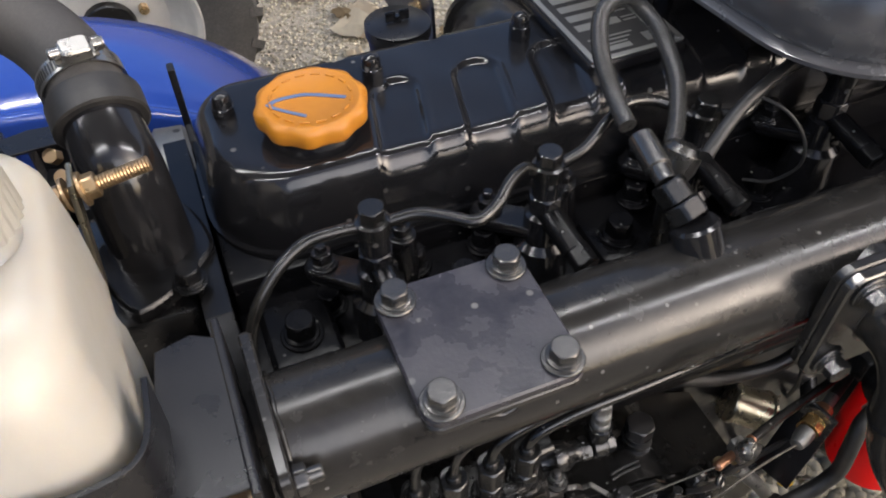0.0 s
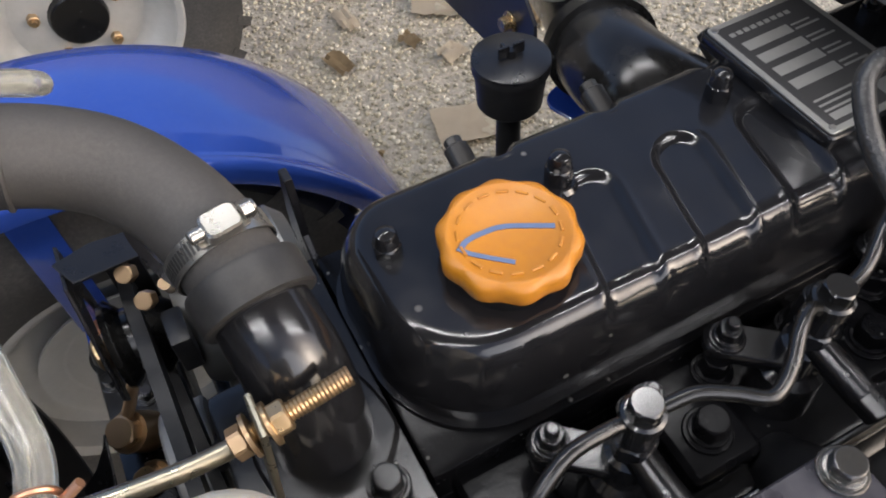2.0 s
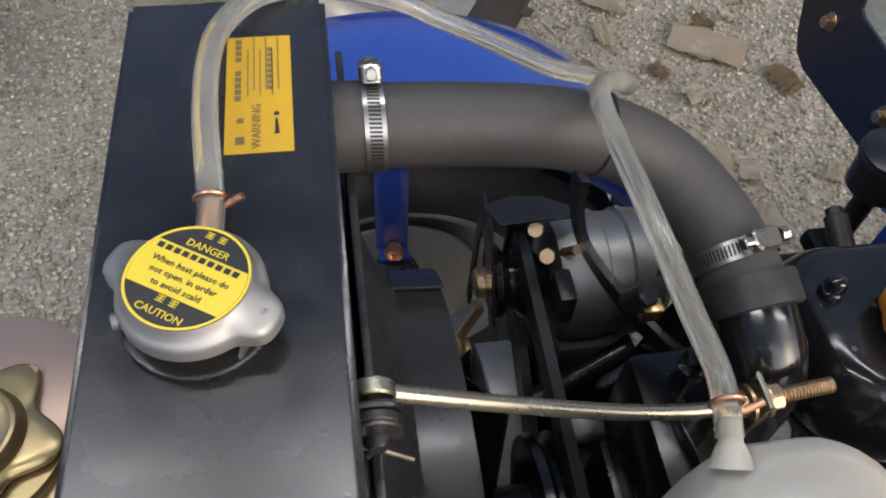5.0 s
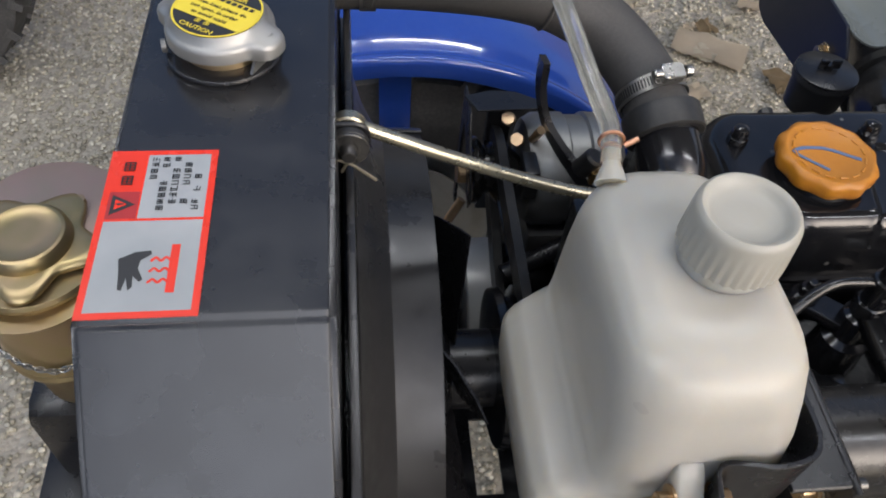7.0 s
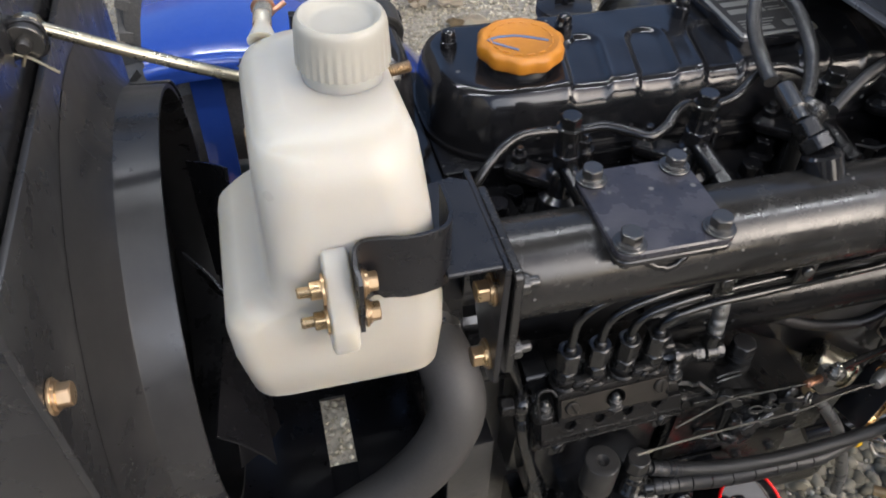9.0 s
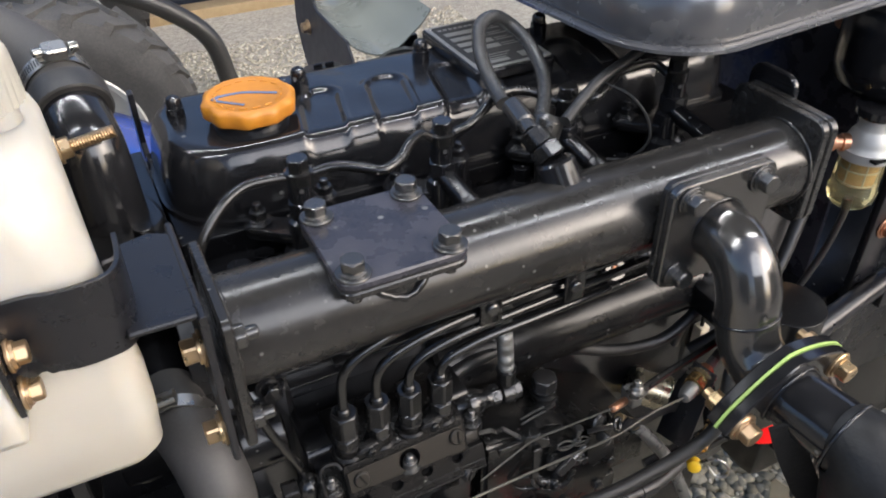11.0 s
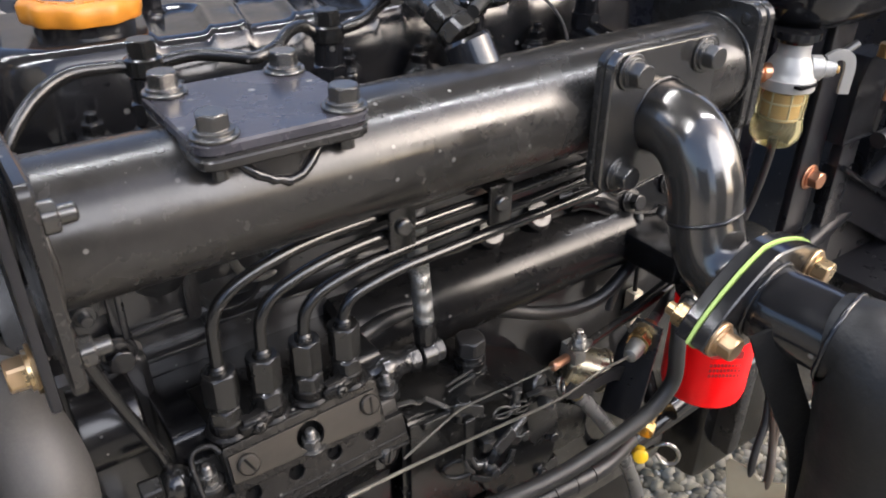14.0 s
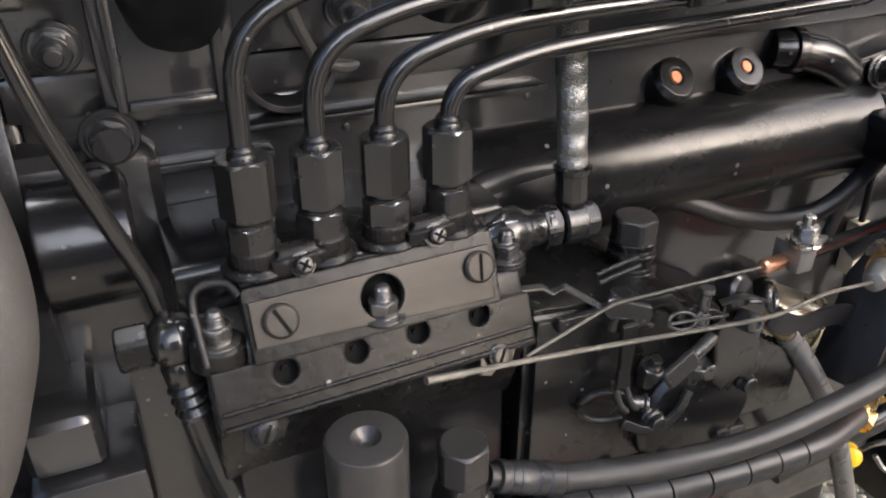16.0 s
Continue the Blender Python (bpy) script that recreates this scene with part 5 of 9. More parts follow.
def clamp(at, axis, r, name_at):
    """A worm-drive hose clamp: slotted band and screw housing."""
    at, axis = Vector(at), Vector(axis).normalized()
    th = thing("hose_clamp", at, "bright zinc worm-drive hose clamp with slotted band", "hose clamp", "hose clamps on the upper hose")
    half = 0.0055
    n = 72
    a, u, v = basis(axis)
    bm = bmesh.new()
    line = ring_line(at, axis, r, n)
    rings = [[p + axis * half + (p - at).normalized() * t for t in (0.0, 0.0008)] + [p - axis * half + (p - at).normalized() * t for t in (0.0008, 0.0)] for p in line]
    quads(bm, rings, cap=(False, False))
    band_ = part("band", bm, zinc_white, th, sharp=30)
    q = Vector(name_at).normalized()
    q = (q - axis * q.dot(axis)).normalized()
    tan = axis.cross(q)
    for k in range(26):
        slots = bmesh.new()
        ang = 0.42 + k * 0.085
        d = q * math.cos(ang) + tan * math.sin(ang)
        dt = axis.cross(d)
        c = at + d * (r + 0.0009)
        quads(slots, [[c + axis * 0.0032 + dt * 0.0006, c + axis * 0.0032 - dt * 0.0006, c - axis * 0.0032 - dt * 0.0010, c - axis * 0.0032 + dt * 0.0002],
                      [c + d * 0.0002 + axis * 0.0032 + dt * 0.0006, c + d * 0.0002 + axis * 0.0032 - dt * 0.0006, c + d * 0.0002 - axis * 0.0032 - dt * 0.0010, c + d * 0.0002 - axis * 0.0032 + dt * 0.0002]])
        part("slot", slots, black_print, band_)
    c = at + q * (r + 0.0008)
    part("screw_housing", slab(rounded(0.0165, 0.0120, 0.0030, 4), c, tan, axis, 0.0085, 0.0012), zinc_white, th)
    part("saddle", slab(rounded(0.0240, 0.0100, 0.0015, 3), c, tan, axis, 0.0012, 0.0003), zinc_white, th)
    c = c + q * 0.0046
    sc = hexnut(c - tan * 0.0095, -tan, 0.0078, 0.0048, spin=0.2)
    lathe(c - tan * 0.0143, -tan, [(0, 0.0036), (0.0012, 0.0032)], 12, sc)
    lathe(c + tan * 0.0080, tan, [(0, 0.0032), (0.0055, 0.0032), (0.0062, 0.0026)], 12, sc)
    part("worm_screw", sc, zinc_white, th)
    return th


clamp((-0.2485, 0.494, 1.0035), X, 0.0241, V(0.2, 0.55, 1))
clamp((-0.0553, 0.4245, 0.9535), V(0.17, -0.88, -0.32), 0.0238, V(0.15, -0.35, 1))

therm = thing("thermostat_elbow", (-0.05, 0.36, 0.86), "gloss black cast thermostat outlet elbow", "thermostat housing")
part("elbow_pipe", sweep(curve([(-0.0515, 0.408, 0.9485), (-0.0495, 0.388, 0.939), (-0.0475, 0.374, 0.928), (-0.047, 0.368, 0.910), (-0.047, 0.367, 0.885), (-0.047, 0.367, 0.868)], 7),
     lambda s: circle(0.0215 + 0.004 * s, 32)), black_gloss, therm, sharp=60)
part("elbow_flange", slab(oval(0.050, 0.036), (-0.047, 0.362, 0.860), V(0.3, 1, 0), V(-1, 0.3, 0), 0.011, 0.002), black_cast, therm)
bolt(therm, (-0.030, 0.326, 0.871), Z, 0.013, 0.009, black_cast, True)
bolt(therm, (-0.060, 0.402, 0.871), Z, 0.013, 0.009, black_cast, True)
part("housing_base", box((-0.095, 0.315, 0.770), (-0.028, 0.420, 0.860), 0.008), black_cast, therm)
part("housing_neck", box((-0.03, 0.33, 0.78), (-0.0125, 0.41, 0.85), 0.002), black_cast, therm)

# ---------------------------------------------------------------- radiator stay rod
stay = thing("radiator_stay_rod", (-0.15, 0.33, 0.94), "yellow zinc plated threaded stay rod with clevis and nuts", "stay rod")
A, N, B = V(-0.2627, 0.3370, 1.0085), V(-0.086, 0.3425, 0.9400), V(-0.0296, 0.3450, 0.9476)
D = (B - N).normalized()
part("rod_bar", pipe([A + V(0.004, 0, 0.0015), V(-0.245, 0.3370, 1.0035), V(-0.20, 0.3375, 0.982), V(-0.15, 0.3385, 0.9600), V(-0.11, 0.3405, 0.9455), N, B - D * 0.045], 0.0040, 16), zinc_rod, stay)
th_ = bmesh.new()
nst = 60
quads(th_, [[B - D * 0.053 + D * 0.053 * k / nst + (basis(D)[1] * math.cos(j * math.tau / 14) + basis(D)[2] * math.sin(j * math.tau / 14)) * (0.0044 if k % 2 else 0.0038) for j in range(14)] for k in range(nst + 1)])
part("thread", th_, zinc_yellow, stay, sharp=60)
part("rod_eye", lathe(A + V(0, 0.004, 0), -Y, [(0, 0.0088), (0.001, 0.0098), (0.0065, 0.0098), (0.0075, 0.0088)], 28), zinc_rod, stay)
part("rubber_washer", lathe(A - Y * 0.0105, -Y, [(0, 0.0100), (0.001, 0.0108), (0.004, 0.0108), (0.005, 0.0100)], 28), soft_rubber, stay)
part("clevis_washer", lathe(A - Y * 0.0156, -Y, [(0, 0.0104), (0.0004, 0.0110), (0.0016, 0.0110), (0.002, 0.0104)], 28), dark_bolt, stay)
part("clevis_pin", lathe(A + Y * 0.005, -Y, [(0, 0.0046), (0.026, 0.0046), (0.0285, 0.0036)], 16), knob_steel, stay)
part("split_pin", bent([A + V(-0.006, -0.0200, -0.004), A + V(0.002, -0.0205, -0.008), A + V(0.0142, -0.0217, -0.0183)], 0.0010, 0.002, 8), zinc_rod, stay)
part("split_pin", bent([A + V(0.003, -0.0200, 0.003), A + V(-0.001, -0.0205, -0.006), A + V(-0.004, -0.0210, -0.012)], 0.0010, 0.002, 8), zinc_rod, stay)
for d, ww in ((0.052, 0.006), (0.0345, 0.0065)):
    q = B - D * d
    nn = hexnut(q, D, 0.0130, ww, spin=d * 40)
    part("nut", nn, zinc_yellow, stay, sharp=25)
    part("washer", lathe(q + D * (0.0068 if d > 0.04 else -0.0022), D, [(0, 0.0095), (0.0018, 0.0095), (0.002, 0.0085)], 20), zinc_yellow, stay)
q = B - D * 0.0405
part("anchor_tab", slab([(-0.010, 0.012), (0.010, 0.012), (0.008, -0.030), (0.006, -0.070), (-0.006, -0.070), (-0.008, -0.030)], q - D * 0.0015, V(0, 1, 0), V(0.10, 0.05, 1), 0.003, 0.0008), zinc_rod, stay)

# ---------------------------------------------------------------- clear overflow tube
otube = thing("clear_overflow_tube", (-0.2, 0.45, 1.02), "clear yellowed plastic overflow tube from cap to bottle", "overflow tube")
tube_line = [(-0.1278, 0.2990, 1.0155), (-0.1265, 0.3080, 1.0185), (-0.1240, 0.3260, 1.0195), (-0.128, 0.352, 1.0245), (-0.132, 0.380, 1.031), (-0.135, 0.410, 1.0345), (-0.136, 0.440, 1.0330), (-0.135, 0.470, 1.0290), (-0.130, 0.490, 1.0235), (-0.119, 0.506, 1.0145), (-0.106, 0.516, 1.004), (-0.098, 0.523, 0.994), (-0.104, 0.533, 0.988), (-0.120, 0.536, 0.993),
             (-0.141, 0.535, 1.000), (-0.163, 0.546, 1.005), (-0.1816, 0.558, 1.008), (-0.206, 0.567, 1.015), (-0.228, 0.570, 1.025), (-0.268, 0.569, 1.036), (-0.300, 0.553, 1.045), (-0.3185, 0.520, 1.052), (-0.3230, 0.485, 1.058), (-0.3227, 0.449, 1.060), (-0.3210, 0.424, 1.058), (-0.3203, 0.4060, 1.0515), (-0.3213, 0.3930, 1.0475)]
tube_bore = pipe(tube_line, 0.0036, 16, 6)
bmesh.ops.reverse_faces(tube_bore, faces=list(tube_bore.faces))
part("tube_wall", pipe(tube_line, 0.0056, 16, 6, tube_bore), clear_hose, otube)
for c_, ax in ((V(-0.1255, 0.3120, 1.0195), V(0.1, 1, 0.05)), (V(-0.3202, 0.4085, 1.0525), V(0, 1, 0.25))):
    part("wire_clip", sweep(ring_line(c_, ax, 0.0063, 24), circle(0.0011, 8)), copper, otube, "copper coloured wire clip")
    part("clip_ear", rod(c_ + V(0.006, -0.004, 0.0), c_ + V(0.013, -0.003, 0.004), 0.0016), copper, otube, "copper coloured wire clip")

# ---------------------------------------------------------------- injection pump
def holed(outline, holes, at, u, v, thick, bm=None, k=20):
    """A plate with round holes (a, b, r) through it: from the plane of u and v, thick along u x v."""
    bm = bm or bmesh.new()
    u, v = Vector(u).normalized(), Vector(v).normalized()
    w, at = u.cross(v), Vector(at)
    edges = []
    for loop in [outline] + [[(a + r * math.cos(i * math.tau / k), b + r * math.sin(i * math.tau / k)) for i in range(k)] for a, b, r in holes]:
        vs = [bm.verts.new(at + u * a + v * b) for a, b in loop]
        edges += [bm.edges.new((p, q)) for p, q in zip(vs, vs[1:] + vs[:1])]
    faces = [f for f in bmesh.ops.triangle_fill(bm, use_beauty=True, use_dissolve=False, edges=edges)["geom"] if isinstance(f, bmesh.types.BMFace)]
    made = bmesh.ops.extrude_face_region(bm, geom=faces)["geom"]
    bmesh.ops.translate(bm, vec=w * thick, verts=[g_ for g_ in made if isinstance(g_, bmesh.types.BMVert)])
    return bm


PU = V(1, 0.03, 0).normalized()
PV = V(-0.011, 0.371, 0.928).normalized()
PN = PU.cross(PV)
PB = V(0.061, 0.172, 0.713)


def on_pump(a, b, c=0.0):
    """A point of the pump's sloping front: along it, up it and out of it."""
    return PB + PU * a + PV * b + PN * c


def prism(profile, a0, a1, bevel=0.0012):
    """A length of the pump's casting: a (y, z) profile carried along the pump."""
    bm = quads(bmesh.new(), [[V(0.061, 0, 0) + PU * a + V(0, y, z) for y, z in profile] for a in (a0, a1)])
    bmesh.ops.bevel(bm, geom=list(bm.edges), offset=bevel, segments=2, affect="EDGES", profile=0.6)
    return bm


def stud_with_nut(at, parent, flats=0.0100, r=0.0034, material_=None):
    """A threaded stud standing in its washer and nut."""
    at = Vector(at)
    bm = lathe(at, Z, [(0, flats * 0.78), (0.0014, flats * 0.80), (0.0016, flats * 0.6)], 20)
    hexnut(at + Z * 0.0016, Z, flats, 0.0062, bm, 0.35)
    prof = [(0, r)]
    for i in range(3):
        prof += [(0.0008 + 0.0011 * i, r), (0.0013 + 0.0011 * i, r * 0.88)]
    lathe(at + Z * 0.0075, Z, prof + [(0.0044, r * 0.9), (0.0056, r * 0.6), (0.0058, r * 0.1)], 14, bm)
    return part("stud_nut", bm, material_ or dark_bolt, parent, sharp=25)


pump = thing("injection_pump", (0.1, 0.2, 0.62), "dark steel inline diesel injection pump with four outlets", "injection pump")
lo_, st_ = on_pump(0, -0.0165, -0.006), on_pump(0, 0.0045, -0.006)
part("pump_body", prism([(lo_.y + 0.002, lo_.z), (st_.y, st_.z), (0.183, 0.7225), (0.200, 0.7270), (0.240, 0.7270), (0.240, 0.660), (0.186, 0.660)], -0.0270, 0.0965), pump_paint, pump)
part("hole_strip", holed([(-0.0268, -0.0155), (0.0963, -0.0165), (0.0963, 0.0042), (-0.0265, 0.0058)], [(-0.0018, 0.0, 0.0047), (0.0241, 0.0002, 0.0047), (0.0484, 0.0008, 0.0047), (0.0739, 0.0009, 0.0047)], on_pump(0, 0, -0.0062), PU, PV, 0.0052), pump_paint, pump)
# Black discs paint deep shade into the shallow holes.
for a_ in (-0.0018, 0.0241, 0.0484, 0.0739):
    part("hole_bottom", lathe(on_pump(a_, 0.0005, -0.0058), PN, [(0, 0.0060), (0.0004, 0.0060), (0.0004, 0.0012), (0.0016, 0.0010), (0.0016, 0.0001)], 18), hole_shade_black, pump)
part("upper_block", prism([(on_pump(0, 0.0045, -0.006).y, on_pump(0, 0.0045, -0.006).z), (on_pump(0, 0.0300, -0.006).y, on_pump(0, 0.0300, -0.006).z), (0.196, 0.7415), (0.238, 0.7415), (0.238, 0.715)], -0.0112, 0.0833, 0.0006), pump_paint, pump)
part("upper_face", holed([(-0.0115, 0.0046), (0.0838, 0.0040), (0.0838, 0.0315), (0.0800, 0.0325), (-0.0105, 0.0312), (-0.0118, 0.0300)], [(0.0364, 0.0178, 0.0081)], on_pump(0, 0, -0.0061), PU, PV, 0.0061, k=28), pump_paint, pump)
part("top_deck", prism([(0.1858, 0.7405), (0.1850, 0.7430), (0.2385, 0.7440), (0.2385, 0.7300)], -0.0115, 0.0836, 0.0008), pump_paint, pump)
part("rear_body", prism([(0.204, 0.690), (0.204, 0.7400), (0.207, 0.7425), (0.262, 0.7425), (0.262, 0.58), (0.215, 0.58)], -0.0310, 0.1000), black_cast, pump)
part("lower_body", prism([(0.182, 0.58), (0.186, 0.694), (0.250, 0.694), (0.250, 0.58)], -0.022, 0.094, 0.004), black_cast, pump)
for b_, c_ in ((-0.0092, -0.0004), (-0.0146, 0.0002)):
    rail = bmesh.new()
    quads(rail, [[on_pump(a_, b_ + d_, n_) for d_, n_ in ((-0.0008, -0.0016), (-0.0008, c_), (0.0006, c_ + 0.0002), (0.0012, -0.0016))] for a_ in (-0.0255, 0.0955)])
    part("front_rail", rail, pump_paint, pump)
part("face_plate", holed([(-0.0104, 0.0106), (0.0803, 0.0064), (0.0810, 0.0272), (-0.0102, 0.0266)], [(0.0364, 0.0178, 0.0083)], on_pump(0, 0, 0.0002), PU, PV, 0.0016, k=28), worn_steel, pump, "worn bright steel cover strip")
for a_, b_, spin_ in ((-0.0007, 0.0184, 0.45), (0.0754, 0.0198, -0.12)):
    p = on_pump(a_, b_, 0.0018)
    s = part("slot_screw", lathe(p, PN, [(0, 0.0062), (0.0016, 0.0062), (0.0026, 0.0052), (0.0026, 0.0001)], 24), worn_steel, pump)
    d_ = (PV * math.cos(spin_) - PU * math.sin(spin_)).normalized()
    e_ = d_.cross(PN)
    slot = quads(bmesh.new(), [[p + PN * h + d_ * 0.0051 * sa + e_ * 0.0007 * sb for sa, sb in ((1, 1), (1, -1), (-1, -1), (-1, 1))] for h in (0.0012, 0.00275)])
    part("slot", slot, hole_shade_black, s)
# Black disc stands for the shade inside the recess.
part("recess_floor", lathe(on_pump(0.0364, 0.0178, -0.0068), PN, [(0, 0.0095), (0.0009, 0.0095), (0.0009, 0.0001)], 24), hole_shade_black, pump)
stud_with_nut(on_pump(0.0364, 0.0130, -0.0006) - Z * 0.0035, pump, 0.0104, 0.0035)
stud_with_nut((0.0395, 0.1835, 0.7235), pump)
stud_with_nut((0.1555, 0.1935, 0.7240), pump)
part("stud_boss", lathe((0.0395, 0.1845, 0.7160), Z, [(0, 0.0100), (0.0072, 0.0094), (0.0078, 0.0086)], 22), pump_paint, pump)
part("stud_boss", lathe((0.1555, 0.1945, 0.7180), Z, [(0, 0.0092), (0.0055, 0.0088), (0.0062, 0.0080)], 22), pump_paint, pump)
part("pocket_rim", sweep(curve([on_pump(-0.0268, 0.0080, -0.0015), on_pump(-0.0272, 0.0250, -0.0040), on_pump(-0.0262, 0.0325, -0.0050), on_pump(-0.0215, 0.0350, -0.0052), on_pump(-0.0150, 0.0338, -0.0045), on_pump(-0.0120, 0.0290, -0.0020)], 6), circle(0.0016, 8)), pump_paint, pump)
for a_, b_ in ((-0.0125, -0.0190), (0.0797, -0.0172)):
    p = on_pump(a_, b_, -0.0040)
    nb_ = hexnut(p, PN, 0.0098, 0.0040, None, 0.3)
    lathe(p + PN * 0.0038, PN, [(0, 0.0040), (0.0010, 0.0038), (0.0015, 0.0030), (0.0015, 0.0001)], 16, nb_)
    bt_ = part("ledge_screw", nb_, dark_steel, pump, sharp=25)
    d_ = (PV * 0.87 + PU * 0.5).normalized()
    e_ = d_.cross(PN)
    part("slot", quads(bmesh.new(), [[p + PN * h_ + d_ * 0.0034 * sa_ + e_ * 0.0006 * sb_ for sa_, sb_ in ((1, 1), (1, -1), (-1, -1), (-1, 1))] for h_ in (0.0046, 0.0055)]), hole_shade_black, bt_)
    part("locking_tab", slab([(-0.0085, -0.0060), (-0.0040, -0.0075), (0.0005, -0.0040), (0.0060, -0.0040), (0.0085, 0.0010), (0.0068, 0.0062), (0.0010, 0.0078), (-0.0050, 0.0060), (-0.0072, 0.0010)], p + PN * 0.0002, PU, PV, 0.0009, 0), dark_steel, bt_, "bent locking tab")
NUT_X = tuple(0.0573 + 0.0243 * k for k in range(4))
for k, cx in enumerate(NUT_X):
    cy = 0.1945
    seat = lathe((cx, cy, 0.7435), Z, [(0, 0.0120), (0.0012, 0.0120), (0.0018, 0.0108), (0.0026, 0.0104), (0.0027, 0.0080)], 32)
    part("seat_ring", seat, pump_paint, pump, sharp=40)
    ring_ = [[V(cx + r_ * math.cos(i_ * math.tau / 64), cy + r_ * math.sin(i_ * math.tau / 64), z_) for i_ in range(64) for r_ in (r0_ - 0.0004 * (i_ % 2),)] for z_, r0_ in ((0.7455, 0.0088), (0.7462, 0.0093), (0.7515, 0.0093), (0.7522, 0.0088))]
    part("knurled_collar", quads(bmesh.new(), ring_), pump_paint, pump, sharp=15)
    hb = hexnut((cx, cy, 0.7522), Z, 0.0160, 0.0092, None, (0.30, 0.05, 0.42, 0.10)[k])
    lathe((cx, cy, 0.7612), Z, [(0, 0.0078), (0.0010, 0.0080), (0.0016, 0.0072), (0.0042, 0.0072)], 22, hb)
    part("delivery_valve_holder", hb, line_paint, pump, sharp=25)
    un = hexnut((cx, cy, 0.7642), Z, 0.0176 if k == 0 else 0.0168, 0.0198, None, (0.02, 0.50, 0.30, 0.42)[k], bore=0.0052)
    lathe((cx, cy, 0.7636), Z, [(0, 0.0076), (0.0010, 0.0083), (0.0016, 0.0070)], 24, un)
    part("union_nut", un, line_paint, pump, sharp=25)
for cx, cz in ((0.0705, 0.7440), (0.1200, 0.7444)):
    # a waisted casting that grips the collars on both sides, with its screw in front
    side = [(-0.0098, -0.0040), (-0.0080, -0.0052), (0.0080, -0.0052), (0.0098, -0.0040), (0.0090, -0.0005), (0.0072, 0.0022), (0.0066, 0.0052), (-0.0066, 0.0052), (-0.0072, 0.0022), (-0.0090, -0.0005)]
    lk = slab(side, (cx, 0.1888, cz), V(1, 0.05, 0.05), V(-0.05, 1, 0), 0.0082, 0)
    bmesh.ops.bevel(lk, geom=[e for e in lk.edges if all(v.co.z > cz + 0.004 for v in e.verts)], offset=0.0026, segments=3, affect="EDGES")
    clamp_ = part("lock_clamp", lk, pump_paint, pump, sharp=35)
    sd = V(0.05, -1, 0.42).normalized()
    sp = V(cx + 0.0006, 0.1846, cz + 0.0022)
    scr = part("cross_screw", lathe(sp, sd, [(0, 0.0046), (0.0008, 0.0046), (0.0009, 0.0034), (0.0034, 0.0034), (0.0044, 0.0026), (0.0046, 0.0002)], 18), dark_steel, clamp_)
    su = sd.cross(Z).normalized()
    sv = su.cross(sd)
    cross_ = bmesh.new()
    for p_, q_ in ((su * 0.8 + sv * 0.6, sv * 0.8 - su * 0.6), (sv * 0.8 - su * 0.6, su * 0.8 + sv * 0.6)):
        quads(cross_, [[sp + sd * h_ + p_ * 0.0022 * a_ + q_ * 0.0005 * b_ for a_, b_ in ((1, 1), (1, -1), (-1, -1), (-1, 1))] for h_ in (0.0036, 0.00475)])
    part("cross_slot", cross_, hole_shade_black, scr)

lines = thing("injection_lines", (0.14, 0.19, 0.78), "four bent dark steel high-pressure injection pipes", "fuel pipes")
tops = ((0.840, 0.200), (0.829, 0.198), (0.8185, 0.196), (0.8085, 0.194))
ends = ((0.330, 0.209, 0.840), (0.335, 0.206, 0.829), (0.340, 0.202, 0.8205), (0.345, 0.198, 0.8115))
for k, cx in enumerate(NUT_X):
    z1, y1 = tops[k]
    part("steel_pipe", bent([(cx, 0.1945, 0.775), (cx + 0.001, 0.1945, z1 - 0.016 + 0.002 * k), (cx + 0.034, 0.195, z1 - 0.002), (cx + 0.070, y1, z1), ends[k], (0.40, 0.238, 0.85)], 0.0035, 0.020, 14), line_paint, lines)
    part("pipe_nipple", lathe((cx, 0.1945, 0.7790), Z, [(0, 0.0049), (0.0058, 0.0049), (0.0066, 0.0044), (0.0078, 0.0047), (0.0092, 0.0036)], 18), dark_steel, lines)
for cx, zz in ((0.1685, 0.8380), (0.2375, 0.8325)):
    cl = box((cx - 0.0085, 0.190, zz - 0.016), (cx + 0.0085, 0.193, zz + 0.010), 0.001)
    box((cx - 0.0085, 0.192, zz + 0.006), (cx + 0.0085, 0.214, zz + 0.009), 0.001, cl)
    pc = part("pipe_clip", cl, dark_steel, lines)
    part("clip_screw", lathe((cx, 0.190, zz - 0.002), -Y, [(0, 0.0052), (0.0025, 0.0050), (0.0034, 0.004)], 16), dark_bolt, pc)

# ---------------------------------------------------------------- governor and levers
gov = thing("pump_governor", (0.23, 0.22, 0.60), "black cast governor housing with throttle levers", "governor")
gb = slab([(0.160, 0.60), (0.330, 0.60), (0.330, 0.636), (0.278, 0.664), (0.250, 0.684), (0.222, 0.696), (0.160, 0.703)], (0, 0.262, 0), X, Z, 0.083, 0)
bmesh.ops.bevel(gb, geom=list(gb.edges), offset=0.004, segments=3, affect="EDGES")
part("governor_case", gb, dark_steel, gov)
rib = slab([(0.0, 0.0), (0.058, -0.002), (0.085, -0.030), (0.078, -0.033), (0.055, -0.007), (0.0, -0.006)], (0.172, 0.1795, 0.700), X, Z, 0.004, 0.0008)
part("case_rib", rib, dark_steel, gov)
part("side_cover", lathe((0.252, 0.180, 0.628), -Y, [(0, 0.034), (0.008, 0.034), (0.011, 0.031), (0.011, 0.001)], 36), black_cast, gov)
for k in range(5):
    a_ = k * math.tau / 5 + 0.4
    bolt(gov, V(0.252, 0.1715, 0.628) + V(math.cos(a_), 0, math.sin(a_)) * 0.0285, -Y, 0.008, 0.004, dark_bolt, True, a_)
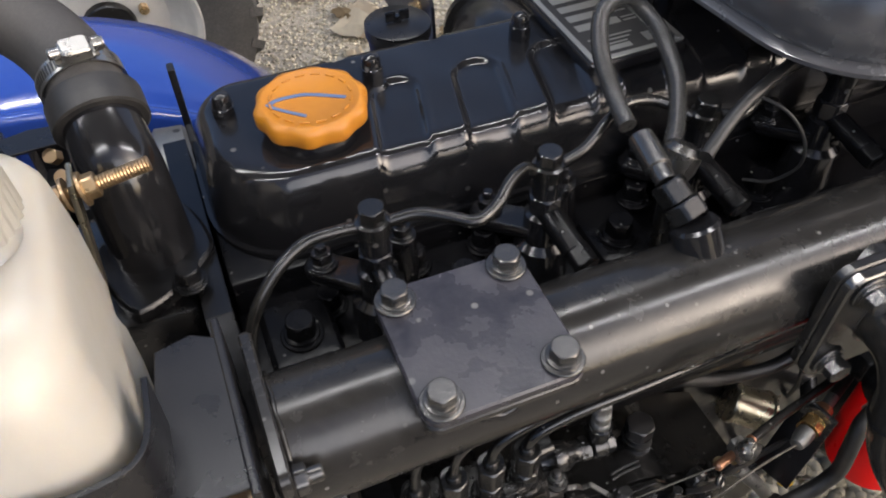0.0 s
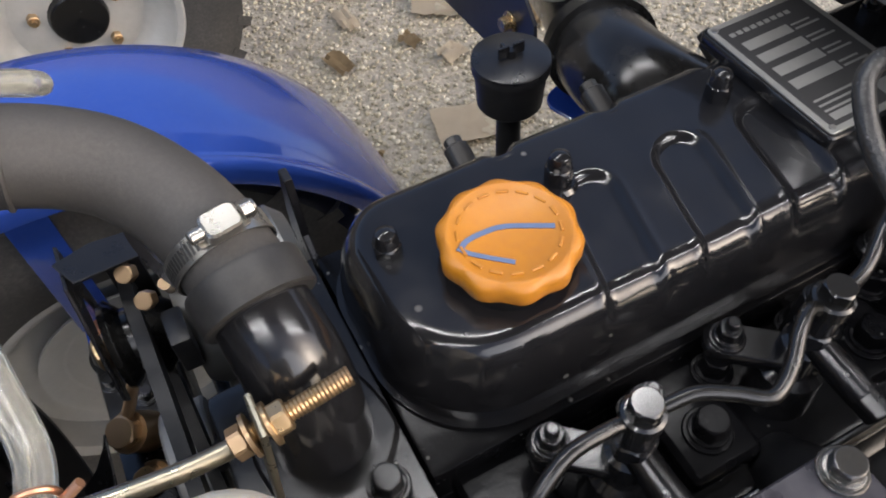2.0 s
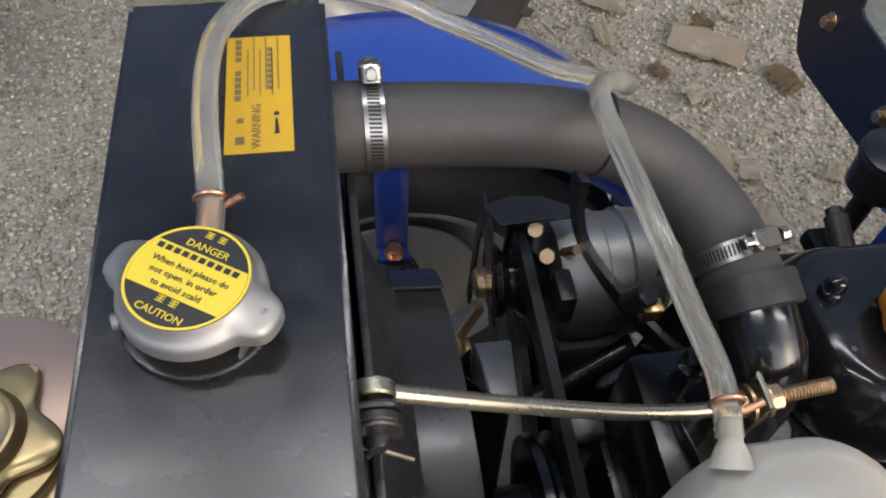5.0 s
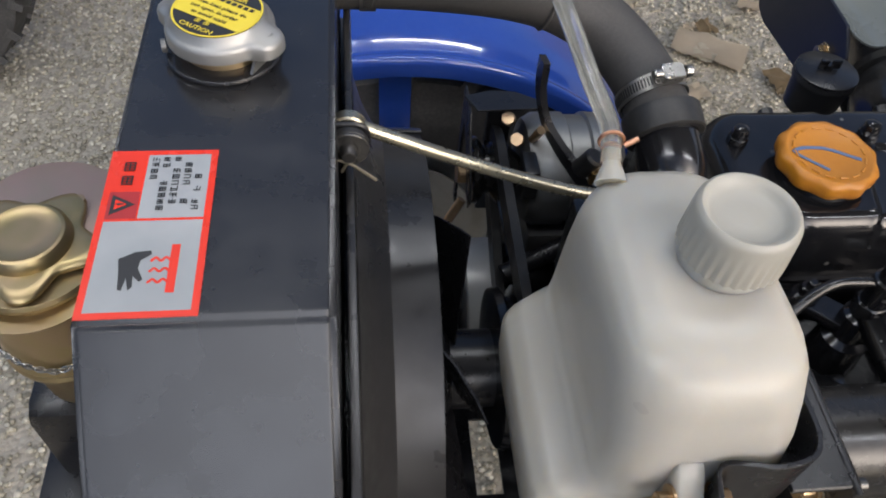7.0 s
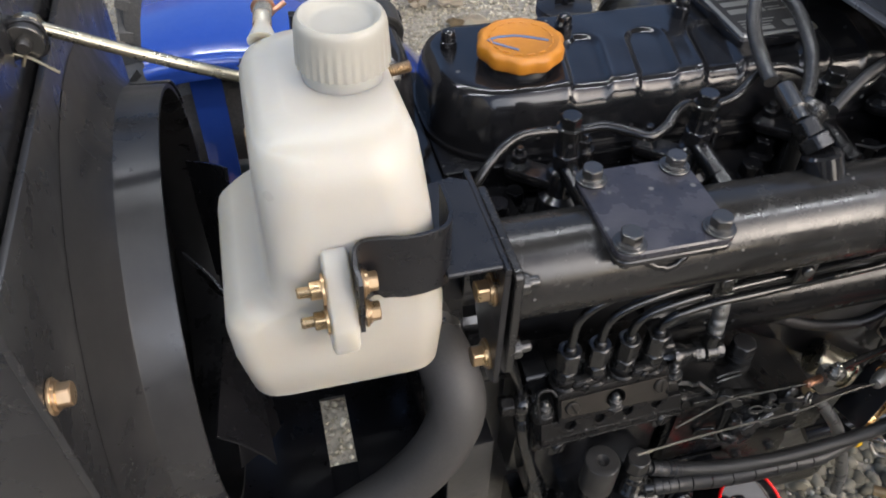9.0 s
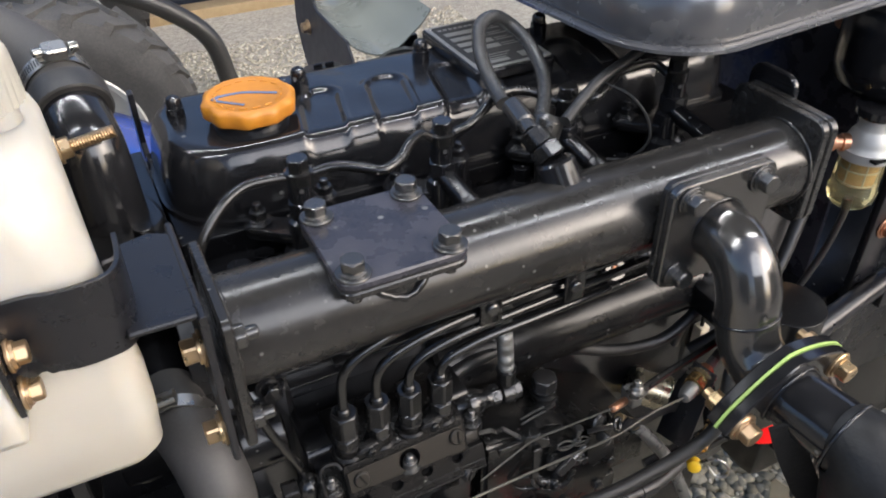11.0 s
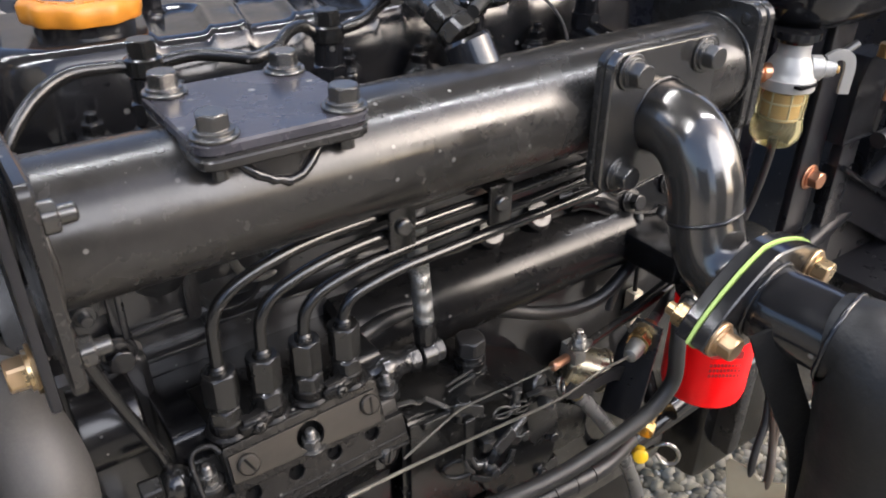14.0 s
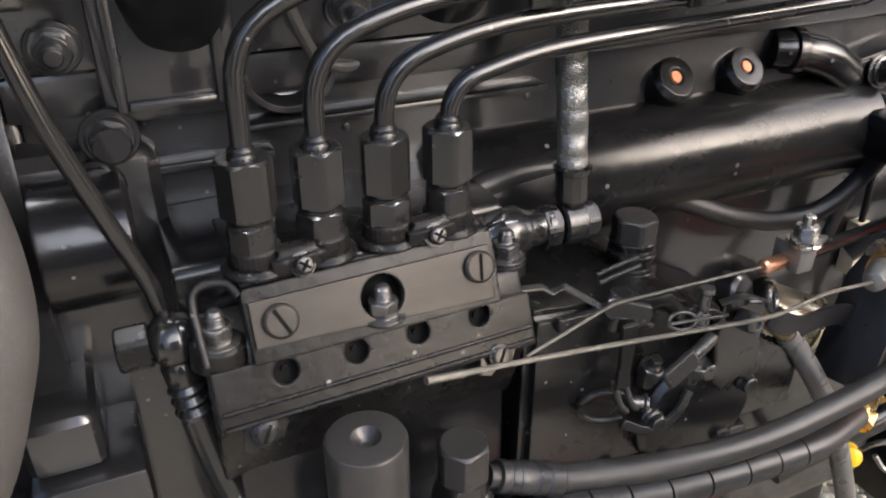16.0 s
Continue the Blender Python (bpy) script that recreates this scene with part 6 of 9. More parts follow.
part("breather_neck", lathe((0.2345, 0.212, 0.689), Z, [(0, 0.0125), (0.004, 0.0125), (0.005, 0.0098), (0.010, 0.0098), (0.0105, 0.0115), (0.0130, 0.0115), (0.0135, 0.0095), (0.0165, 0.0095), (0.017, 0.0112), (0.0190, 0.0112)], 24), dark_steel, gov)
bolt(gov, (0.2345, 0.212, 0.7080), Z, 0.0190, 0.0110, knob_steel, False, 0.2, name="breather_bolt")

# spring strip, its clip and the long link below
part("lever_spring", sweep([V(0.162, 0.193, 0.7080), V(0.1721, 0.191, 0.7078), V(0.1770, 0.190, 0.7045), V(0.1823, 0.189, 0.7065), V(0.1944, 0.178, 0.6992), V(0.2020, 0.1735, 0.6950), V(0.2090, 0.172, 0.6930)], [(-0.0018, -0.0005), (0.0018, -0.0005), (0.0018, 0.0005), (-0.0018, 0.0005)], up=Z), zinc_white, gov, "bent bright spring strip")
for z_, y_ in ((0.7088, 0.1905), (0.7060, 0.1880)):
    part("clip_wire", pipe([(0.1985, y_ - 0.001, z_ - 0.0008), (0.2080, y_, z_ + 0.0003), (0.2205, y_, z_ + 0.0022)], 0.0010, 8), knob_steel, gov)
part("pivot_post", lathe((0.2020, 0.179, 0.690), V(0.05, -0.2, 1), [(0, 0.0080), (0.008, 0.0075), (0.0085, 0.0055), (0.0150, 0.0055), (0.0160, 0.0040)], 18), dark_steel, gov)
part("pivot_arm", slab(rounded(0.022, 0.010, 0.004), (0.2040, 0.174, 0.6985), V(1, -0.4, -0.3), V(0.3, 0, 1), 0.004, 0.0008), dark_steel, gov)
for x_, z_ in ((0.2080, 0.6935), (0.2115, 0.6915)):
    part("clip_prong", pipe([(x_ - 0.004, 0.1735, z_ + 0.004), (x_, 0.1700, z_), (x_ + 0.004, 0.1695, z_ - 0.002), (x_ + 0.002, 0.172, z_ - 0.004)], 0.0009, 6), knob_steel, gov)
part("long_link", slab([(0.0, 0.0), (0.0075, 0.0), (0.0062, -0.012), (0.0040, -0.024), (0.0050, -0.030), (-0.0025, -0.030), (-0.0010, -0.018)], (0.1975, 0.1690, 0.6950), X, V(0.0, 0.12, 0.99), 0.0030, 0.0006), dark_steel, gov)
for x_ in (0.1958, 0.2012):
    part("fork_finger", pipe([(x_, 0.1660, 0.668), (x_ + 0.001, 0.1642, 0.662), (x_ + 0.003, 0.1630, 0.656), (x_ + 0.0065, 0.1630, 0.6515)], 0.0014, 8), knob_steel, gov)
part("hook_ring", sweep([V(0.1985 + 0.0120 * math.cos(a_), 0.1720 - 0.0040 * math.cos(a_), 0.6490 + 0.0080 * math.sin(a_)) for a_ in [radians(30 + 12 * i) for i in range(24)]], circle(0.0018, 8)), dark_steel, gov)
part("fork_pin", lathe((0.2055, 0.166, 0.6540), V(0.9, -0.3, -0.2), [(0, 0.0030), (0.006, 0.0030), (0.0065, 0.0042), (0.008, 0.0042), (0.0085, 0.003)], 14), dark_bolt, gov)

# wing clip, thumb tab and cable bracket
for s_ in (-1, 1):
    part("wing_loop", sweep([V(0.2300 + s_ * (0.0075 - 0.0075 * math.cos(a_)), 0.1600 + 0.0012 * math.sin(a_), 0.6940 - s_ * 0.0014 * (1 - math.cos(a_)) + 0.0036 * math.sin(a_)) for a_ in [i * math.tau / 20 for i in range(21)]], circle(0.0008, 6)), knob_steel, gov)
part("wing_bar", pipe([(0.2160, 0.1595, 0.6960), (0.2250, 0.1580, 0.6962), (0.2400, 0.1580, 0.6940), (0.2478, 0.1600, 0.6915)], 0.0007, 6), knob_steel, gov)
part("wing_post", lathe((0.2348, 0.1625, 0.6890), V(0.06, 0.0, 1), [(0, 0.0040), (0.006, 0.0040), (0.0064, 0.0028), (0.0150, 0.0028), (0.0160, 0.0036), (0.0182, 0.0034)], 16), dark_bolt, gov)
part("thumb_tab", slab(rounded(0.0180, 0.0095, 0.0020), (0.2240, 0.1590, 0.6715), V(0.86, 0.10, 0.42), V(-0.45, 0.10, 0.86), 0.0030, 0.0008), knob_steel, gov)
part("thumb_screw", rod((0.2320, 0.1605, 0.6735), (0.2450, 0.1630, 0.6790), 0.0032, 12), dark_bolt, gov)
part("bracket_plate", slab([(-0.012, 0.010), (0.012, 0.006), (0.014, -0.012), (0.018, -0.036), (0.012, -0.040), (0.006, -0.036), (-0.004, -0.042), (-0.010, -0.036), (-0.014, -0.010)], (0.2630, 0.1680, 0.6840), V(1, 0.0, -0.05), Z, 0.0035, 0.0010), dark_steel, gov)
part("bracket_wall", slab([(-0.008, 0.006), (0.008, 0.004), (0.009, -0.036), (-0.007, -0.038)], (0.2760, 0.1740, 0.6800), V(0.35, 0.93, 0), Z, 0.0030, 0.0008), dark_steel, gov)
part("lever_boss", lathe((0.2560, 0.1720, 0.6960), V(0.25, -0.92, 0.25), [(0, 0.0085), (0.008, 0.0085), (0.0095, 0.0070), (0.0100, 0.0010)], 24), dark_steel, gov)
part("wire_strap", sweep(curve([(0.2450, 0.1625, 0.6970), (0.2530, 0.1590, 0.7000), (0.2620, 0.1585, 0.6975), (0.2690, 0.1600, 0.6935)], 5), [(-0.0020, -0.0004), (0.0020, -0.0004), (0.0020, 0.0004), (-0.0020, 0.0004)], up=Z), knob_steel, gov)
part("cable_eye", sweep(ring_line((0.2745, 0.1615, 0.6915), V(0.5, -0.8, 0.35), 0.0052, 24), circle(0.0017, 8)), dark_bolt, gov)
part("cable_pin", lathe((0.2590, 0.1625, 0.6850), V(0.1, -1, 0.2), [(0, 0.0048), (0.008, 0.0048), (0.0095, 0.0038), (0.0096, 0.0018), (0.0080, 0.0016), (0.0080, 0.0002)], 18), dark_bolt, gov)
part("bent_strap", sweep(curve([(0.2960, 0.176, 0.6680), (0.3020, 0.175, 0.6630), (0.3200, 0.178, 0.6540), (0.3420, 0.182, 0.6510), (0.3632, 0.185, 0.6450), (0.3760, 0.188, 0.6330)], 5), [(-0.0060, -0.0010), (0.0060, -0.0010), (0.0060, 0.0010), (-0.0060, 0.0010)], up=Y), black_satin, gov)
for c_, h_ in ((V(0.222, 0.176, 0.652), 0.016), (V(0.244, 0.172, 0.650), 0.014)):
    nb_ = lathe(c_, V(0.1, -0.25, 1), [(0, 0.0045), (h_ * 0.6, 0.0045), (h_ * 0.62, 0.0030), (h_, 0.0030)], 14)
    hexnut(c_ + V(0.1, -0.25, 1).normalized() * h_ * 0.35, V(0.1, -0.25, 1), 0.011, 0.006, nb_, 0.4)
    part("stop_screw", nb_, dark_bolt, gov, sharp=25)
part("lower_arm", sweep(curve([(0.2050, 0.168, 0.640), (0.2200, 0.166, 0.632), (0.2330, 0.165, 0.637), (0.2400, 0.166, 0.648)], 5), [(-0.0022, -0.0010), (0.0022, -0.0010), (0.0022, 0.0010), (-0.0022, 0.0010)], up=Y), dark_bolt, gov)
wcast = thing("governor_bracket", (0.22, 0.16, 0.5), "gloss black cast bracket with domed bolts under the governor", "bracket")
part("bracket_arm", slab([(0.0, 0.0), (0.022, 0.006), (0.075, -0.085), (0.050, -0.098)], (0.196, 0.170, 0.592), X, Z, -0.020, 0.003), black_gloss, wcast)
part("bracket_arm", slab([(0.0, 0.0), (0.018, 0.0), (0.040, -0.090), (0.016, -0.090)], (0.176, 0.176, 0.575), X, Z, -0.018, 0.003), black_gloss, wcast)
part("bracket_base", box((0.17, 0.176, 0.47), (0.30, 0.25, 0.60), 0.008), black_cast, wcast)
for c_ in (V(0.183, 0.1575, 0.568), V(0.247, 0.150, 0.535)):
    part("domed_bolt", lathe(c_, V(0, -1, 0.35), [(0, 0.013), (0.002, 0.013), (0.003, 0.010), (0.008, 0.0085), (0.011, 0.005), (0.012, 0.0005)], 24), black_gloss, wcast)
drum = thing("red_rimmed_drum", (0.275, 0.14, 0.45), "black drum with a thin red painted rim below the pump", "drum")
DA = V(0.35, -0.45, 0.82).normalized()
part("drum_body", lathe(V(0.262, 0.135, 0.530) - DA * 0.06, DA, [(0, 0.044), (0.056, 0.046), (0.058, 0.044), (0.052, 0.041), (0.050, 0.001)], 40), black_gloss, drum)
part("red_rim", sweep(ring_line(V(0.262, 0.135, 0.530) - DA * 0.001, DA, 0.0455, 48), circle(0.0016, 8)), red_paint, drum, "thin red painted rim")

# overflow union and braided hose on the pump's back
un = thing("braided_fuel_hose", (0.195, 0.22, 0.72), "dark steel braided fuel hose with crimped end", "fuel hose")
part("union_barrel", lathe((0.1500, 0.2085, 0.7270), V(1, -0.06, 0.01), [(0, 0.0070), (0.006, 0.0080), (0.010, 0.0110), (0.018, 0.0112), (0.022, 0.0090), (0.024, 0.0078), (0.030, 0.0078), (0.031, 0.0090), (0.0335, 0.0090)], 24), line_paint, un)
part("union_hex", hexnut((0.1795, 0.2065, 0.7272), V(1, -0.06, 0.01), 0.0165, 0.0075, spin=0.3), line_paint, un, sharp=25)
part("banjo_eye", lathe((0.1880, 0.2060, 0.7273), V(1, -0.06, 0.01), [(0, 0.0085), (0.001, 0.0097), (0.0100, 0.0097), (0.011, 0.0085)], 26), line_paint, un)
part("banjo_bolt", hexnut((0.1992, 0.2052, 0.7274), V(1, -0.06, 0.01), 0.0140, 0.0060, spin=0.2), dark_bolt, un, sharp=25)
part("crimp_neck", lathe((0.1935, 0.2060, 0.7330), V(-0.03, 0.0, 1), [(0, 0.0052), (0.0035, 0.0048), (0.0045, 0.0062), (0.0060, 0.0066)], 20), line_paint, un)
crimp = lathe((0.1933, 0.2060, 0.7385), V(-0.03, 0.0, 1), [(0, 0.0066), (0.0008, 0.0074), (0.0115, 0.0070), (0.0123, 0.0080), (0.0150, 0.0082), (0.0156, 0.0070)], 12)
part("crimp_sleeve", crimp, line_paint, un, sharp=15)
braid_line = curve([(0.1928, 0.2062, 0.7535), (0.1926, 0.2090, 0.775), (0.1932, 0.2140, 0.80), (0.196, 0.221, 0.83), (0.202, 0.234, 0.855)], 30)
sleeve = part("braided_wall", sweep(braid_line, circle(0.0054, 16)), braid, un)
for turn_way in (-1, 1):
    for k in range(12):
        strand = []
        for i, p in enumerate(braid_line):
            a_ = turn_way * i * 0.40 + k * math.tau / 12
            strand.append(p + V(math.cos(a_), math.sin(a_), 0) * (0.0059 + 0.0002 * turn_way * math.sin(i * 2.4)))
        part("braid_strand", sweep(strand, [(-0.0005, -0.0002), (0.0005, -0.0002), (0.0005, 0.0002), (-0.0005, 0.0002)]), braid, sleeve)

# lift pump in front
lift = thing("fuel_lift_pump", (0.10, 0.15, 0.58), "dark steel fuel lift pump with hand primer knob", "lift pump")
KX, KY = 0.0772, 0.1440
part("primer_knob", lathe((KX, KY, 0.6590), Z, [(0, 0.0105), (0.004, 0.0140), (0.0395, 0.0142), (0.0408, 0.0135), (0.0412, 0.0125), (0.0412, 0.0052), (0.0402, 0.0046), (0.0368, 0.0022), (0.0366, 0.0002)], 44), knob_steel, lift, sharp=30)
part("primer_neck", lathe((KX, KY, 0.62), Z, [(0, 0.016), (0.012, 0.016), (0.014, 0.010), (0.041, 0.0095)], 28), dark_steel, lift)
LX, LY = 0.1172, 0.1520
part("valve_plug", lathe((LX, LY, 0.6200), Z, [(0, 0.0118), (0.004, 0.0132), (0.008, 0.0114), (0.011, 0.0130), (0.0135, 0.0110), (0.0165, 0.0128), (0.019, 0.0112), (0.0225, 0.0126), (0.0255, 0.0106), (0.0285, 0.0122), (0.0310, 0.0118), (0.0330, 0.0102), (0.0400, 0.0100)], 30), line_paint, lift)
part("banjo_bolt", hexnut((LX, LY, 0.6590), Z, 0.0182, 0.0165, None, 0.25), knob_steel, lift, sharp=25)
part("pump_housing", box((0.06, 0.135, 0.56), (0.15, 0.20, 0.628), 0.012, seg=3), black_cast, lift)

# ---------------------------------------------------------------- wheels and fender
def wheel(at, r, wide, rim_r, label, group, face=-1, lugs=24):
    th = thing("wheel", (at[0], at[1], 0.0), label, "wheel", group)
    c = Vector(at)
    prof = [(-wide / 2 * 0.72, rim_r), (-wide / 2 * 0.95, rim_r + (r - rim_r) * 0.35), (-wide / 2, rim_r + (r - rim_r) * 0.6), (-wide / 2 * 0.9, r * 0.955), (-wide / 2 * 0.5, r * 0.985), (0, r * 0.99)]
    prof = prof + [(-h, q) for h, q in prof[-2::-1]]
    tb = bmesh.new()
    a, u, v = basis(Y)
    quads(tb, [[c + Y * h + (u * math.cos(k * math.tau / 64) + v * math.sin(k * math.tau / 64)) * q for k in range(64)] for h, q in prof], cap=(False, False))
    tyre = part("tyre", tb, tyre_rubber, th, sharp=40)
    mid_ = c - Vector((at[0], at[1], 0.0))
    for sgn in (-1, 1):
        lg = bmesh.new()
        p0, p1 = V(r * 0.985, wide * 0.03 * sgn, 0), V(r * 0.955, wide * 0.48 * sgn, 0.06)
        w = V(0, 0, 0.012)
        dx = V(1, 0, 0)
        quads(lg, [[p0 - w - dx * 0.02, p0 + w - dx * 0.02, p0 + w * 0.8 + dx * 0.012, p0 - w * 0.8 + dx * 0.012], [p1 - w - dx * 0.02, p1 + w - dx * 0.02, p1 + w * 0.8 + dx * 0.010, p1 - w * 0.8 + dx * 0.010]])
        lm = finish(lg)
        lm.materials.append(tyre_rubber)
        for k in range(lugs):
            ob = new("tread_lug", lm)
            ob.parent = tyre
            ob.matrix_basis = Matrix.Translation(mid_) @ Matrix.Rotation((k + 0.25 * sgn) * math.tau / lugs, 4, "Y")
    f = face
    inner = lathe(c, -Y * f, [(wide * 0.10, 0.05), (wide * 0.12, rim_r * 0.50), (wide * 0.17, rim_r * 0.60), (wide * 0.18, rim_r * 0.66), (wide * 0.15, rim_r * 0.66), (wide * 0.08, 0.05)], 40)
    part("brake_plate", inner, rim_grey, th)
    rim = lathe(c, Y * f, [(wide * 0.04, 0.001), (wide * 0.04, rim_r * 0.30), (wide * 0.02, rim_r * 0.55), (-wide * 0.04, rim_r * 0.66), (-wide * 0.03, rim_r * 0.74), (-wide * 0.10, rim_r * 0.86), (-wide * 0.33, rim_r * 0.92), (-wide * 0.36, rim_r * 0.96), (-wide * 0.36, rim_r * 1.02), (wide * 0.36, rim_r * 1.02), (wide * 0.38, rim_r * 0.99), (wide * 0.34, rim_r * 0.93), (wide * 0.20, rim_r * 0.90),
                            (wide * 0.10, rim_r * 0.82), (wide * 0.02, rim_r * 0.74), (0.0, rim_r * 0.66), (wide * 0.06, rim_r * 0.55), (wide * 0.08, rim_r * 0.30), (wide * 0.08, 0.001)], 64)
    rp = part("rim", rim, rim_grey, th)
    part("hub_bore", lathe(c + Y * f * wide * 0.082, Y * f, [(0, rim_r * 0.30), (0.012, rim_r * 0.28), (0.014, rim_r * 0.26), (0.004, 0.001)], 32), black_cast, th)
    for k in range(5):
        ang = k * math.tau / 5 + 0.3
        d = u * math.cos(ang) + v * math.sin(ang)
        nn = hexnut(c + d * rim_r * 0.43 + Y * f * wide * 0.075, Y * f, 0.021, 0.015, spin=0.2)
        lathe(c + d * rim_r * 0.43 + Y * f * (wide * 0.075 + 0.015), Y * f, [(0, 0.006), (0.008, 0.006)], 10, nn)
        part("wheel_nut", nn, zinc_yellow, rp, "yellow zinc plated wheel nut")
    return th


wheel((-0.20, 0.875, 0.335), 0.335, 0.15, 0.19, "black tractor front tyre on a grey rim under the blue fender", "front wheels", 1)
wheel((-0.12, 1.68, 0.32), 0.32, 0.17, 0.19, "dusty black tyre on a silver grey rim of the next tractor", "next tractor")

fender = thing("front_fender", (-0.2, 0.93, 0.45), "gloss blue curved sheet metal front fender", "fender")
fb = bmesh.new()
FCX, FCZ, FR = -0.20, 0.335, 0.395
sec = [(0.757, -0.024), (0.755, -0.009), (0.757, -0.002), (0.762, 0.001), (0.768, 0.0), (0.774, -0.003), (0.779, -0.002), (0.786, 0.005), (0.83, 0.010), (0.87, 0.013), (0.92, 0.011), (0.955, 0.004), (0.966, -0.005), (0.969, -0.022)]
rings = []
for k in range(41):
    a = radians(101 - 103 * k / 40)
    rings.append([V(FCX + (FR + dr) * math.cos(a), y, FCZ + (FR + dr) * math.sin(a)) for y, dr in sec] + [V(FCX + (FR + dr - 0.0025) * math.cos(a), y, FCZ + (FR + dr - 0.0025) * math.sin(a)) for y, dr in sec[::-1]])
quads(fb, rings)
part("fender_skin", fb, blue_paint, fender, sharp=50)
part("strut", box((-0.2290, 0.794, 0.488), (-0.1880, 0.799, 0.722), 0.001), blue_paint, fender)
part("strut_foot", box((-0.2260, 0.774, 0.486), (-0.1880, 0.799, 0.4915), 0.001), blue_paint, fender)
bolt(fender, (-0.2060, 0.7840, 0.4916), Z, 0.017, 0.009, copper, True)
part("stay", box((-0.232, 0.786, 0.712), (-0.192, 0.86, 0.722), 0.002), blue_paint, fender)
kn = thing("steering_knuckle", (-0.2, 0.78, 0.33), "black cast steering knuckle carrying the front wheel", "steering knuckle")
part("kingpin_tube", lathe((-0.2060, 0.780, 0.30), Z, [(0, 0.035), (0.10, 0.035), (0.105, 0.028), (0.135, 0.028), (0.138, 0.034), (0.150, 0.034), (0.153, 0.030), (0.172, 0.026), (0.1855, 0.018)], 32), dull_block, kn)
part("stub_axle", rod((-0.2, 0.78, 0.335), (-0.2, 0.90, 0.335), 0.03), black_cast, kn)
part("steering_arm", box((-0.235, 0.62, 0.435), (-0.175, 0.80, 0.458), 0.008), dull_block, kn)
for bx_, by_ in ((-0.220, 0.735), (-0.190, 0.700)):
    bolt(kn, (bx_, by_, 0.4585), Z, 0.016, 0.010, dull_block, True)

# ---------------------------------------------------------------- tank over the engine's rear
tank = thing("black_upper_tank", (0.55, 0.40, 0.955), "gloss black pressed steel tank with a rolled bottom seam", "tank")
tk = bmesh.new()
rings = []
TX0, TX1, TY0, TY1 = 0.312, 0.86, 0.216, 0.60
for z, ins in ((0.9555, 0.012), (0.9545, 0.003), (0.9560, 0.0), (0.9585, 0.0), (0.9600, 0.003), (0.9605, 0.007), (0.966, 0.005), (0.985, 0.006), (1.005, 0.012), (1.020, 0.024), (1.032, 0.045), (1.040, 0.075), (1.045, 0.12)):
    rings.append([V(a, b, z) for a, b in rounded(TX1 - TX0 - 2 * ins, TY1 - TY0 - 2 * ins, 0.075 - ins * 0.35, 12, (TX0 + TX1) / 2, (TY0 + TY1) / 2)])
quads(tk, rings)
part("tank_shell", tk, tank_sheen_grey, tank, sharp=60)
LC, LU = V(0.3325, 0.254, 1.0165), V(0.62, -0.78, 0)
LN = V(-0.50, -0.38, 0.78).normalized()
LV = LN.cross(LU).normalized()
lab = part("warning_label", slab(rounded(0.040, 0.034, 0.004), LC, LU, LV, 0.0006, 0), red_print, tank, "red and white warning label")
part("label_field", slab(rounded(0.033, 0.027, 0.003), LC + LN * 0.0008, LU, LV, 0.0003, 0), white_print, lab)
for tx, ty in ((0.50, 0.50), (0.72, 0.50)):
    part("tank_leg", box((tx - 0.02, ty - 0.02, 0.611 if tx > 0.6 else 0.823), (tx + 0.02, ty + 0.02, 0.956), 0.003), black_satin, tank)
tank.matrix_world = Matrix.Translation((0.341, 0.246, 0.009)) @ Matrix.Rotation(radians(6), 4, "Z") @ Matrix.Translation((-0.335, -0.240, 0.0)) @ Matrix.Translation(tank.location)

# black panel and fuel tank behind
panel = thing("bulkhead_panel", (0.66, 0.40, 0.5), "matt black sheet steel bulkhead behind the engine", "panel")
part("lifting_eye", slab(rounded(0.046, 0.05, 0.012), (0.437, 0.232, 0.915), Y, Z, 0.005), black_gloss, mani)
part("panel_sheet", box((0.640, 0.285, 0.52), (0.646, 0.62, 0.953), 0.001), black_plate, panel)
part("panel_foot", box((0.640, 0.226, 0.36), (0.660, 0.509, 0.525), 0.002), black_satin, panel)
bolt(panel, (0.6395, 0.325, 0.915), -X, 0.016, 0.010, copper, True, 0.3, label="rust-orange bolt head")

ftank = thing("fuel_tank", (0.60, 0.25, 0.85), "gloss black rounded steel fuel tank", "fuel tank")
ft = bmesh.new()
rings = []
for z, ins in ((0.8655, 0.046), (0.867, 0.030), (0.872, 0.014), (0.882, 0.004), (0.90, 0.0), (0.945, 0.0), (0.9525, 0.003)):
    rings.append([V(a, b, z) for a, b in rounded(0.160 - 2 * ins, 0.105 - 2 * ins, 0.0515 - ins * 0.85, 12, 0.655, 0.2605)])
quads(ft, rings)
part("tank_body", ft, black_gloss, ftank, sharp=60)
part("tank_boss", lathe((0.590, 0.236, 0.868), -Z, [(-0.004, 0.020), (0.002, 0.020), (0.003, 0.016), (0.006, 0.015)], 24), black_gloss, ftank)

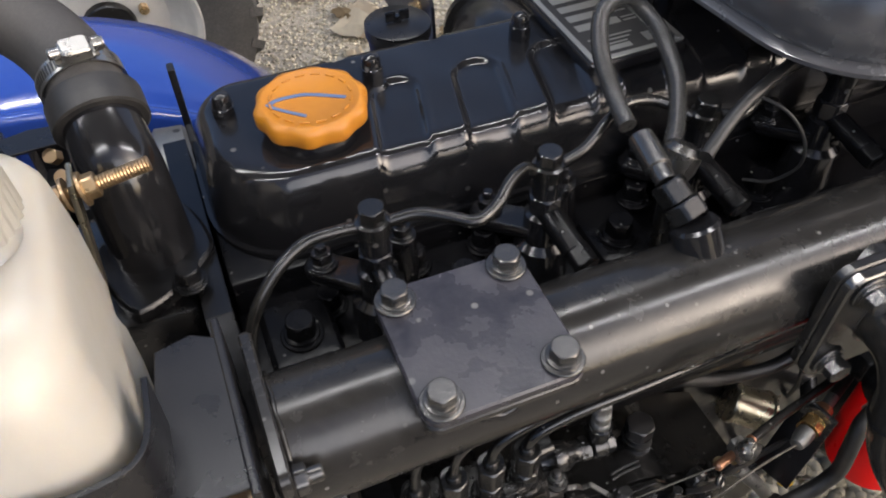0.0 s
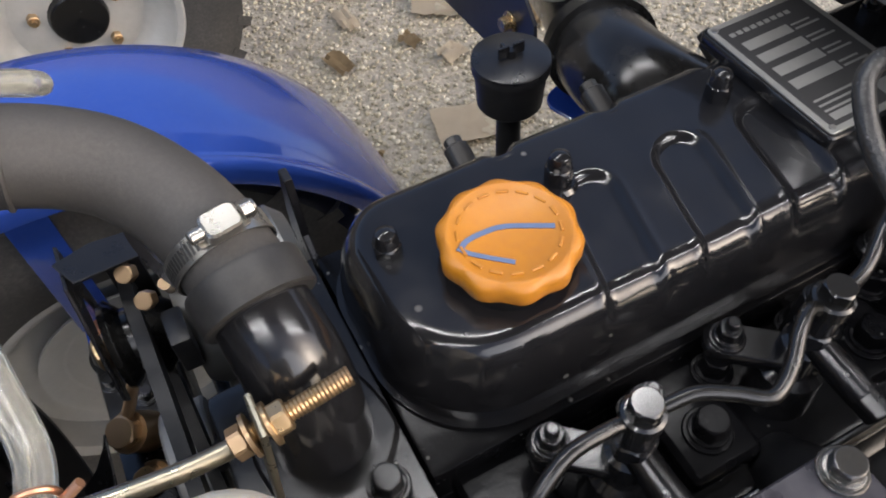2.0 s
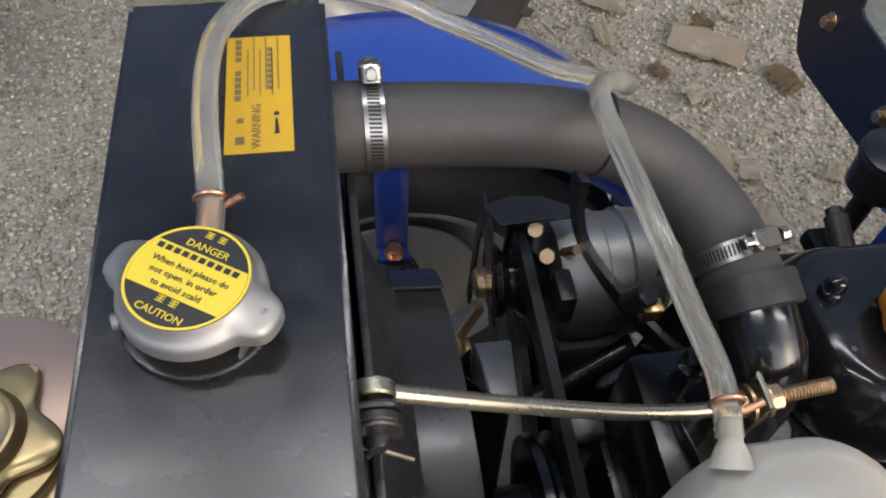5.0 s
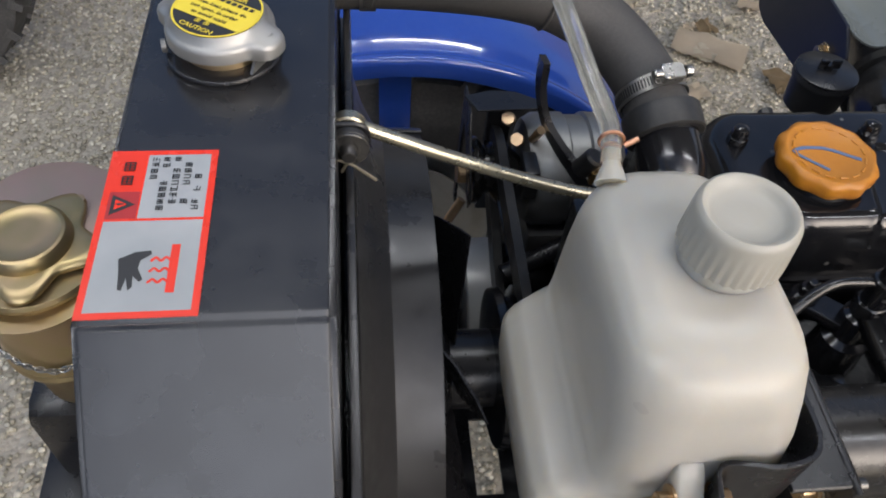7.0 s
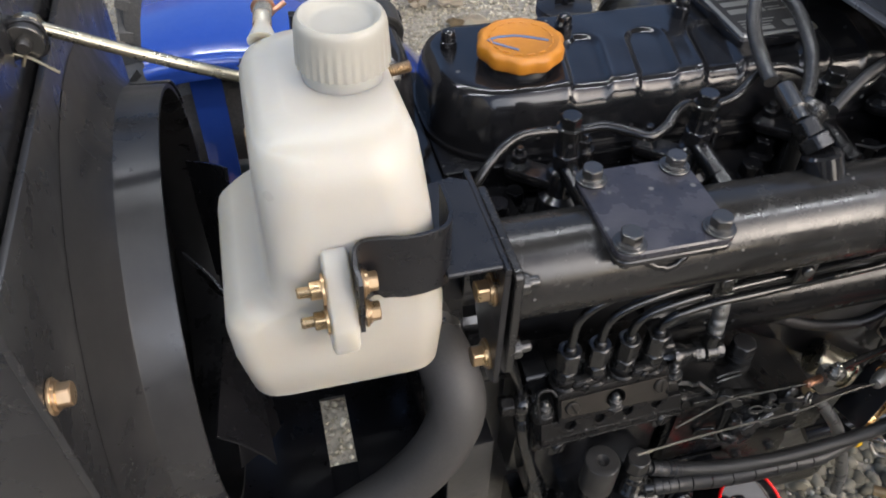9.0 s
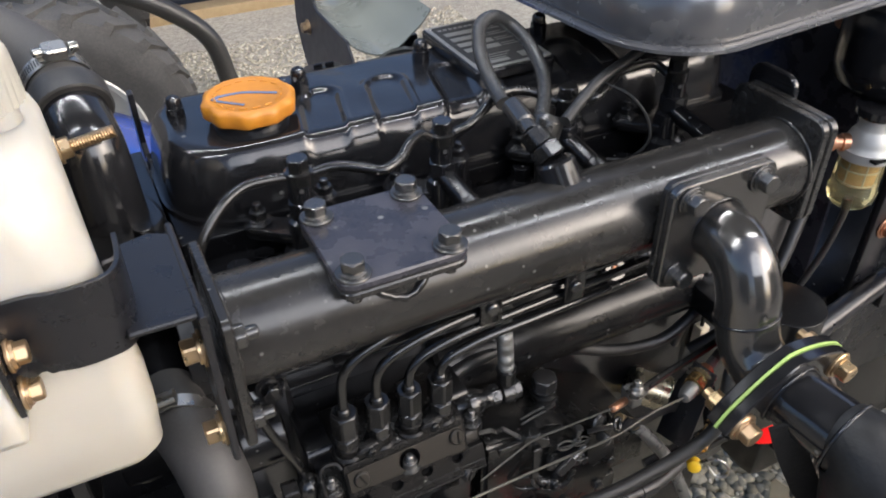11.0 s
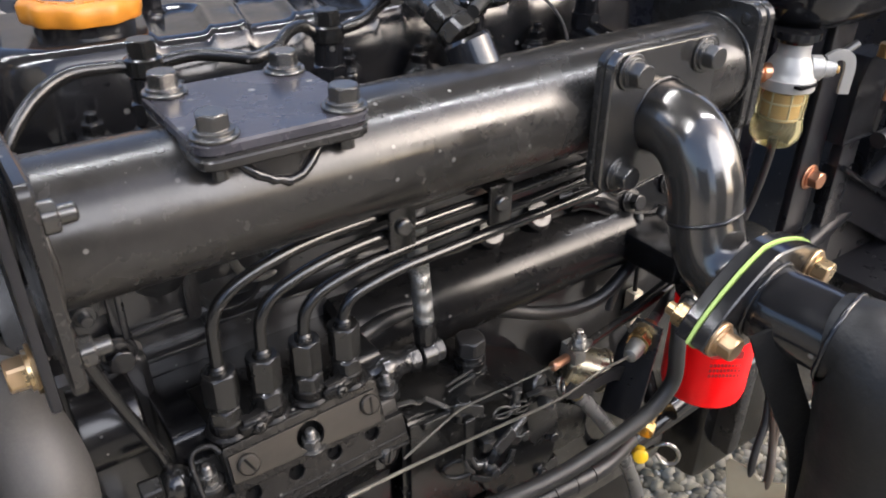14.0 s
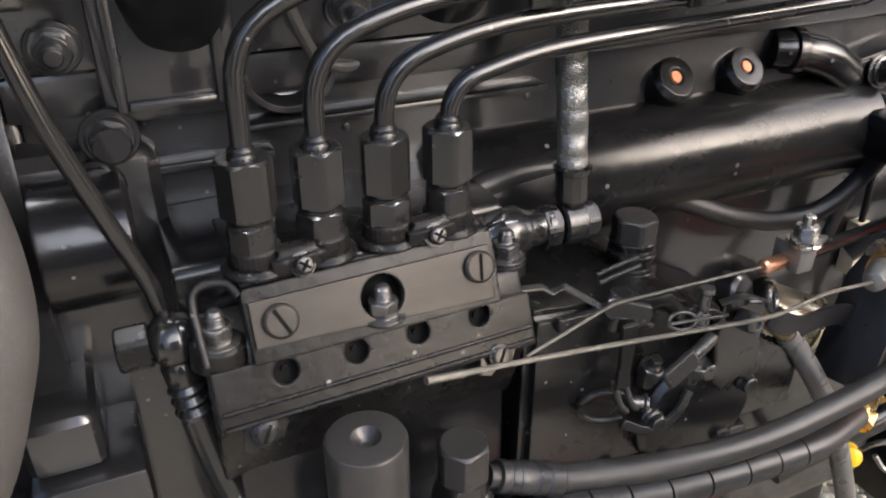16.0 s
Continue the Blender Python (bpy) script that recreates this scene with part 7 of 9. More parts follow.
fil = thing("fuel_sediment_filter", (0.59, 0.24, 0.74), "clear bowl fuel sediment filter with aluminium tap", "fuel filter")
fx, fy = 0.590, 0.235
part("filter_head", lathe((fx, fy, 0.8225), Z, [(0, 0.0215), (0.001, 0.0235), (0.010, 0.0235), (0.011, 0.0215), (0.017, 0.0200), (0.024, 0.0175), (0.028, 0.0145), (0.030, 0.0135), (0.0395, 0.0135)], 32), white_metal, fil, sharp=50)
part("head_slot", box((fx - 0.017, fy - 0.0245, 0.8290), (fx + 0.006, fy - 0.0175, 0.8312), 0), hole_shade_black, fil)
part("tap_body", lathe((fx + 0.010, fy - 0.010, 0.8405), V(0.8, -0.6, 0), [(0, 0.011), (0.010, 0.011), (0.012, 0.0085), (0.018, 0.0085), (0.019, 0.007), (0.022, 0.007)], 20), white_metal, fil)
part("tap_lever", sweep(curve([V(fx + 0.020, fy - 0.020, 0.848), V(fx + 0.026, fy - 0.025, 0.853), V(fx + 0.033, fy - 0.030, 0.851), V(fx + 0.036, fy - 0.032, 0.842), V(fx + 0.036, fy - 0.032, 0.819)], 6), [(-0.0045, -0.0020), (0.0045, -0.0020), (0.0045, 0.0020), (-0.0045, 0.0020)], up=V(0.6, 0.8, 0)), white_metal, fil, "pale hooked tap lever")
part("tap_pin", lathe((fx + 0.026, fy - 0.026, 0.8405), V(0.6, -0.8, 0), [(0, 0.004), (0.002, 0.004), (0.003, 0.003)], 12), brass, fil)
part("outlet_elbow", lathe((fx - 0.016, fy + 0.009, 0.836), V(-0.85, 0.5, 0), [(0, 0.0085), (0.006, 0.0085), (0.007, 0.0065), (0.012, 0.0065), (0.013, 0.0085), (0.020, 0.0085), (0.021, 0.007)], 18), copper, fil, "copper-brown outlet elbow")
part("outlet_drop", lathe((fx - 0.035, fy + 0.0205, 0.840), -Z, [(-0.007, 0.004), (-0.006, 0.0080), (0.004, 0.0080), (0.005, 0.0065), (0.014, 0.0065)], 18), brass, fil, "brass elbow drop")
part("union_nut", hexnut((fx - 0.035, fy + 0.0205, 0.826), -Z, 0.0175, 0.0125, spin=0.2), brass, fil, "yellow brass union nut", sharp=25)
part("bowl", lathe((fx, fy, 0.8222), -Z, [(0.0005, 0.0205), (0.030, 0.0205), (0.034, 0.0225), (0.044, 0.0210), (0.051, 0.0150), (0.054, 0.004)], 32), clear_bowl, fil, "clear yellowish bowl")
gz = part("gauze", lathe((fx, fy, 0.821), -Z, [(0, 0.0145), (0.026, 0.0145)], 24), mesh_tan, fil, "tan gauze strainer")
for k in range(6):
    a = k * math.tau / 6
    part("cage_rib", rod((fx + 0.015 * math.cos(a), fy + 0.015 * math.sin(a), 0.797), (fx + 0.015 * math.cos(a), fy + 0.015 * math.sin(a), 0.825), 0.0009, 6), white_cap, gz)
for zz in (0.797, 0.811):
    part("cage_hoop", sweep(ring_line((fx, fy, zz), Z, 0.0152, 24), circle(0.0009, 6)), white_cap, gz)
fp = thing("fuel_feed_hose", (0.53, 0.2, 0.72), "black rubber fuel hose below the sediment filter", "fuel hose")
part("hose_wall", pipe([(fx - 0.035, fy + 0.0205, 0.815), (0.551, 0.250, 0.79), (0.537, 0.242, 0.76), (0.51, 0.23, 0.72), (0.47, 0.222, 0.68), (0.43, 0.24, 0.64)], 0.0065), soft_rubber, fp)
dp = thing("drain_hose", (0.60, 0.24, 0.6), "thin black drain hose under the filter bowl", "hose")
part("hose_wall", pipe([(fx, fy, 0.778), (0.592, 0.236, 0.75), (0.585, 0.240, 0.70), (0.56, 0.245, 0.64), (0.53, 0.25, 0.58)], 0.0035), soft_rubber, dp)

# frame bars behind the filter
fr = thing("rear_stand", (0.8, 0.25, 0.5), "black painted steel stand with bolted stays and brass union", "stand")
part("frame_post", box((0.652, 0.236, 0.50), (0.688, 0.246, 0.866), 0.003), black_satin, fr)
part("frame_bar", rod((0.50, 0.20, 0.62), (1.2, 0.30, 0.70), 0.012), black_satin, fr)
part("frame_bar", rod((0.69, 0.19, 0.765), (1.2, 0.19, 0.80), 0.008), black_satin, fr)
part("frame_plate", box((0.66, 0.247, 0.46), (1.10, 0.252, 0.63), 0.002), black_satin, fr)
part("weld_bar", slab([(0.0, 0.0), (0.205, -0.112), (0.205, -0.16), (0.0, -0.045)], (0.700, 0.226, 0.722), X, Z, -0.012, 0.001), black_gloss, fr)
weld([V(0.702 + 0.018 * k, 0.2195, 0.7225 - 0.0098 * k + 0.001 * (k % 2)) for k in range(12)], 0.0030, black_gloss, fr)
part("valve_post", slab([(-0.030, 0.0), (0.030, 0.0), (0.030, 0.06), (0.022, 0.085), (-0.022, 0.085), (-0.030, 0.06)], (0.716, 0.222, 0.750), X, Z, -0.022, 0.003), black_gloss, fr)
part("post_stem", box((0.70, 0.224, 0.60), (0.73, 0.236, 0.752), 0.002), black_satin, fr)
part("hex_union", hexnut((0.706, 0.212, 0.836), Z, 0.016, 0.012, spin=0.3), brass, fr, "brass hexagon union", sharp=25)
part("union_rod", rod((0.706, 0.212, 0.848), (0.714, 0.212, 0.880), 0.0028, 12), zinc_white, fr)
part("copper_rod", rod((0.700, 0.1985, 0.832), (0.698, 0.1985, 0.800), 0.0024, 12), copper, fr, "copper rod")
part("slant_stay", rod((0.60, 0.262, 0.790), (0.676, 0.226, 0.850), 0.0035, 12), dull_alu, fr)
bolt(fr, (0.672, 0.2355, 0.715), -Y, 0.016, 0.010, copper, True, label="rust-orange bolt head")

footp = thing("footplate", (1.06, 0.3, 0.3), "black painted steel footplate with an upright sheet behind the frame", "footplate")
part("upright_sheet", box((1.05, 0.02, 0.30), (1.056, 0.66, 1.02), 0.001), black_satin, footp)
part("tread_sheet", box((0.78, 0.02, 0.560), (1.049, 0.50, 0.568), 0.001), black_satin, footp)
part("stiffener", box((1.02, 0.10, 0.568), (1.049, 0.13, 1.00), 0.002), black_satin, footp)
part("panel_leg", box((1.02, 0.20, 0.0), (1.05, 0.23, 0.30), 0.002), black_satin, footp)

hood = thing("blue_hood_corner", (0.62, 0.2, 0.97), "gloss blue corner of the bonnet sheet above the tank", "bonnet")
part("hood_sheet", slab([(0.322, 0.893), (0.269, 0.918), (0.20, 0.935), (0.20, 1.0), (0.345, 1.0), (0.345, 0.920)], (0.798, 0, 0), Y, Z, 0.003, 0.0008), blue_paint, hood)
part("hood_flange", box((0.801, 0.20, 0.985), (0.95, 0.345, 0.99), 0.001), blue_paint, hood)
part("hood_stay", box((0.93, 0.30, 0.568), (0.945, 0.32, 0.984), 0.002), black_satin, hood)

# ---------------------------------------------------------------- red oil filter and plumbing by the pump
ofil = thing("oil_filter", (0.432, 0.158, 0.60), "bright red spin-on oil filter with a printed panel", "oil filter")
OFX, OFY = 0.441, 0.160
part("canister", lathe((OFX, OFY, 0.612), Z, [(0, 0.020), (0.0005, 0.028), (0.004, 0.0325), (0.010, 0.0340), (0.090, 0.0340), (0.093, 0.0325), (0.095, 0.031)], 48), red_paint, ofil)
part("filter_mount", lathe((OFX, OFY, 0.7072), Z, [(0, 0.036), (0.012, 0.036), (0.016, 0.030), (0.05, 0.030)], 32), black_cast, ofil)
part("mount_arm", box((0.405, 0.180, 0.712), (0.475, 0.268, 0.738), 0.006), black_cast, ofil)
part("mount_plate", slab([(-0.012, -0.018), (0.060, -0.014), (0.062, 0.010), (0.040, 0.014), (-0.010, 0.010)], (0.4180, 0.2520, 0.7520), V(1, -0.05, 0.10), V(0, 0.15, 1), 0.005, 0.001), black_cast, ofil)
for p_ in (V(0.4225, 0.2465, 0.7555), V(0.4640, 0.2445, 0.7610)):
    bolt(ofil, p_, V(0, -1, 0.2), 0.0125, 0.0075, dark_bolt, True, 0.3)
part("mount_tube", pipe([(0.352, 0.262, 0.772), (0.366, 0.256, 0.771), (0.384, 0.252, 0.766), (0.402, 0.252, 0.756)], 0.0105, 20), black_cast, ofil)
part("tube_collar", lathe((0.360, 0.2580, 0.7715), V(1, -0.25, -0.10), [(0, 0.0105), (0.0005, 0.0125), (0.006, 0.0125), (0.007, 0.0105)], 24), black_cast, ofil)
part("sense_hose", pipe([(0.432, 0.244, 0.742), (0.430, 0.238, 0.722), (0.418, 0.235, 0.700), (0.408, 0.236, 0.682), (0.404, 0.238, 0.66)], 0.0036, 12), braid, ofil, "thin braided hose")
rw = []
for k in range(9):
    for j in range(3):
        rw.append((-0.012 + 0.0028 * k, 0.048 - 0.0050 * j, 0.0018, 0.0026))
fn = V(-0.55, -0.835, 0)
fu = V(0.835, -0.55, 0)
bars([(-0.013, 0.056, 0.025, 0.007)] + rw, V(OFX, OFY, 0.612) + fn * 0.0341, fu, Z, red_dull, ofil, thick=0.0004)

low = thing("ribbed_fuel_hose", (0.25, 0.15, 0.57), "black rubber hose wrapped in spiral sleeve", "hose")
upper_line = curve([(0.1560, 0.1500, 0.6425), (0.1684, 0.150, 0.6385), (0.2128, 0.147, 0.6296), (0.2687, 0.147, 0.6222), (0.3163, 0.147, 0.6256), (0.3500, 0.146, 0.6340), (0.3670, 0.145, 0.6440), (0.3780, 0.1445, 0.6610), (0.3772, 0.146, 0.6860), (0.3798, 0.1495, 0.7020), (0.3850, 0.1535, 0.7125), (0.3960, 0.1570, 0.7150), (0.4070, 0.1585, 0.7155)], 8)
part("upper_hose", sweep(upper_line, circle(0.0062, 16)), soft_rubber, low)
part("end_nut", hexnut((0.3955, 0.1568, 0.7149), V(1, 0.16, 0.04), 0.0150, 0.0070, spin=0.2, bore=0.0060), zinc_white, low, "zinc plated end nut", sharp=25)
part("crimp_ferrule", lathe((0.1275, 0.1520, 0.6545), V(0.92, -0.06, -0.39), [(0, 0.0048), (0.004, 0.0048), (0.0045, 0.0066), (0.0085, 0.0068), (0.0095, 0.0060), (0.0125, 0.0070), (0.0135, 0.0062), (0.0170, 0.0072), (0.0215, 0.0066), (0.0225, 0.0074), (0.0270, 0.0068), (0.0280, 0.0075), (0.0345, 0.0070), (0.036, 0.0058)], 20), plastic_black, low)
lower_line = curve([(0.1270, 0.1460, 0.6310), (0.1420, 0.1440, 0.6320), (0.1613, 0.1430, 0.6300), (0.2109, 0.1430, 0.6180), (0.2720, 0.1470, 0.6055), (0.3200, 0.1500, 0.5990), (0.36, 0.16, 0.595)], 10)
part("crimp_ferrule", lathe((0.1230, 0.1470, 0.6290), V(0.95, -0.12, 0.10), [(0, 0.0050), (0.004, 0.0050), (0.005, 0.0086), (0.012, 0.0088), (0.013, 0.0070)], 18), dark_steel, low)
part("lower_hose", sweep(lower_line, circle(0.0066, 16)), soft_rubber, low)
for k in range(6, len(lower_line) - 14, 4):
    part("sleeve_band", sweep([lower_line[k].lerp(lower_line[k + 1], f_) for f_ in (0.12, 0.5, 1.0)] + [lower_line[k + 2], lower_line[k + 3], lower_line[k + 3].lerp(lower_line[k + 4], 0.9)], circle(0.0078, 16)), plastic_black, low)

plh = thing("grey_plastic_pipe", (0.34, 0.15, 0.55), "grey flexible fuel pipe with an olive tip curving down", "fuel pipe")
part("olive_tip", pipe([(0.2960, 0.1830, 0.6660), (0.3020, 0.1822, 0.6600), (0.3100, 0.1812, 0.6535), (0.3180, 0.1800, 0.6455)], 0.0050), olive_zinc, plh, "olive plastic tip")
part("pipe_wall", pipe([(0.3140, 0.1806, 0.6495), (0.3256, 0.1780, 0.6354), (0.3440, 0.1750, 0.6090), (0.3607, 0.1725, 0.5811), (0.3840, 0.1722, 0.5330), (0.4022, 0.1725, 0.4910), (0.412, 0.172, 0.45)], 0.0060), grey_pvc, plh)

cab = thing("black_control_cable", (0.3, 0.2, 0.68), "black sheathed control cable along the pump", "cable")
part("sheath", pipe([(0.148, 0.232, 0.7330), (0.1646, 0.234, 0.7375), (0.1880, 0.238, 0.7390), (0.2129, 0.240, 0.7350), (0.2500, 0.240, 0.7190), (0.2872, 0.240, 0.7040), (0.3200, 0.237, 0.6900), (0.3570, 0.235, 0.6802), (0.39, 0.232, 0.685), (0.43, 0.235, 0.71), (0.46, 0.24, 0.74)], 0.0055), soft_rubber, cab)

thr = thing("throttle_cable", (0.3, 0.15, 0.69), "bare twisted steel throttle cable with brass end fittings", "cable")
part("inner_wire", pipe([(0.0925, 0.1271, 0.7305), (0.1300, 0.1340, 0.7212), (0.1669, 0.1400, 0.7122), (0.2100, 0.1462, 0.7018), (0.2525, 0.1520, 0.6918), (0.2772, 0.1560, 0.6872), (0.3124, 0.1630, 0.6838), (0.3566, 0.1700, 0.6756)], 0.0010, 8), steel_cord, thr)
part("wire_ferrule", rod((0.0920, 0.12705, 0.7306), (0.1060, 0.1296, 0.7271), 0.0014, 12), steel_cord, thr)
ta = V(0.80, 0.34, 0.02).normalized()
A0 = V(0.3530, 0.1690, 0.6760)
part("cable_adjuster", lathe(A0, ta, [(0, 0.0030), (0.001, 0.0052), (0.008, 0.0068), (0.017, 0.0070), (0.018, 0.0045), (0.060, 0.0045)], 18), dull_alu, thr)
part("lock_nut", hexnut(A0 + ta * 0.018, ta, 0.0165, 0.0120, spin=0.2), brass, thr, sharp=25)
part("star_washer", lathe(A0 + ta * 0.0305, ta, [(0, 0.0125), (0.0014, 0.0125)], 18), zinc_white, thr)
part("lock_nut", hexnut(A0 + ta * 0.040, ta, 0.0130, 0.006, spin=0.5), copper, thr, sharp=25)
part("outer_sheath", pipe([A0 + ta * 0.055, A0 + ta * 0.075, A0 + ta * 0.105 + Z * 0.002, (0.50, 0.23, 0.68), (0.58, 0.24, 0.66)], 0.0045), soft_rubber, thr)
part("cable_bracket", slab([(-0.020, -0.075), (0.012, -0.075), (0.014, 0.010), (-0.008, 0.012), (-0.018, -0.015)], A0 + ta * 0.0330, V(0.3, -0.95, 0.0), V(0.25, 0.1, 0.96), 0.003, 0.0006), black_satin, thr)

stp = thing("stop_cable", (0.3, 0.16, 0.71), "thin steel stop cable in a copper-tipped sheath", "cable")
part("inner_wire", pipe([(0.1440, 0.1550, 0.7045), (0.1680, 0.1605, 0.7070), (0.1881, 0.1650, 0.7090), (0.2021, 0.1680, 0.7072), (0.2346, 0.1680, 0.7064), (0.2720, 0.1672, 0.7062)], 0.0007, 8), steel_cord, stp)
sa = V(0.95, 0.26, -0.18).normalized()
S1 = V(0.2705, 0.1668, 0.7062)
part("copper_tip", lathe(S1, sa, [(0, 0.0020), (0.001, 0.0034), (0.018, 0.0036), (0.019, 0.0030), (0.026, 0.0030), (0.027, 0.0038), (0.044, 0.0040), (0.045, 0.003)], 16), copper, stp)
part("sheath_wall", pipe([S1 + sa * 0.042, (0.3406, 0.1860, 0.6937), (0.3720, 0.193, 0.6905), (0.4067, 0.200, 0.6886), (0.4725, 0.215, 0.6865), (0.53, 0.235, 0.69)], 0.0036), dark_steel, stp)
part("clamp_block", box((0.2895, 0.1640, 0.6985), (0.3000, 0.1800, 0.7120), 0.002), dull_alu, stp)
part("clamp_strap", sweep(curve([(0.2840, 0.1640, 0.7165), (0.2910, 0.1620, 0.7175), (0.2990, 0.1650, 0.7165), (0.3040, 0.1700, 0.7130)], 4), [(-0.0040, -0.0006), (0.0040, -0.0006), (0.0040, 0.0006), (-0.0040, 0.0006)], up=Z), zinc_white, stp)
bolt(stp, (0.2945, 0.1680, 0.7122), Z, 0.0095, 0.006, zinc_white, True, 0.2, dome=True)

sol = thing("stop_solenoid", (0.39, 0.24, 0.58), "zinc plated cylindrical stop solenoid", "solenoid")
part("solenoid_can", lathe((0.368, 0.250, 0.612), V(0.75, -0.45, -0.30), [(0, 0.018), (0.002, 0.0195), (0.006, 0.0195), (0.007, 0.0180), (0.036, 0.0180), (0.037, 0.0200), (0.040, 0.0195), (0.041, 0.016)], 28), zinc_rod, sol)
plug = thing("white_wire_plug", (0.457, 0.255, 0.60), "cream plastic wire connector on a black wire", "connector")
part("plug_body", box((0.451, 0.249, 0.612), (0.463, 0.261, 0.650), 0.002), cream, plug)
part("plug_wire", pipe([(0.457, 0.255, 0.648), (0.455, 0.256, 0.69), (0.448, 0.26, 0.73), (0.44, 0.262, 0.76)], 0.0022), soft_rubber, plug)
part("plug_wire", pipe([(0.457, 0.255, 0.614), (0.46, 0.252, 0.58), (0.47, 0.26, 0.54)], 0.0022), soft_rubber, plug)

bf = thing("brass_drain_fitting", (0.46, 0.2, 0.5), "brass hexagon drain fitting on the sump side", "fitting")
ba = V(0.75, 0.35, 0.20).normalized()
part("hex_body", hexnut((0.438, 0.204, 0.526), ba, 0.016, 0.012, spin=0.3), brass, bf, sharp=25)
part("barrel", lathe(V(0.438, 0.204, 0.526) + ba * 0.012, ba, [(0, 0.006), (0.016, 0.006), (0.017, 0.009), (0.026, 0.009)], 18), brass, bf)
part("tail_pipe", rod(V(0.438, 0.204, 0.526) + ba * 0.030, V(0.50, 0.27, 0.55), 0.008), black_cast, bf)
dip = thing("dipstick", (0.42, 0.19, 0.5), "dipstick with yellow knob and bent wire ring", "dipstick")
part("knob", lathe((0.4334, 0.2005, 0.5028), V(-0.6, -0.7, 0.3), [(-0.006, 0.004), (-0.005, 0.0072), (0.005, 0.0072), (0.0065, 0.005), (0.007, 0.001)], 24), yellow_plastic, dip, "yellow plastic knob")
part("wire_ring", pipe([(0.436, 0.197, 0.508), (0.4385, 0.190, 0.5190), (0.4440, 0.183, 0.5245), (0.4510, 0.177, 0.5205), (0.4555, 0.174, 0.5100), (0.4520, 0.175, 0.5020), (0.4450, 0.181, 0.5010), (0.4400, 0.188, 0.5100)], 0.0018, 10), zinc_white, dip)
part("dip_tube", pipe([(0.436, 0.204, 0.501), (0.438, 0.235, 0.485), (0.43, 0.275, 0.46)], 0.004), black_cast, dip)
rods = thing("steering_link", (0.6, 0.2, 0.44), "black steel steering link rods", "steering rod")
part("link_rod", rod((0.462, 0.200, 0.545), (0.62, 0.200, 0.577), 0.012), black_gloss, rods)
part("link_rod", rod((0.405, 0.236, 0.470), (0.62, 0.205, 0.545), 0.012), black_gloss, rods)

bat = thing("hanging_wiring", (0.47, 0.09, 0.45), "bundle of brown and black wires hanging beside the filter", "wiring")
for line_, mt in (([(0.500, 0.20, 0.68), (0.5243, 0.1499, 0.6401), (0.5208, 0.1402, 0.6039), (0.5166, 0.1307, 0.5706), (0.5111, 0.1198, 0.5376), (0.4991, 0.1082, 0.5073), (0.49, 0.105, 0.44)], wire_brown),
                  ([(0.495, 0.20, 0.67), (0.5147, 0.1519, 0.6246), (0.5223, 0.1455, 0.6002), (0.5132, 0.1327, 0.5577), (0.4953, 0.125, 0.5203), (0.49, 0.115, 0.44)], soft_rubber),
                  ([(0.505, 0.20, 0.69), (0.5167, 0.1505, 0.6381), (0.5268, 0.1452, 0.6237), (0.5262, 0.1337, 0.5997), (0.5196, 0.1258, 0.5659), (0.5103, 0.1182, 0.5316), (0.5025, 0.1111, 0.5093), (0.495, 0.105, 0.44)], wire_brown)):
    part("wire", pipe(line_, 0.0036), mt, bat)
tp = thing("tan_bracket", (0.49, 0.115, 0.49), "tan plated sheet bracket with a screw", "bracket")
BU, BV = V(0.40, -0.88, 0.02).normalized(), V(0.24, 0.40, 0.86).normalized()
part("bracket_sheet", slab([(0, -0.022), (0.050, -0.022), (0.054, -0.004), (0.052, 0.010), (0.030, 0.004), (0.022, 0.012), (0.004, 0.016), (0, 0.010)], (0.4830, 0.1400, 0.5015), BU, BV, 0.003, 0.0006), tan_plate, tp)
bolt(tp, (0.4905, 0.1180, 0.4945), BU.cross(BV) * -1, 0.009, 0.004, zinc_yellow, True)
part("bracket_bar", rod((0.45, 0.16, 0.455), (0.52, 0.10, 0.478), 0.006), olive_zinc, tp)

# ---------------------------------------------------------------- belt drive, alternator and fan
alt_ = thing("alternator", (-0.06, 0.56, 0.66), "aluminium alternator with belt pulley beside the engine", "alternator")
part("alternator_body", lathe((-0.100, 0.556, 0.750), X, [(0, 0.030), (0.002, 0.050), (0.012, 0.056), (0.040, 0.056), (0.042, 0.053), (0.060, 0.053), (0.062, 0.056), (0.085, 0.054), (0.095, 0.044), (0.096, 0.010)], 40), dull_alu, alt_)
for k in range(14):
    a = k * math.tau / 14
    d = V(0, math.cos(a), math.sin(a))
    part("cooling_slot", slab(rounded(0.010, 0.006, 0.002, 3), V(-0.022, 0.556, 0.750) + d * 0.0545, X, X.cross(d), 0.002, 0), black_print, alt_)
part("drive_pulley", lathe((-0.150, 0.556, 0.750), X, [(0, 0.010), (0.001, 0.032), (0.006, 0.034), (0.014, 0.024), (0.018, 0.024), (0.026, 0.034), (0.031, 0.032), (0.05, 0.014)], 36), dark_steel, alt_)
part("pulley_nut", hexnut((-0.150, 0.556, 0.750), -X, 0.024, 0.012), zinc_yellow, alt_, sharp=25)
part("mounting_ear", box((-0.09, 0.51, 0.66), (-0.02, 0.57, 0.70), 0.005), dull_alu, alt_)
part("terminal_bolt", rod((-0.095, 0.545, 0.80), (-0.095, 0.525, 0.83), 0.004), zinc_yellow, alt_)
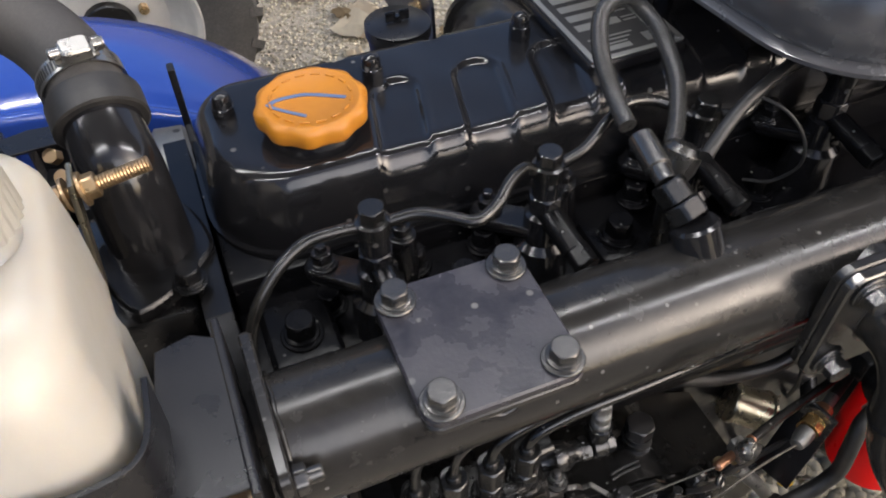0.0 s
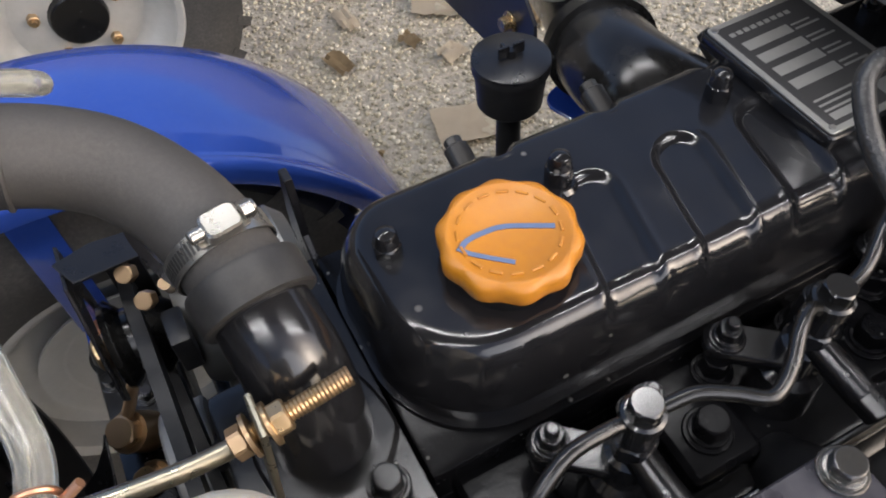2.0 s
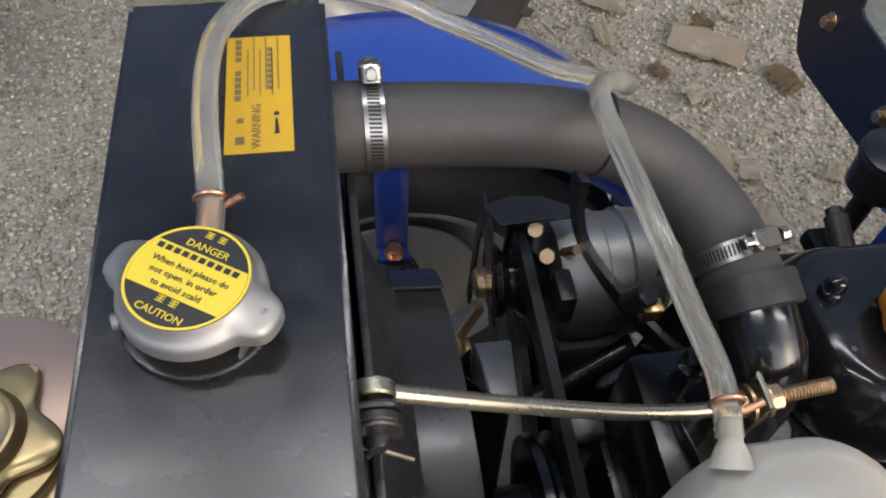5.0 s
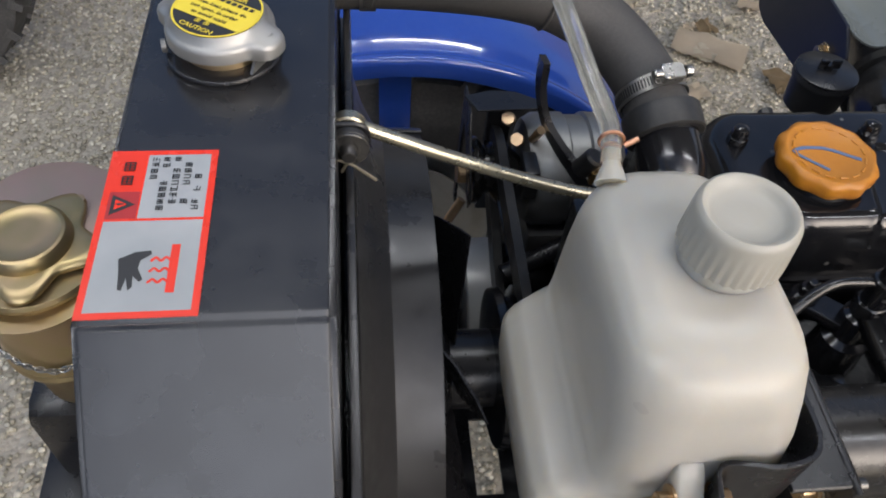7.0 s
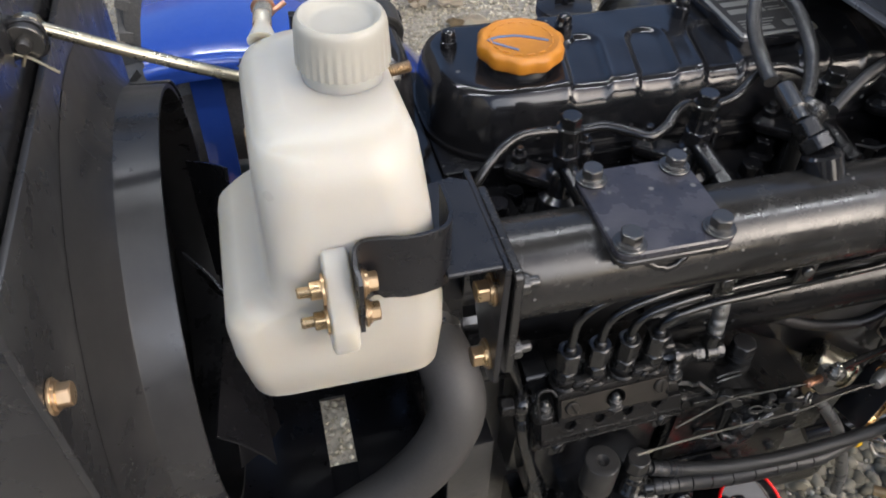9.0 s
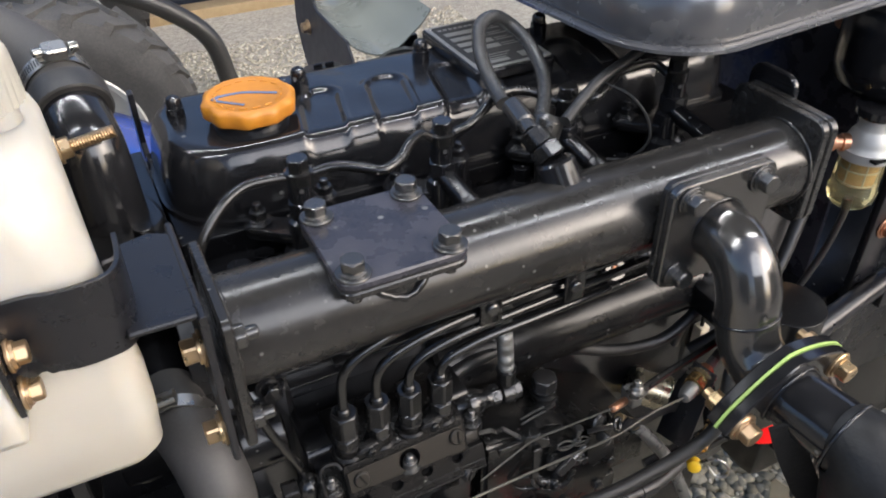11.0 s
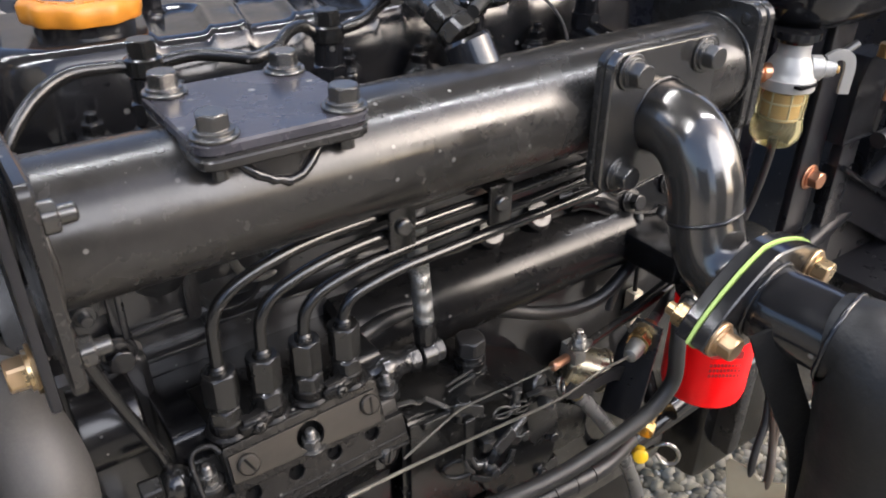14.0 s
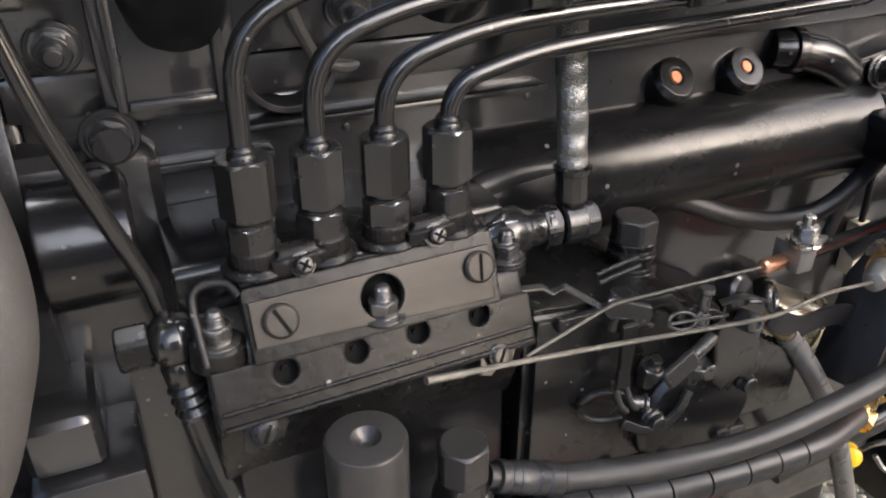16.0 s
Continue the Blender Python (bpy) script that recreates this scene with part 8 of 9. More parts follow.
for p_ in ((-0.110, 0.5415, 0.802), (-0.1155, 0.5640, 0.808)):
    part("terminal_nut", hexnut(p_, V(-0.3, -0.6, 0.75), 0.012, 0.010, spin=0.3), zinc_yellow, alt_, "yellow zinc plated nut", sharp=25)
part("regulator_cap", lathe((-0.072, 0.470, 0.836), V(0.4, -0.2, 0.9), [(0, 0.009), (0.020, 0.009), (0.022, 0.007)], 18), plastic_black, alt_)
part("brass_terminal", box((-0.066, 0.458, 0.828), (-0.050, 0.470, 0.842), 0.002), brass, alt_)

guard = thing("belt_guard", (-0.135, 0.56, 0.66), "black sheet steel guard over the alternator pulley", "belt guard")
part("guard_top", slab([(-0.1570, 0.582), (-0.1470, 0.560), (-0.1280, 0.5605), (-0.0872, 0.562), (-0.0892, 0.575), (-0.1080, 0.5865), (-0.1320, 0.589)], (0, 0, 0.8205), X, Y, 0.0025, 0.0006), black_satin, guard)
part("guard_face", slab([(0.600, 0.8195), (0.560, 0.8195), (0.550, 0.803), (0.527, 0.775), (0.512, 0.748), (0.520, 0.734), (0.532, 0.745), (0.553, 0.770), (0.570, 0.785), (0.584, 0.790), (0.592, 0.760), (0.592, 0.66), (0.604, 0.66)], (-0.1545, 0, 0), Y, Z, 0.0025, 0.0006), black_satin, guard)
part("guard_arm", box((-0.132, 0.584, 0.66), (-0.108, 0.590, 0.8200), 0.002), black_satin, guard)
part("connector_block", box((-0.108, 0.500, 0.765), (-0.094, 0.530, 0.800), 0.003), plastic_black, guard)
part("adjuster_strap", sweep(curve([(-0.098, 0.548, 0.890), (-0.098, 0.540, 0.862), (-0.090, 0.525, 0.835), (-0.070, 0.495, 0.815), (-0.045, 0.455, 0.805), (-0.02, 0.43, 0.80)], 5), [(-0.010, -0.003), (0.010, -0.003), (0.010, 0.003), (-0.010, 0.003)], up=X), black_satin, guard)

belt = thing("drive_belt", (-0.13, 0.45, 0.60), "black rubber drive belt round the pulleys", "belt")
bl = []
c1_, r1_, c2_, r2_ = V(0, 0.556, 0.750), 0.031, V(0, 0.362, 0.700), 0.068
ang = math.atan2(c2_.z - c1_.z, c2_.y - c1_.y)
off = math.acos((r1_ - r2_) / (c2_ - c1_).length)
for k in range(17):
    a = ang + off + (math.tau - 2 * off) * k / 16
    bl.append(V(-0.124, c1_.y + r1_ * math.cos(a), c1_.z + r1_ * math.sin(a)))
for k in range(17):
    a = ang - off + 2 * off * k / 16
    bl.append(V(-0.124, c2_.y + r2_ * math.cos(a), c2_.z + r2_ * math.sin(a)))
bl.append(bl[0])
part("belt_band", sweep(bl, [(-0.013, -0.004), (0.013, -0.004), (0.011, 0.005), (-0.011, 0.005)], up=X), soft_rubber, belt, sharp=50)

fan = thing("cooling_fan", (-0.19, 0.362, 0.55), "black steel cooling fan on the water pump pulley", "fan")
part("fan_pulley", lathe((-0.148, 0.362, 0.700), X, [(0, 0.040), (0.001, 0.070), (0.008, 0.072), (0.013, 0.062), (0.017, 0.062), (0.022, 0.072), (0.030, 0.070), (0.031, 0.03), (0.110, 0.025)], 44), black_cast, fan)
part("fan_hub", lathe((-0.196, 0.362, 0.700), X, [(0, 0.022), (0.001, 0.042), (0.005, 0.045), (0.010, 0.035), (0.050, 0.034)], 32), black_satin, fan)
for k in range(6):
    a = k * math.tau / 6 + 0.05
    d = V(0, math.cos(a), math.sin(a))
    t_ = V(0, -math.sin(a), math.cos(a))
    rings = []
    for s_ in range(7):
        rr = 0.035 + 0.105 * s_ / 6
        w = 0.020 + 0.016 * s_ / 6
        c = V(-0.192, 0.362, 0.700) + d * rr
        tw = 0.55
        e = t_ * math.cos(tw) + X * math.sin(tw)
        nrm = d.cross(e)
        rings.append([c - e * w, c - e * w * 0.3 + nrm * 0.004, c + e * w * 0.5 + nrm * 0.003, c + e * w, c + e * w - nrm * 0.0016, c + e * w * 0.5 + nrm * 0.0012, c - e * w * 0.3 + nrm * 0.0022, c - e * w - nrm * 0.0016])
    part("blade", quads(bmesh.new(), rings), black_satin, fan)
for p_ in ((-0.1765, 0.5430, 0.6600), (-0.1755, 0.5130, 0.6240)):
    nn = hexnut(p_, V(-0.35, -0.3, 0.9), 0.024, 0.012, spin=0.4)
    lathe(Vector(p_) - V(-0.35, -0.3, 0.9).normalized() * 0.03, V(-0.35, -0.3, 0.9), [(0, 0.017), (0.03, 0.017)], 16, nn)
    part("hub_bolt", nn, zinc_yellow, fan, "yellow zinc plated bolt", sharp=25)
part("idler_bracket", box((-0.196, 0.440, 0.50), (-0.160, 0.565, 0.628), 0.006), black_cast, fan)
part("idler_drum", lathe((-0.155, 0.500, 0.602), X, [(0, 0.02), (0.001, 0.068), (0.003, 0.070), (0.036, 0.070), (0.038, 0.068), (0.039, 0.02)], 44), rim_grey, fan, "bright machined pulley drum")
part("grease_pipe", pipe([(-0.174, 0.548, 0.668), (-0.164, 0.555, 0.680), (-0.152, 0.562, 0.700)], 0.005), zinc_yellow, fan)
part("lower_bracket", box((-0.105, 0.44, 0.50), (-0.014, 0.63, 0.655), 0.010), black_cast, fan)
part("tie_rod", rod((-0.120, 0.470, 0.690), (-0.03, 0.50, 0.715), 0.010), black_satin, fan)
part("fan_shaft_support", box((-0.10, 0.33, 0.63), (-0.028, 0.40, 0.77), 0.006), black_cast, fan)

wat = thing("lower_radiator_hose", (-0.06, 0.19, 0.55), "dusty grey-black lower radiator hose bending down", "radiator hose")
part("hose_wall", sweep(curve([(-0.046, 0.262, 0.786), (-0.043, 0.235, 0.789), (-0.036, 0.208, 0.783), (-0.0315, 0.190, 0.765), (-0.0325, 0.184, 0.746), (-0.0390, 0.181, 0.726), (-0.0485, 0.180, 0.703), (-0.067, 0.180, 0.674), (-0.10, 0.181, 0.64), (-0.16, 0.185, 0.60), (-0.275, 0.20, 0.56)], 7), circle(0.0215, 32)), hose_rubber, wat, sharp=60)
part("pump_inlet", rod((-0.046, 0.255, 0.786), (-0.046, 0.33, 0.786), 0.019, 24), black_cast, wat)
cl_ = thing("hose_clamp", (-0.042, 0.222, 0.775), "bright zinc worm-drive hose clamp", "hose clamp")
part("band", sweep(ring_line((-0.0415, 0.230, 0.7885), V(0.2, 1, 0.05), 0.0222, 48), [(-0.0008, -0.005), (0.0008, -0.005), (0.0008, 0.005), (-0.0008, 0.005)], up=V(0.2, 1, 0.05)), zinc_white, cl_)
part("screw_housing", rod((-0.057, 0.232, 0.811), (-0.041, 0.229, 0.815), 0.005), zinc_white, cl_)

lp = thing("steel_feed_pipe", (0.02, 0.2, 0.6), "dark steel fuel feed pipe with banjo joint at the pump front", "fuel pipe")
part("upper_pipe", pipe([(-0.006, 0.200, 0.848), (-0.003, 0.199, 0.830), (0.004, 0.197, 0.800), (0.014, 0.197, 0.768), (0.0215, 0.199, 0.745), (0.0245, 0.200, 0.730)], 0.0031, 14), line_paint, lp)
part("banjo_eye", lathe((0.019, 0.197, 0.7205), V(1, -0.06, 0.04), [(0, 0.0066), (0.002, 0.0088), (0.005, 0.0098), (0.009, 0.0098), (0.012, 0.0088), (0.014, 0.0066)], 26), line_paint, lp)
part("banjo_bolt", hexnut((0.0185, 0.197, 0.7205), V(-1, 0.06, -0.04), 0.015, 0.011, spin=0.2), pump_paint, lp, sharp=25)
part("crimp_sleeve", lathe((0.026, 0.196, 0.713), V(0.12, -0.05, -1), [(0, 0.0056), (0.002, 0.0066), (0.009, 0.0064), (0.010, 0.0058), (0.012, 0.0072), (0.0145, 0.0060), (0.017, 0.0073), (0.0195, 0.0060), (0.022, 0.0073), (0.025, 0.0062)], 24), line_paint, lp)
part("lower_pipe", pipe([(0.029, 0.1950, 0.690), (0.033, 0.193, 0.665), (0.040, 0.189, 0.635), (0.048, 0.184, 0.60), (0.055, 0.18, 0.56)], 0.0067), line_paint, lp)
part("union_spigot", rod((0.030, 0.197, 0.7205), (0.040, 0.197, 0.7205), 0.006), dark_steel, lp)

# front of the block beside the pump
fb_ = thing("pump_drive_case", (0.0, 0.25, 0.5), "gloss black cast pump drive case with bolted cover", "drive case")
part("drive_case", box((-0.035, 0.245, 0.56), (0.036, 0.36, 0.775), 0.012, seg=3), dull_block, fb_)
part("case_boss", lathe((-0.010, 0.236, 0.745), V(1, 0, 0), [(0, 0.024), (0.030, 0.024), (0.032, 0.020)], 30), black_cast, fb_)
part("case_block", box((-0.033, 0.200, 0.560), (0.0085, 0.250, 0.664), 0.004), dull_block, fb_)
part("case_block", box((-0.032, 0.206, 0.6645), (-0.004, 0.250, 0.690), 0.007, seg=3), dull_block, fb_)
bolt(fb_, (-0.0332, 0.215, 0.625), -X, 0.014, 0.008, zinc_yellow, True, 0.3)
for bx_, bz_ in ((0.012, 0.792), (0.020, 0.81)):
    bolt(fb_, (bx_, 0.2445, bz_ - 0.03), -Y, 0.013, 0.008, black_gloss, True, 0.2)

# ---------------------------------------------------------------- name plate, breather and exhaust side
npl = thing("engine_name_plate", (0.29, 0.41, 0.918), "stamped aluminium engine name plate with black print", "name plate")
NO = V(0.248, 0.462, 0.9265)
NU, NV = V(0.99, 0.02, 0.0).normalized(), V(-0.02, 0.99, 0.02).normalized()
part("plate_sheet", slab(rounded(0.072, 0.100, 0.003, 3, 0.036, -0.050), NO, NU, NV, 0.0012, 0.0002), pale_alu, npl)
part("plate_backing", slab(rounded(0.076, 0.104, 0.004, 3, 0.036, -0.050), NO - Z * 0.009, NU, NV, 0.0088, 0.001), black_gloss, npl)
part("dark_field", slab(rounded(0.064, 0.092, 0.002, 3, 0.036, -0.050), NO + Z * 0.0012, NU, NV, 0.0002, 0), plate_field, npl, "dark printed field")
rows = []
for k in range(4):
    rows.append((0.009, -0.028 - 0.0125 * k, 0.034, 0.0075))
rows += [(0.047, -0.092, 0.018, 0.010), (0.009, -0.093, 0.026, 0.005)]
for k in range(9):
    rows.append((0.008 + 0.0052 * k, -0.014, 0.0038, 0.0032))
for k in range(4):
    rows.append((0.045, -0.0275 - 0.0125 * k, 0.018, 0.0016))
    rows.append((0.045, -0.0235 - 0.0125 * k, 0.014, 0.0014))
for k in range(3):
    rows.append((0.009, -0.0780 - 0.0042 * k, 0.034 - 0.004 * k, 0.0015))
bars(rows, NO + Z * 0.0014, NU, NV, pale_alu, npl)
for a, b in ((0.004, -0.004), (0.068, -0.004), (0.004, -0.096), (0.068, -0.096)):
    part("rivet", lathe(NO + NU * a + NV * b + Z * 0.0012, Z, [(0, 0.0022), (0.0008, 0.0018)], 12), zinc_white, npl)

brt = thing("crankcase_breather", (0.187, 0.578, 0.77), "black plastic crankcase breather cup with wing nut lid", "breather")
part("breather_cup", lathe((0.187, 0.578, 0.808), Z, [(0, 0.012), (0.001, 0.023), (0.004, 0.0255), (0.034, 0.0275), (0.035, 0.0295), (0.040, 0.0298), (0.042, 0.029)], 44), plastic_black, brt)
part("breather_lid", lathe((0.187, 0.578, 0.8500), Z, [(0, 0.0296), (0.002, 0.0296), (0.003, 0.028), (0.0032, 0.001)], 44), black_satin, brt)
part("wing_nut", (lambda b: (box((0.176, 0.5768, 0.854), (0.1855, 0.5792, 0.8635), 0.001, b), box((0.1885, 0.5768, 0.854), (0.198, 0.5792, 0.8635), 0.001, b), box((0.1858, 0.584, 0.853), (0.1882, 0.592, 0.8555), 0.0005, b), lathe((0.187, 0.578, 0.853), Z, [(0, 0.004), (0.006, 0.003)], 12, b))[1])(bmesh.new()), black_gloss, brt)
part("breather_stem", rod((0.187, 0.578, 0.73), (0.187, 0.578, 0.810), 0.010, 18), plastic_black, brt)
part("stem_foot", box((0.165, 0.46, 0.715), (0.207, 0.595, 0.735), 0.005), black_cast, brt)

exh = thing("exhaust_manifold", (0.25, 0.52, 0.72), "black painted cast exhaust manifold along the far side", "exhaust manifold")
part("manifold_log", box((0.06, 0.476, 0.735), (0.47, 0.535, 0.792), 0.012, seg=3), black_cast, exh)
for ex_, ey_, ez_ in ((0.115, 0.533, 0.838), (0.222, 0.527, 0.845), (0.33, 0.53, 0.845)):
    nn = lathe((ex_, ey_ - 0.03, ez_ - 0.012), V(0, 0.9, 0.35), [(0, 0.009), (0.030, 0.009), (0.031, 0.0075)], 18)
    hexnut(V(ex_, ey_ - 0.03, ez_ - 0.012) + V(0, 0.9, 0.35).normalized() * 0.031, V(0, 0.9, 0.35), 0.012, 0.006, nn)
    part("stud_sleeve", nn, knob_steel, exh, sharp=25)
part("outlet_pipe", sweep(curve([(0.325, 0.478, 0.790), (0.300, 0.496, 0.804), (0.280, 0.530, 0.812), (0.278, 0.565, 0.811), (0.292, 0.605, 0.802), (0.318, 0.665, 0.788), (0.36, 0.76, 0.75)], 7), circle(0.0375, 36)), black_tube, exh)
part("outlet_elbow", sweep(curve([(0.335, 0.474, 0.785), (0.306, 0.494, 0.801), (0.283, 0.532, 0.811), (0.280, 0.565, 0.810), (0.288, 0.598, 0.803)], 7), circle(0.0415, 36)), black_tube, exh)
part("outlet_collar", lathe((0.288, 0.597, 0.803), V(0.35, 0.93, -0.18), [(0, 0.041), (0.001, 0.0470), (0.016, 0.0470), (0.017, 0.038)], 40), black_tube, exh)

shd = thing("heat_shield", (0.25, 0.7, 0.7), "speckled black steel shield with a pale green-grey tray behind", "heat shield")
part("shield_side", slab([(0.600, 0.790), (0.648, 0.782), (0.770, 0.774), (0.792, 0.780), (0.806, 0.796), (0.822, 0.830), (0.816, 0.905), (0.810, 0.99), (0.752, 0.99), (0.747, 0.907), (0.738, 0.876), (0.728, 0.872), (0.628, 0.868), (0.606, 0.846)], (0.2185, 0, 0), Y, Z, 0.0035, 0.0008), speckled_plate, shd)
tray = bmesh.new()
rows_ = []
for k in range(15):
    f_ = k / 14
    xx, zz = 0.2245 + 0.098 * f_, 0.862 - 0.016 * math.sin(math.pi * min(1.0, f_ * 1.35)) + 0.026 * max(0.0, f_ - 0.62) ** 2 * 7
    rows_.append([V(xx, 0.622, zz), V(xx, 0.820, zz + 0.002), V(xx, 0.820, zz + 0.004), V(xx, 0.622, zz + 0.002)])
quads(tray, rows_)
part("cover_tray", tray, pale_tray, shd, "pale green-grey curved tray", sharp=60)
part("tray_wall", box((0.2245, 0.821, 0.862), (0.330, 0.824, 0.99), 0.0005), pale_tray, shd)
part("shield_leg", box((0.302, 0.650, 0.815), (0.318, 0.670, 0.852), 0.002), black_satin, shd)
bolt(shd, (0.2183, 0.641, 0.828), -X, 0.012, 0.006, zinc_yellow, True, 0.3, label="yellow zinc plated bolt")
bolt(shd, (0.2183, 0.765, 0.840), -X, 0.012, 0.006, zinc_yellow, True, 0.3, label="yellow zinc plated bolt")
shd.location += V(0.017, 0.016, -0.014)

lug = thing("lifting_bracket", (-0.006, 0.49, 0.80), "black steel engine lifting bracket at the front of the head", "bracket")
part("bracket_fin", slab([(0.474, 0.78), (0.525, 0.78), (0.518, 0.86), (0.506, 0.905), (0.496, 0.905), (0.490, 0.862), (0.476, 0.85)], (-0.010, 0, 0), Y, Z, 0.005, 0.001), black_satin, lug)

# ---------------------------------------------------------------- gold filler unit before the radiator
gold = thing("fuel_filler", (-0.52, 0.44, 0.50), "olive-gold zinc plated filler neck with sprung cap and chain", "filler cap")
GC = V(-0.522, 0.440, 0.797)
part("filler_barrel", lathe(GC - Z * 0.185, Z, [(0, 0.046), (0.050, 0.050), (0.058, 0.054), (0.062, 0.060), (0.066, 0.0605), (0.070, 0.0585), (0.074, 0.060), (0.078, 0.0590), (0.090, 0.0570), (0.165, 0.0555), (0.168, 0.059), (0.172, 0.0600), (0.176, 0.0580)], 56), olive_zinc, gold)
part("back_disc", lathe(GC + V(0.006, 0.034, -0.012), Z, [(0, 0.062), (0.001, 0.064), (0.004, 0.064), (0.005, 0.062)], 56), pink_zinc, gold, "round pinkish zinc plated disc")
star = bmesh.new()
rings = []
for h, f_ in ((0.0, 0.96), (0.0015, 1.0), (0.0045, 1.0), (0.0065, 0.95), (0.0075, 0.80)):
    rings.append([GC + V((0.051 + 0.0085 * math.cos(5 * a_ + 1.0)) * f_ * math.cos(a_), (0.051 + 0.0085 * math.cos(5 * a_ + 1.0)) * f_ * math.sin(a_), h - 0.006) for a_ in [k * math.tau / 100 for k in range(100)]])
quads(star, rings)
part("star_plate", star, olive_zinc, gold, sharp=50)
part("sprung_dome", lathe(GC, Z, [(0, 0.036), (0.003, 0.0355), (0.008, 0.0345), (0.0115, 0.0315), (0.012, 0.029), (0.0105, 0.026), (0.0100, 0.015), (0.0102, 0.001)], 48), olive_zinc, gold)
lip = sweep([GC + V(0.063 * math.cos(a_), 0.063 * math.sin(a_), -0.020 + 0.004 * math.cos(a_ * 2)) for a_ in [radians(200 + 7 * k) for k in range(21)]], [(-0.009, -0.0012), (0.009, -0.0012), (0.009, 0.0012), (-0.009, 0.0012)], up=Z)
part("bow_spring", lip, olive_zinc, gold)
ch = thing("retaining_chain", (-0.50, 0.38, 0.69), "small bright steel retaining chain round the filler", "chain")
chain_line = [GC + V(0.0610 * math.cos(a_), 0.0610 * math.sin(a_), -0.100 + 0.022 * (abs(k - 15) / 15.0)) for k, a_ in enumerate([radians(205 + 4.6 * i) for i in range(31)])]
for k, (a_, b_) in enumerate(zip(chain_line, chain_line[1:])):
    m_, d_ = (a_ + b_) / 2, (b_ - a_).normalized()
    side = (Z if k % 2 else (m_ - GC).normalized())
    side = (side - d_ * side.dot(d_)).normalized()
    lk = [m_ + d_ * 0.0048 * math.cos(t) + side * 0.0024 * math.sin(t) for t in [i * math.tau / 12 for i in range(13)]]
    part("chain_link", sweep(lk, circle(0.0009, 6)), zinc_white, ch)
part("filler_stand", box((-0.58, 0.38, 0.38), (-0.46, 0.50, 0.612), 0.02), black_satin, gold)
part("bolt_head", hexnut(GC + V(0.030, 0.046, -0.006), Z, 0.010, 0.006), zinc_yellow, gold)

# ---------------------------------------------------------------- yard: scraps, next machines
def scrap(at, w, h, turn, mat, label):
    bm = bmesh.new()
    rnd = random.Random(int(at[0] * 1000))
    n = 5
    vs = [[bm.verts.new(V(w * (i / n - 0.5), h * (j / n - 0.5), 0.008 + rnd.uniform(-0.004, 0.010))) for i in range(n + 1)] for j in range(n + 1)]
    for j in range(n):
        for i in range(n):
            bm.faces.new((vs[j][i], vs[j][i + 1], vs[j + 1][i + 1], vs[j + 1][i]))
    bmesh.ops.solidify(bm, geom=list(bm.faces), thickness=0.002)
    bmesh.ops.transform(bm, matrix=pose(at[0], at[1], 0.012, 0, 0, turn), verts=list(bm.verts))
    solo("paper_scrap", bm, mat, label, "paper", "scraps on the gravel")


scrap((0.545, 1.300, 0), 0.16, 0.12, -12, paper_tan, "torn piece of tan cardboard lying on the gravel")
scrap((0.62, 1.12, 0), 0.13, 0.11, 20, cream, "cream scrap of paper lying on the gravel")
scrap((0.50, 1.95, 0), 0.13, 0.10, 40, cream, "pale crumpled paper lying on the gravel")
scrap((0.72, 1.72, 0), 0.20, 0.12, -30, paper_tan, "brown crumpled wrapping lying on the gravel")
scrap((-0.62, 2.05, 0), 0.28, 0.16, 15, paper_tan, "brown cardboard piece lying on the gravel")
scrap((0.85, 2.2, 0), 0.18, 0.10, 70, cream, "pale paper strip lying on the gravel")
rnd_s = random.Random(11)
for k in range(46):
    scrap((rnd_s.uniform(0.0, 1.0), rnd_s.uniform(1.0, 2.4), 0), rnd_s.uniform(0.03, 0.09), rnd_s.uniform(0.025, 0.07), rnd_s.uniform(0, 180), (paper_tan, cream, leaf_brown)[k % 3], ("small torn piece of tan cardboard lying on the gravel", "small cream paper scrap lying on the gravel", "dry brown leaf lying on the gravel")[k % 3])
wheel((-1.30, 1.66, 0.33), 0.33, 0.18, 0.19, "dusty black tyre on a silver grey rim further along the row", "next tractor")
bp_ = thing("blue_engine_guard", (0.34, 0.66, 0.2), "gloss blue sheet metal side guard beyond the engine", "guard")
part("guard_sheet", slab(rounded(0.14, 0.07, 0.02), (0.358, 0.664, 0.690), V(0.93, 0.36, 0), V(-0.36, 0.93, 0), 0.004, 0.001), blue_paint, bp_)
part("guard_post", box((0.35, 0.65, 0.0), (0.37, 0.67, 0.690), 0.002), blue_paint, bp_)

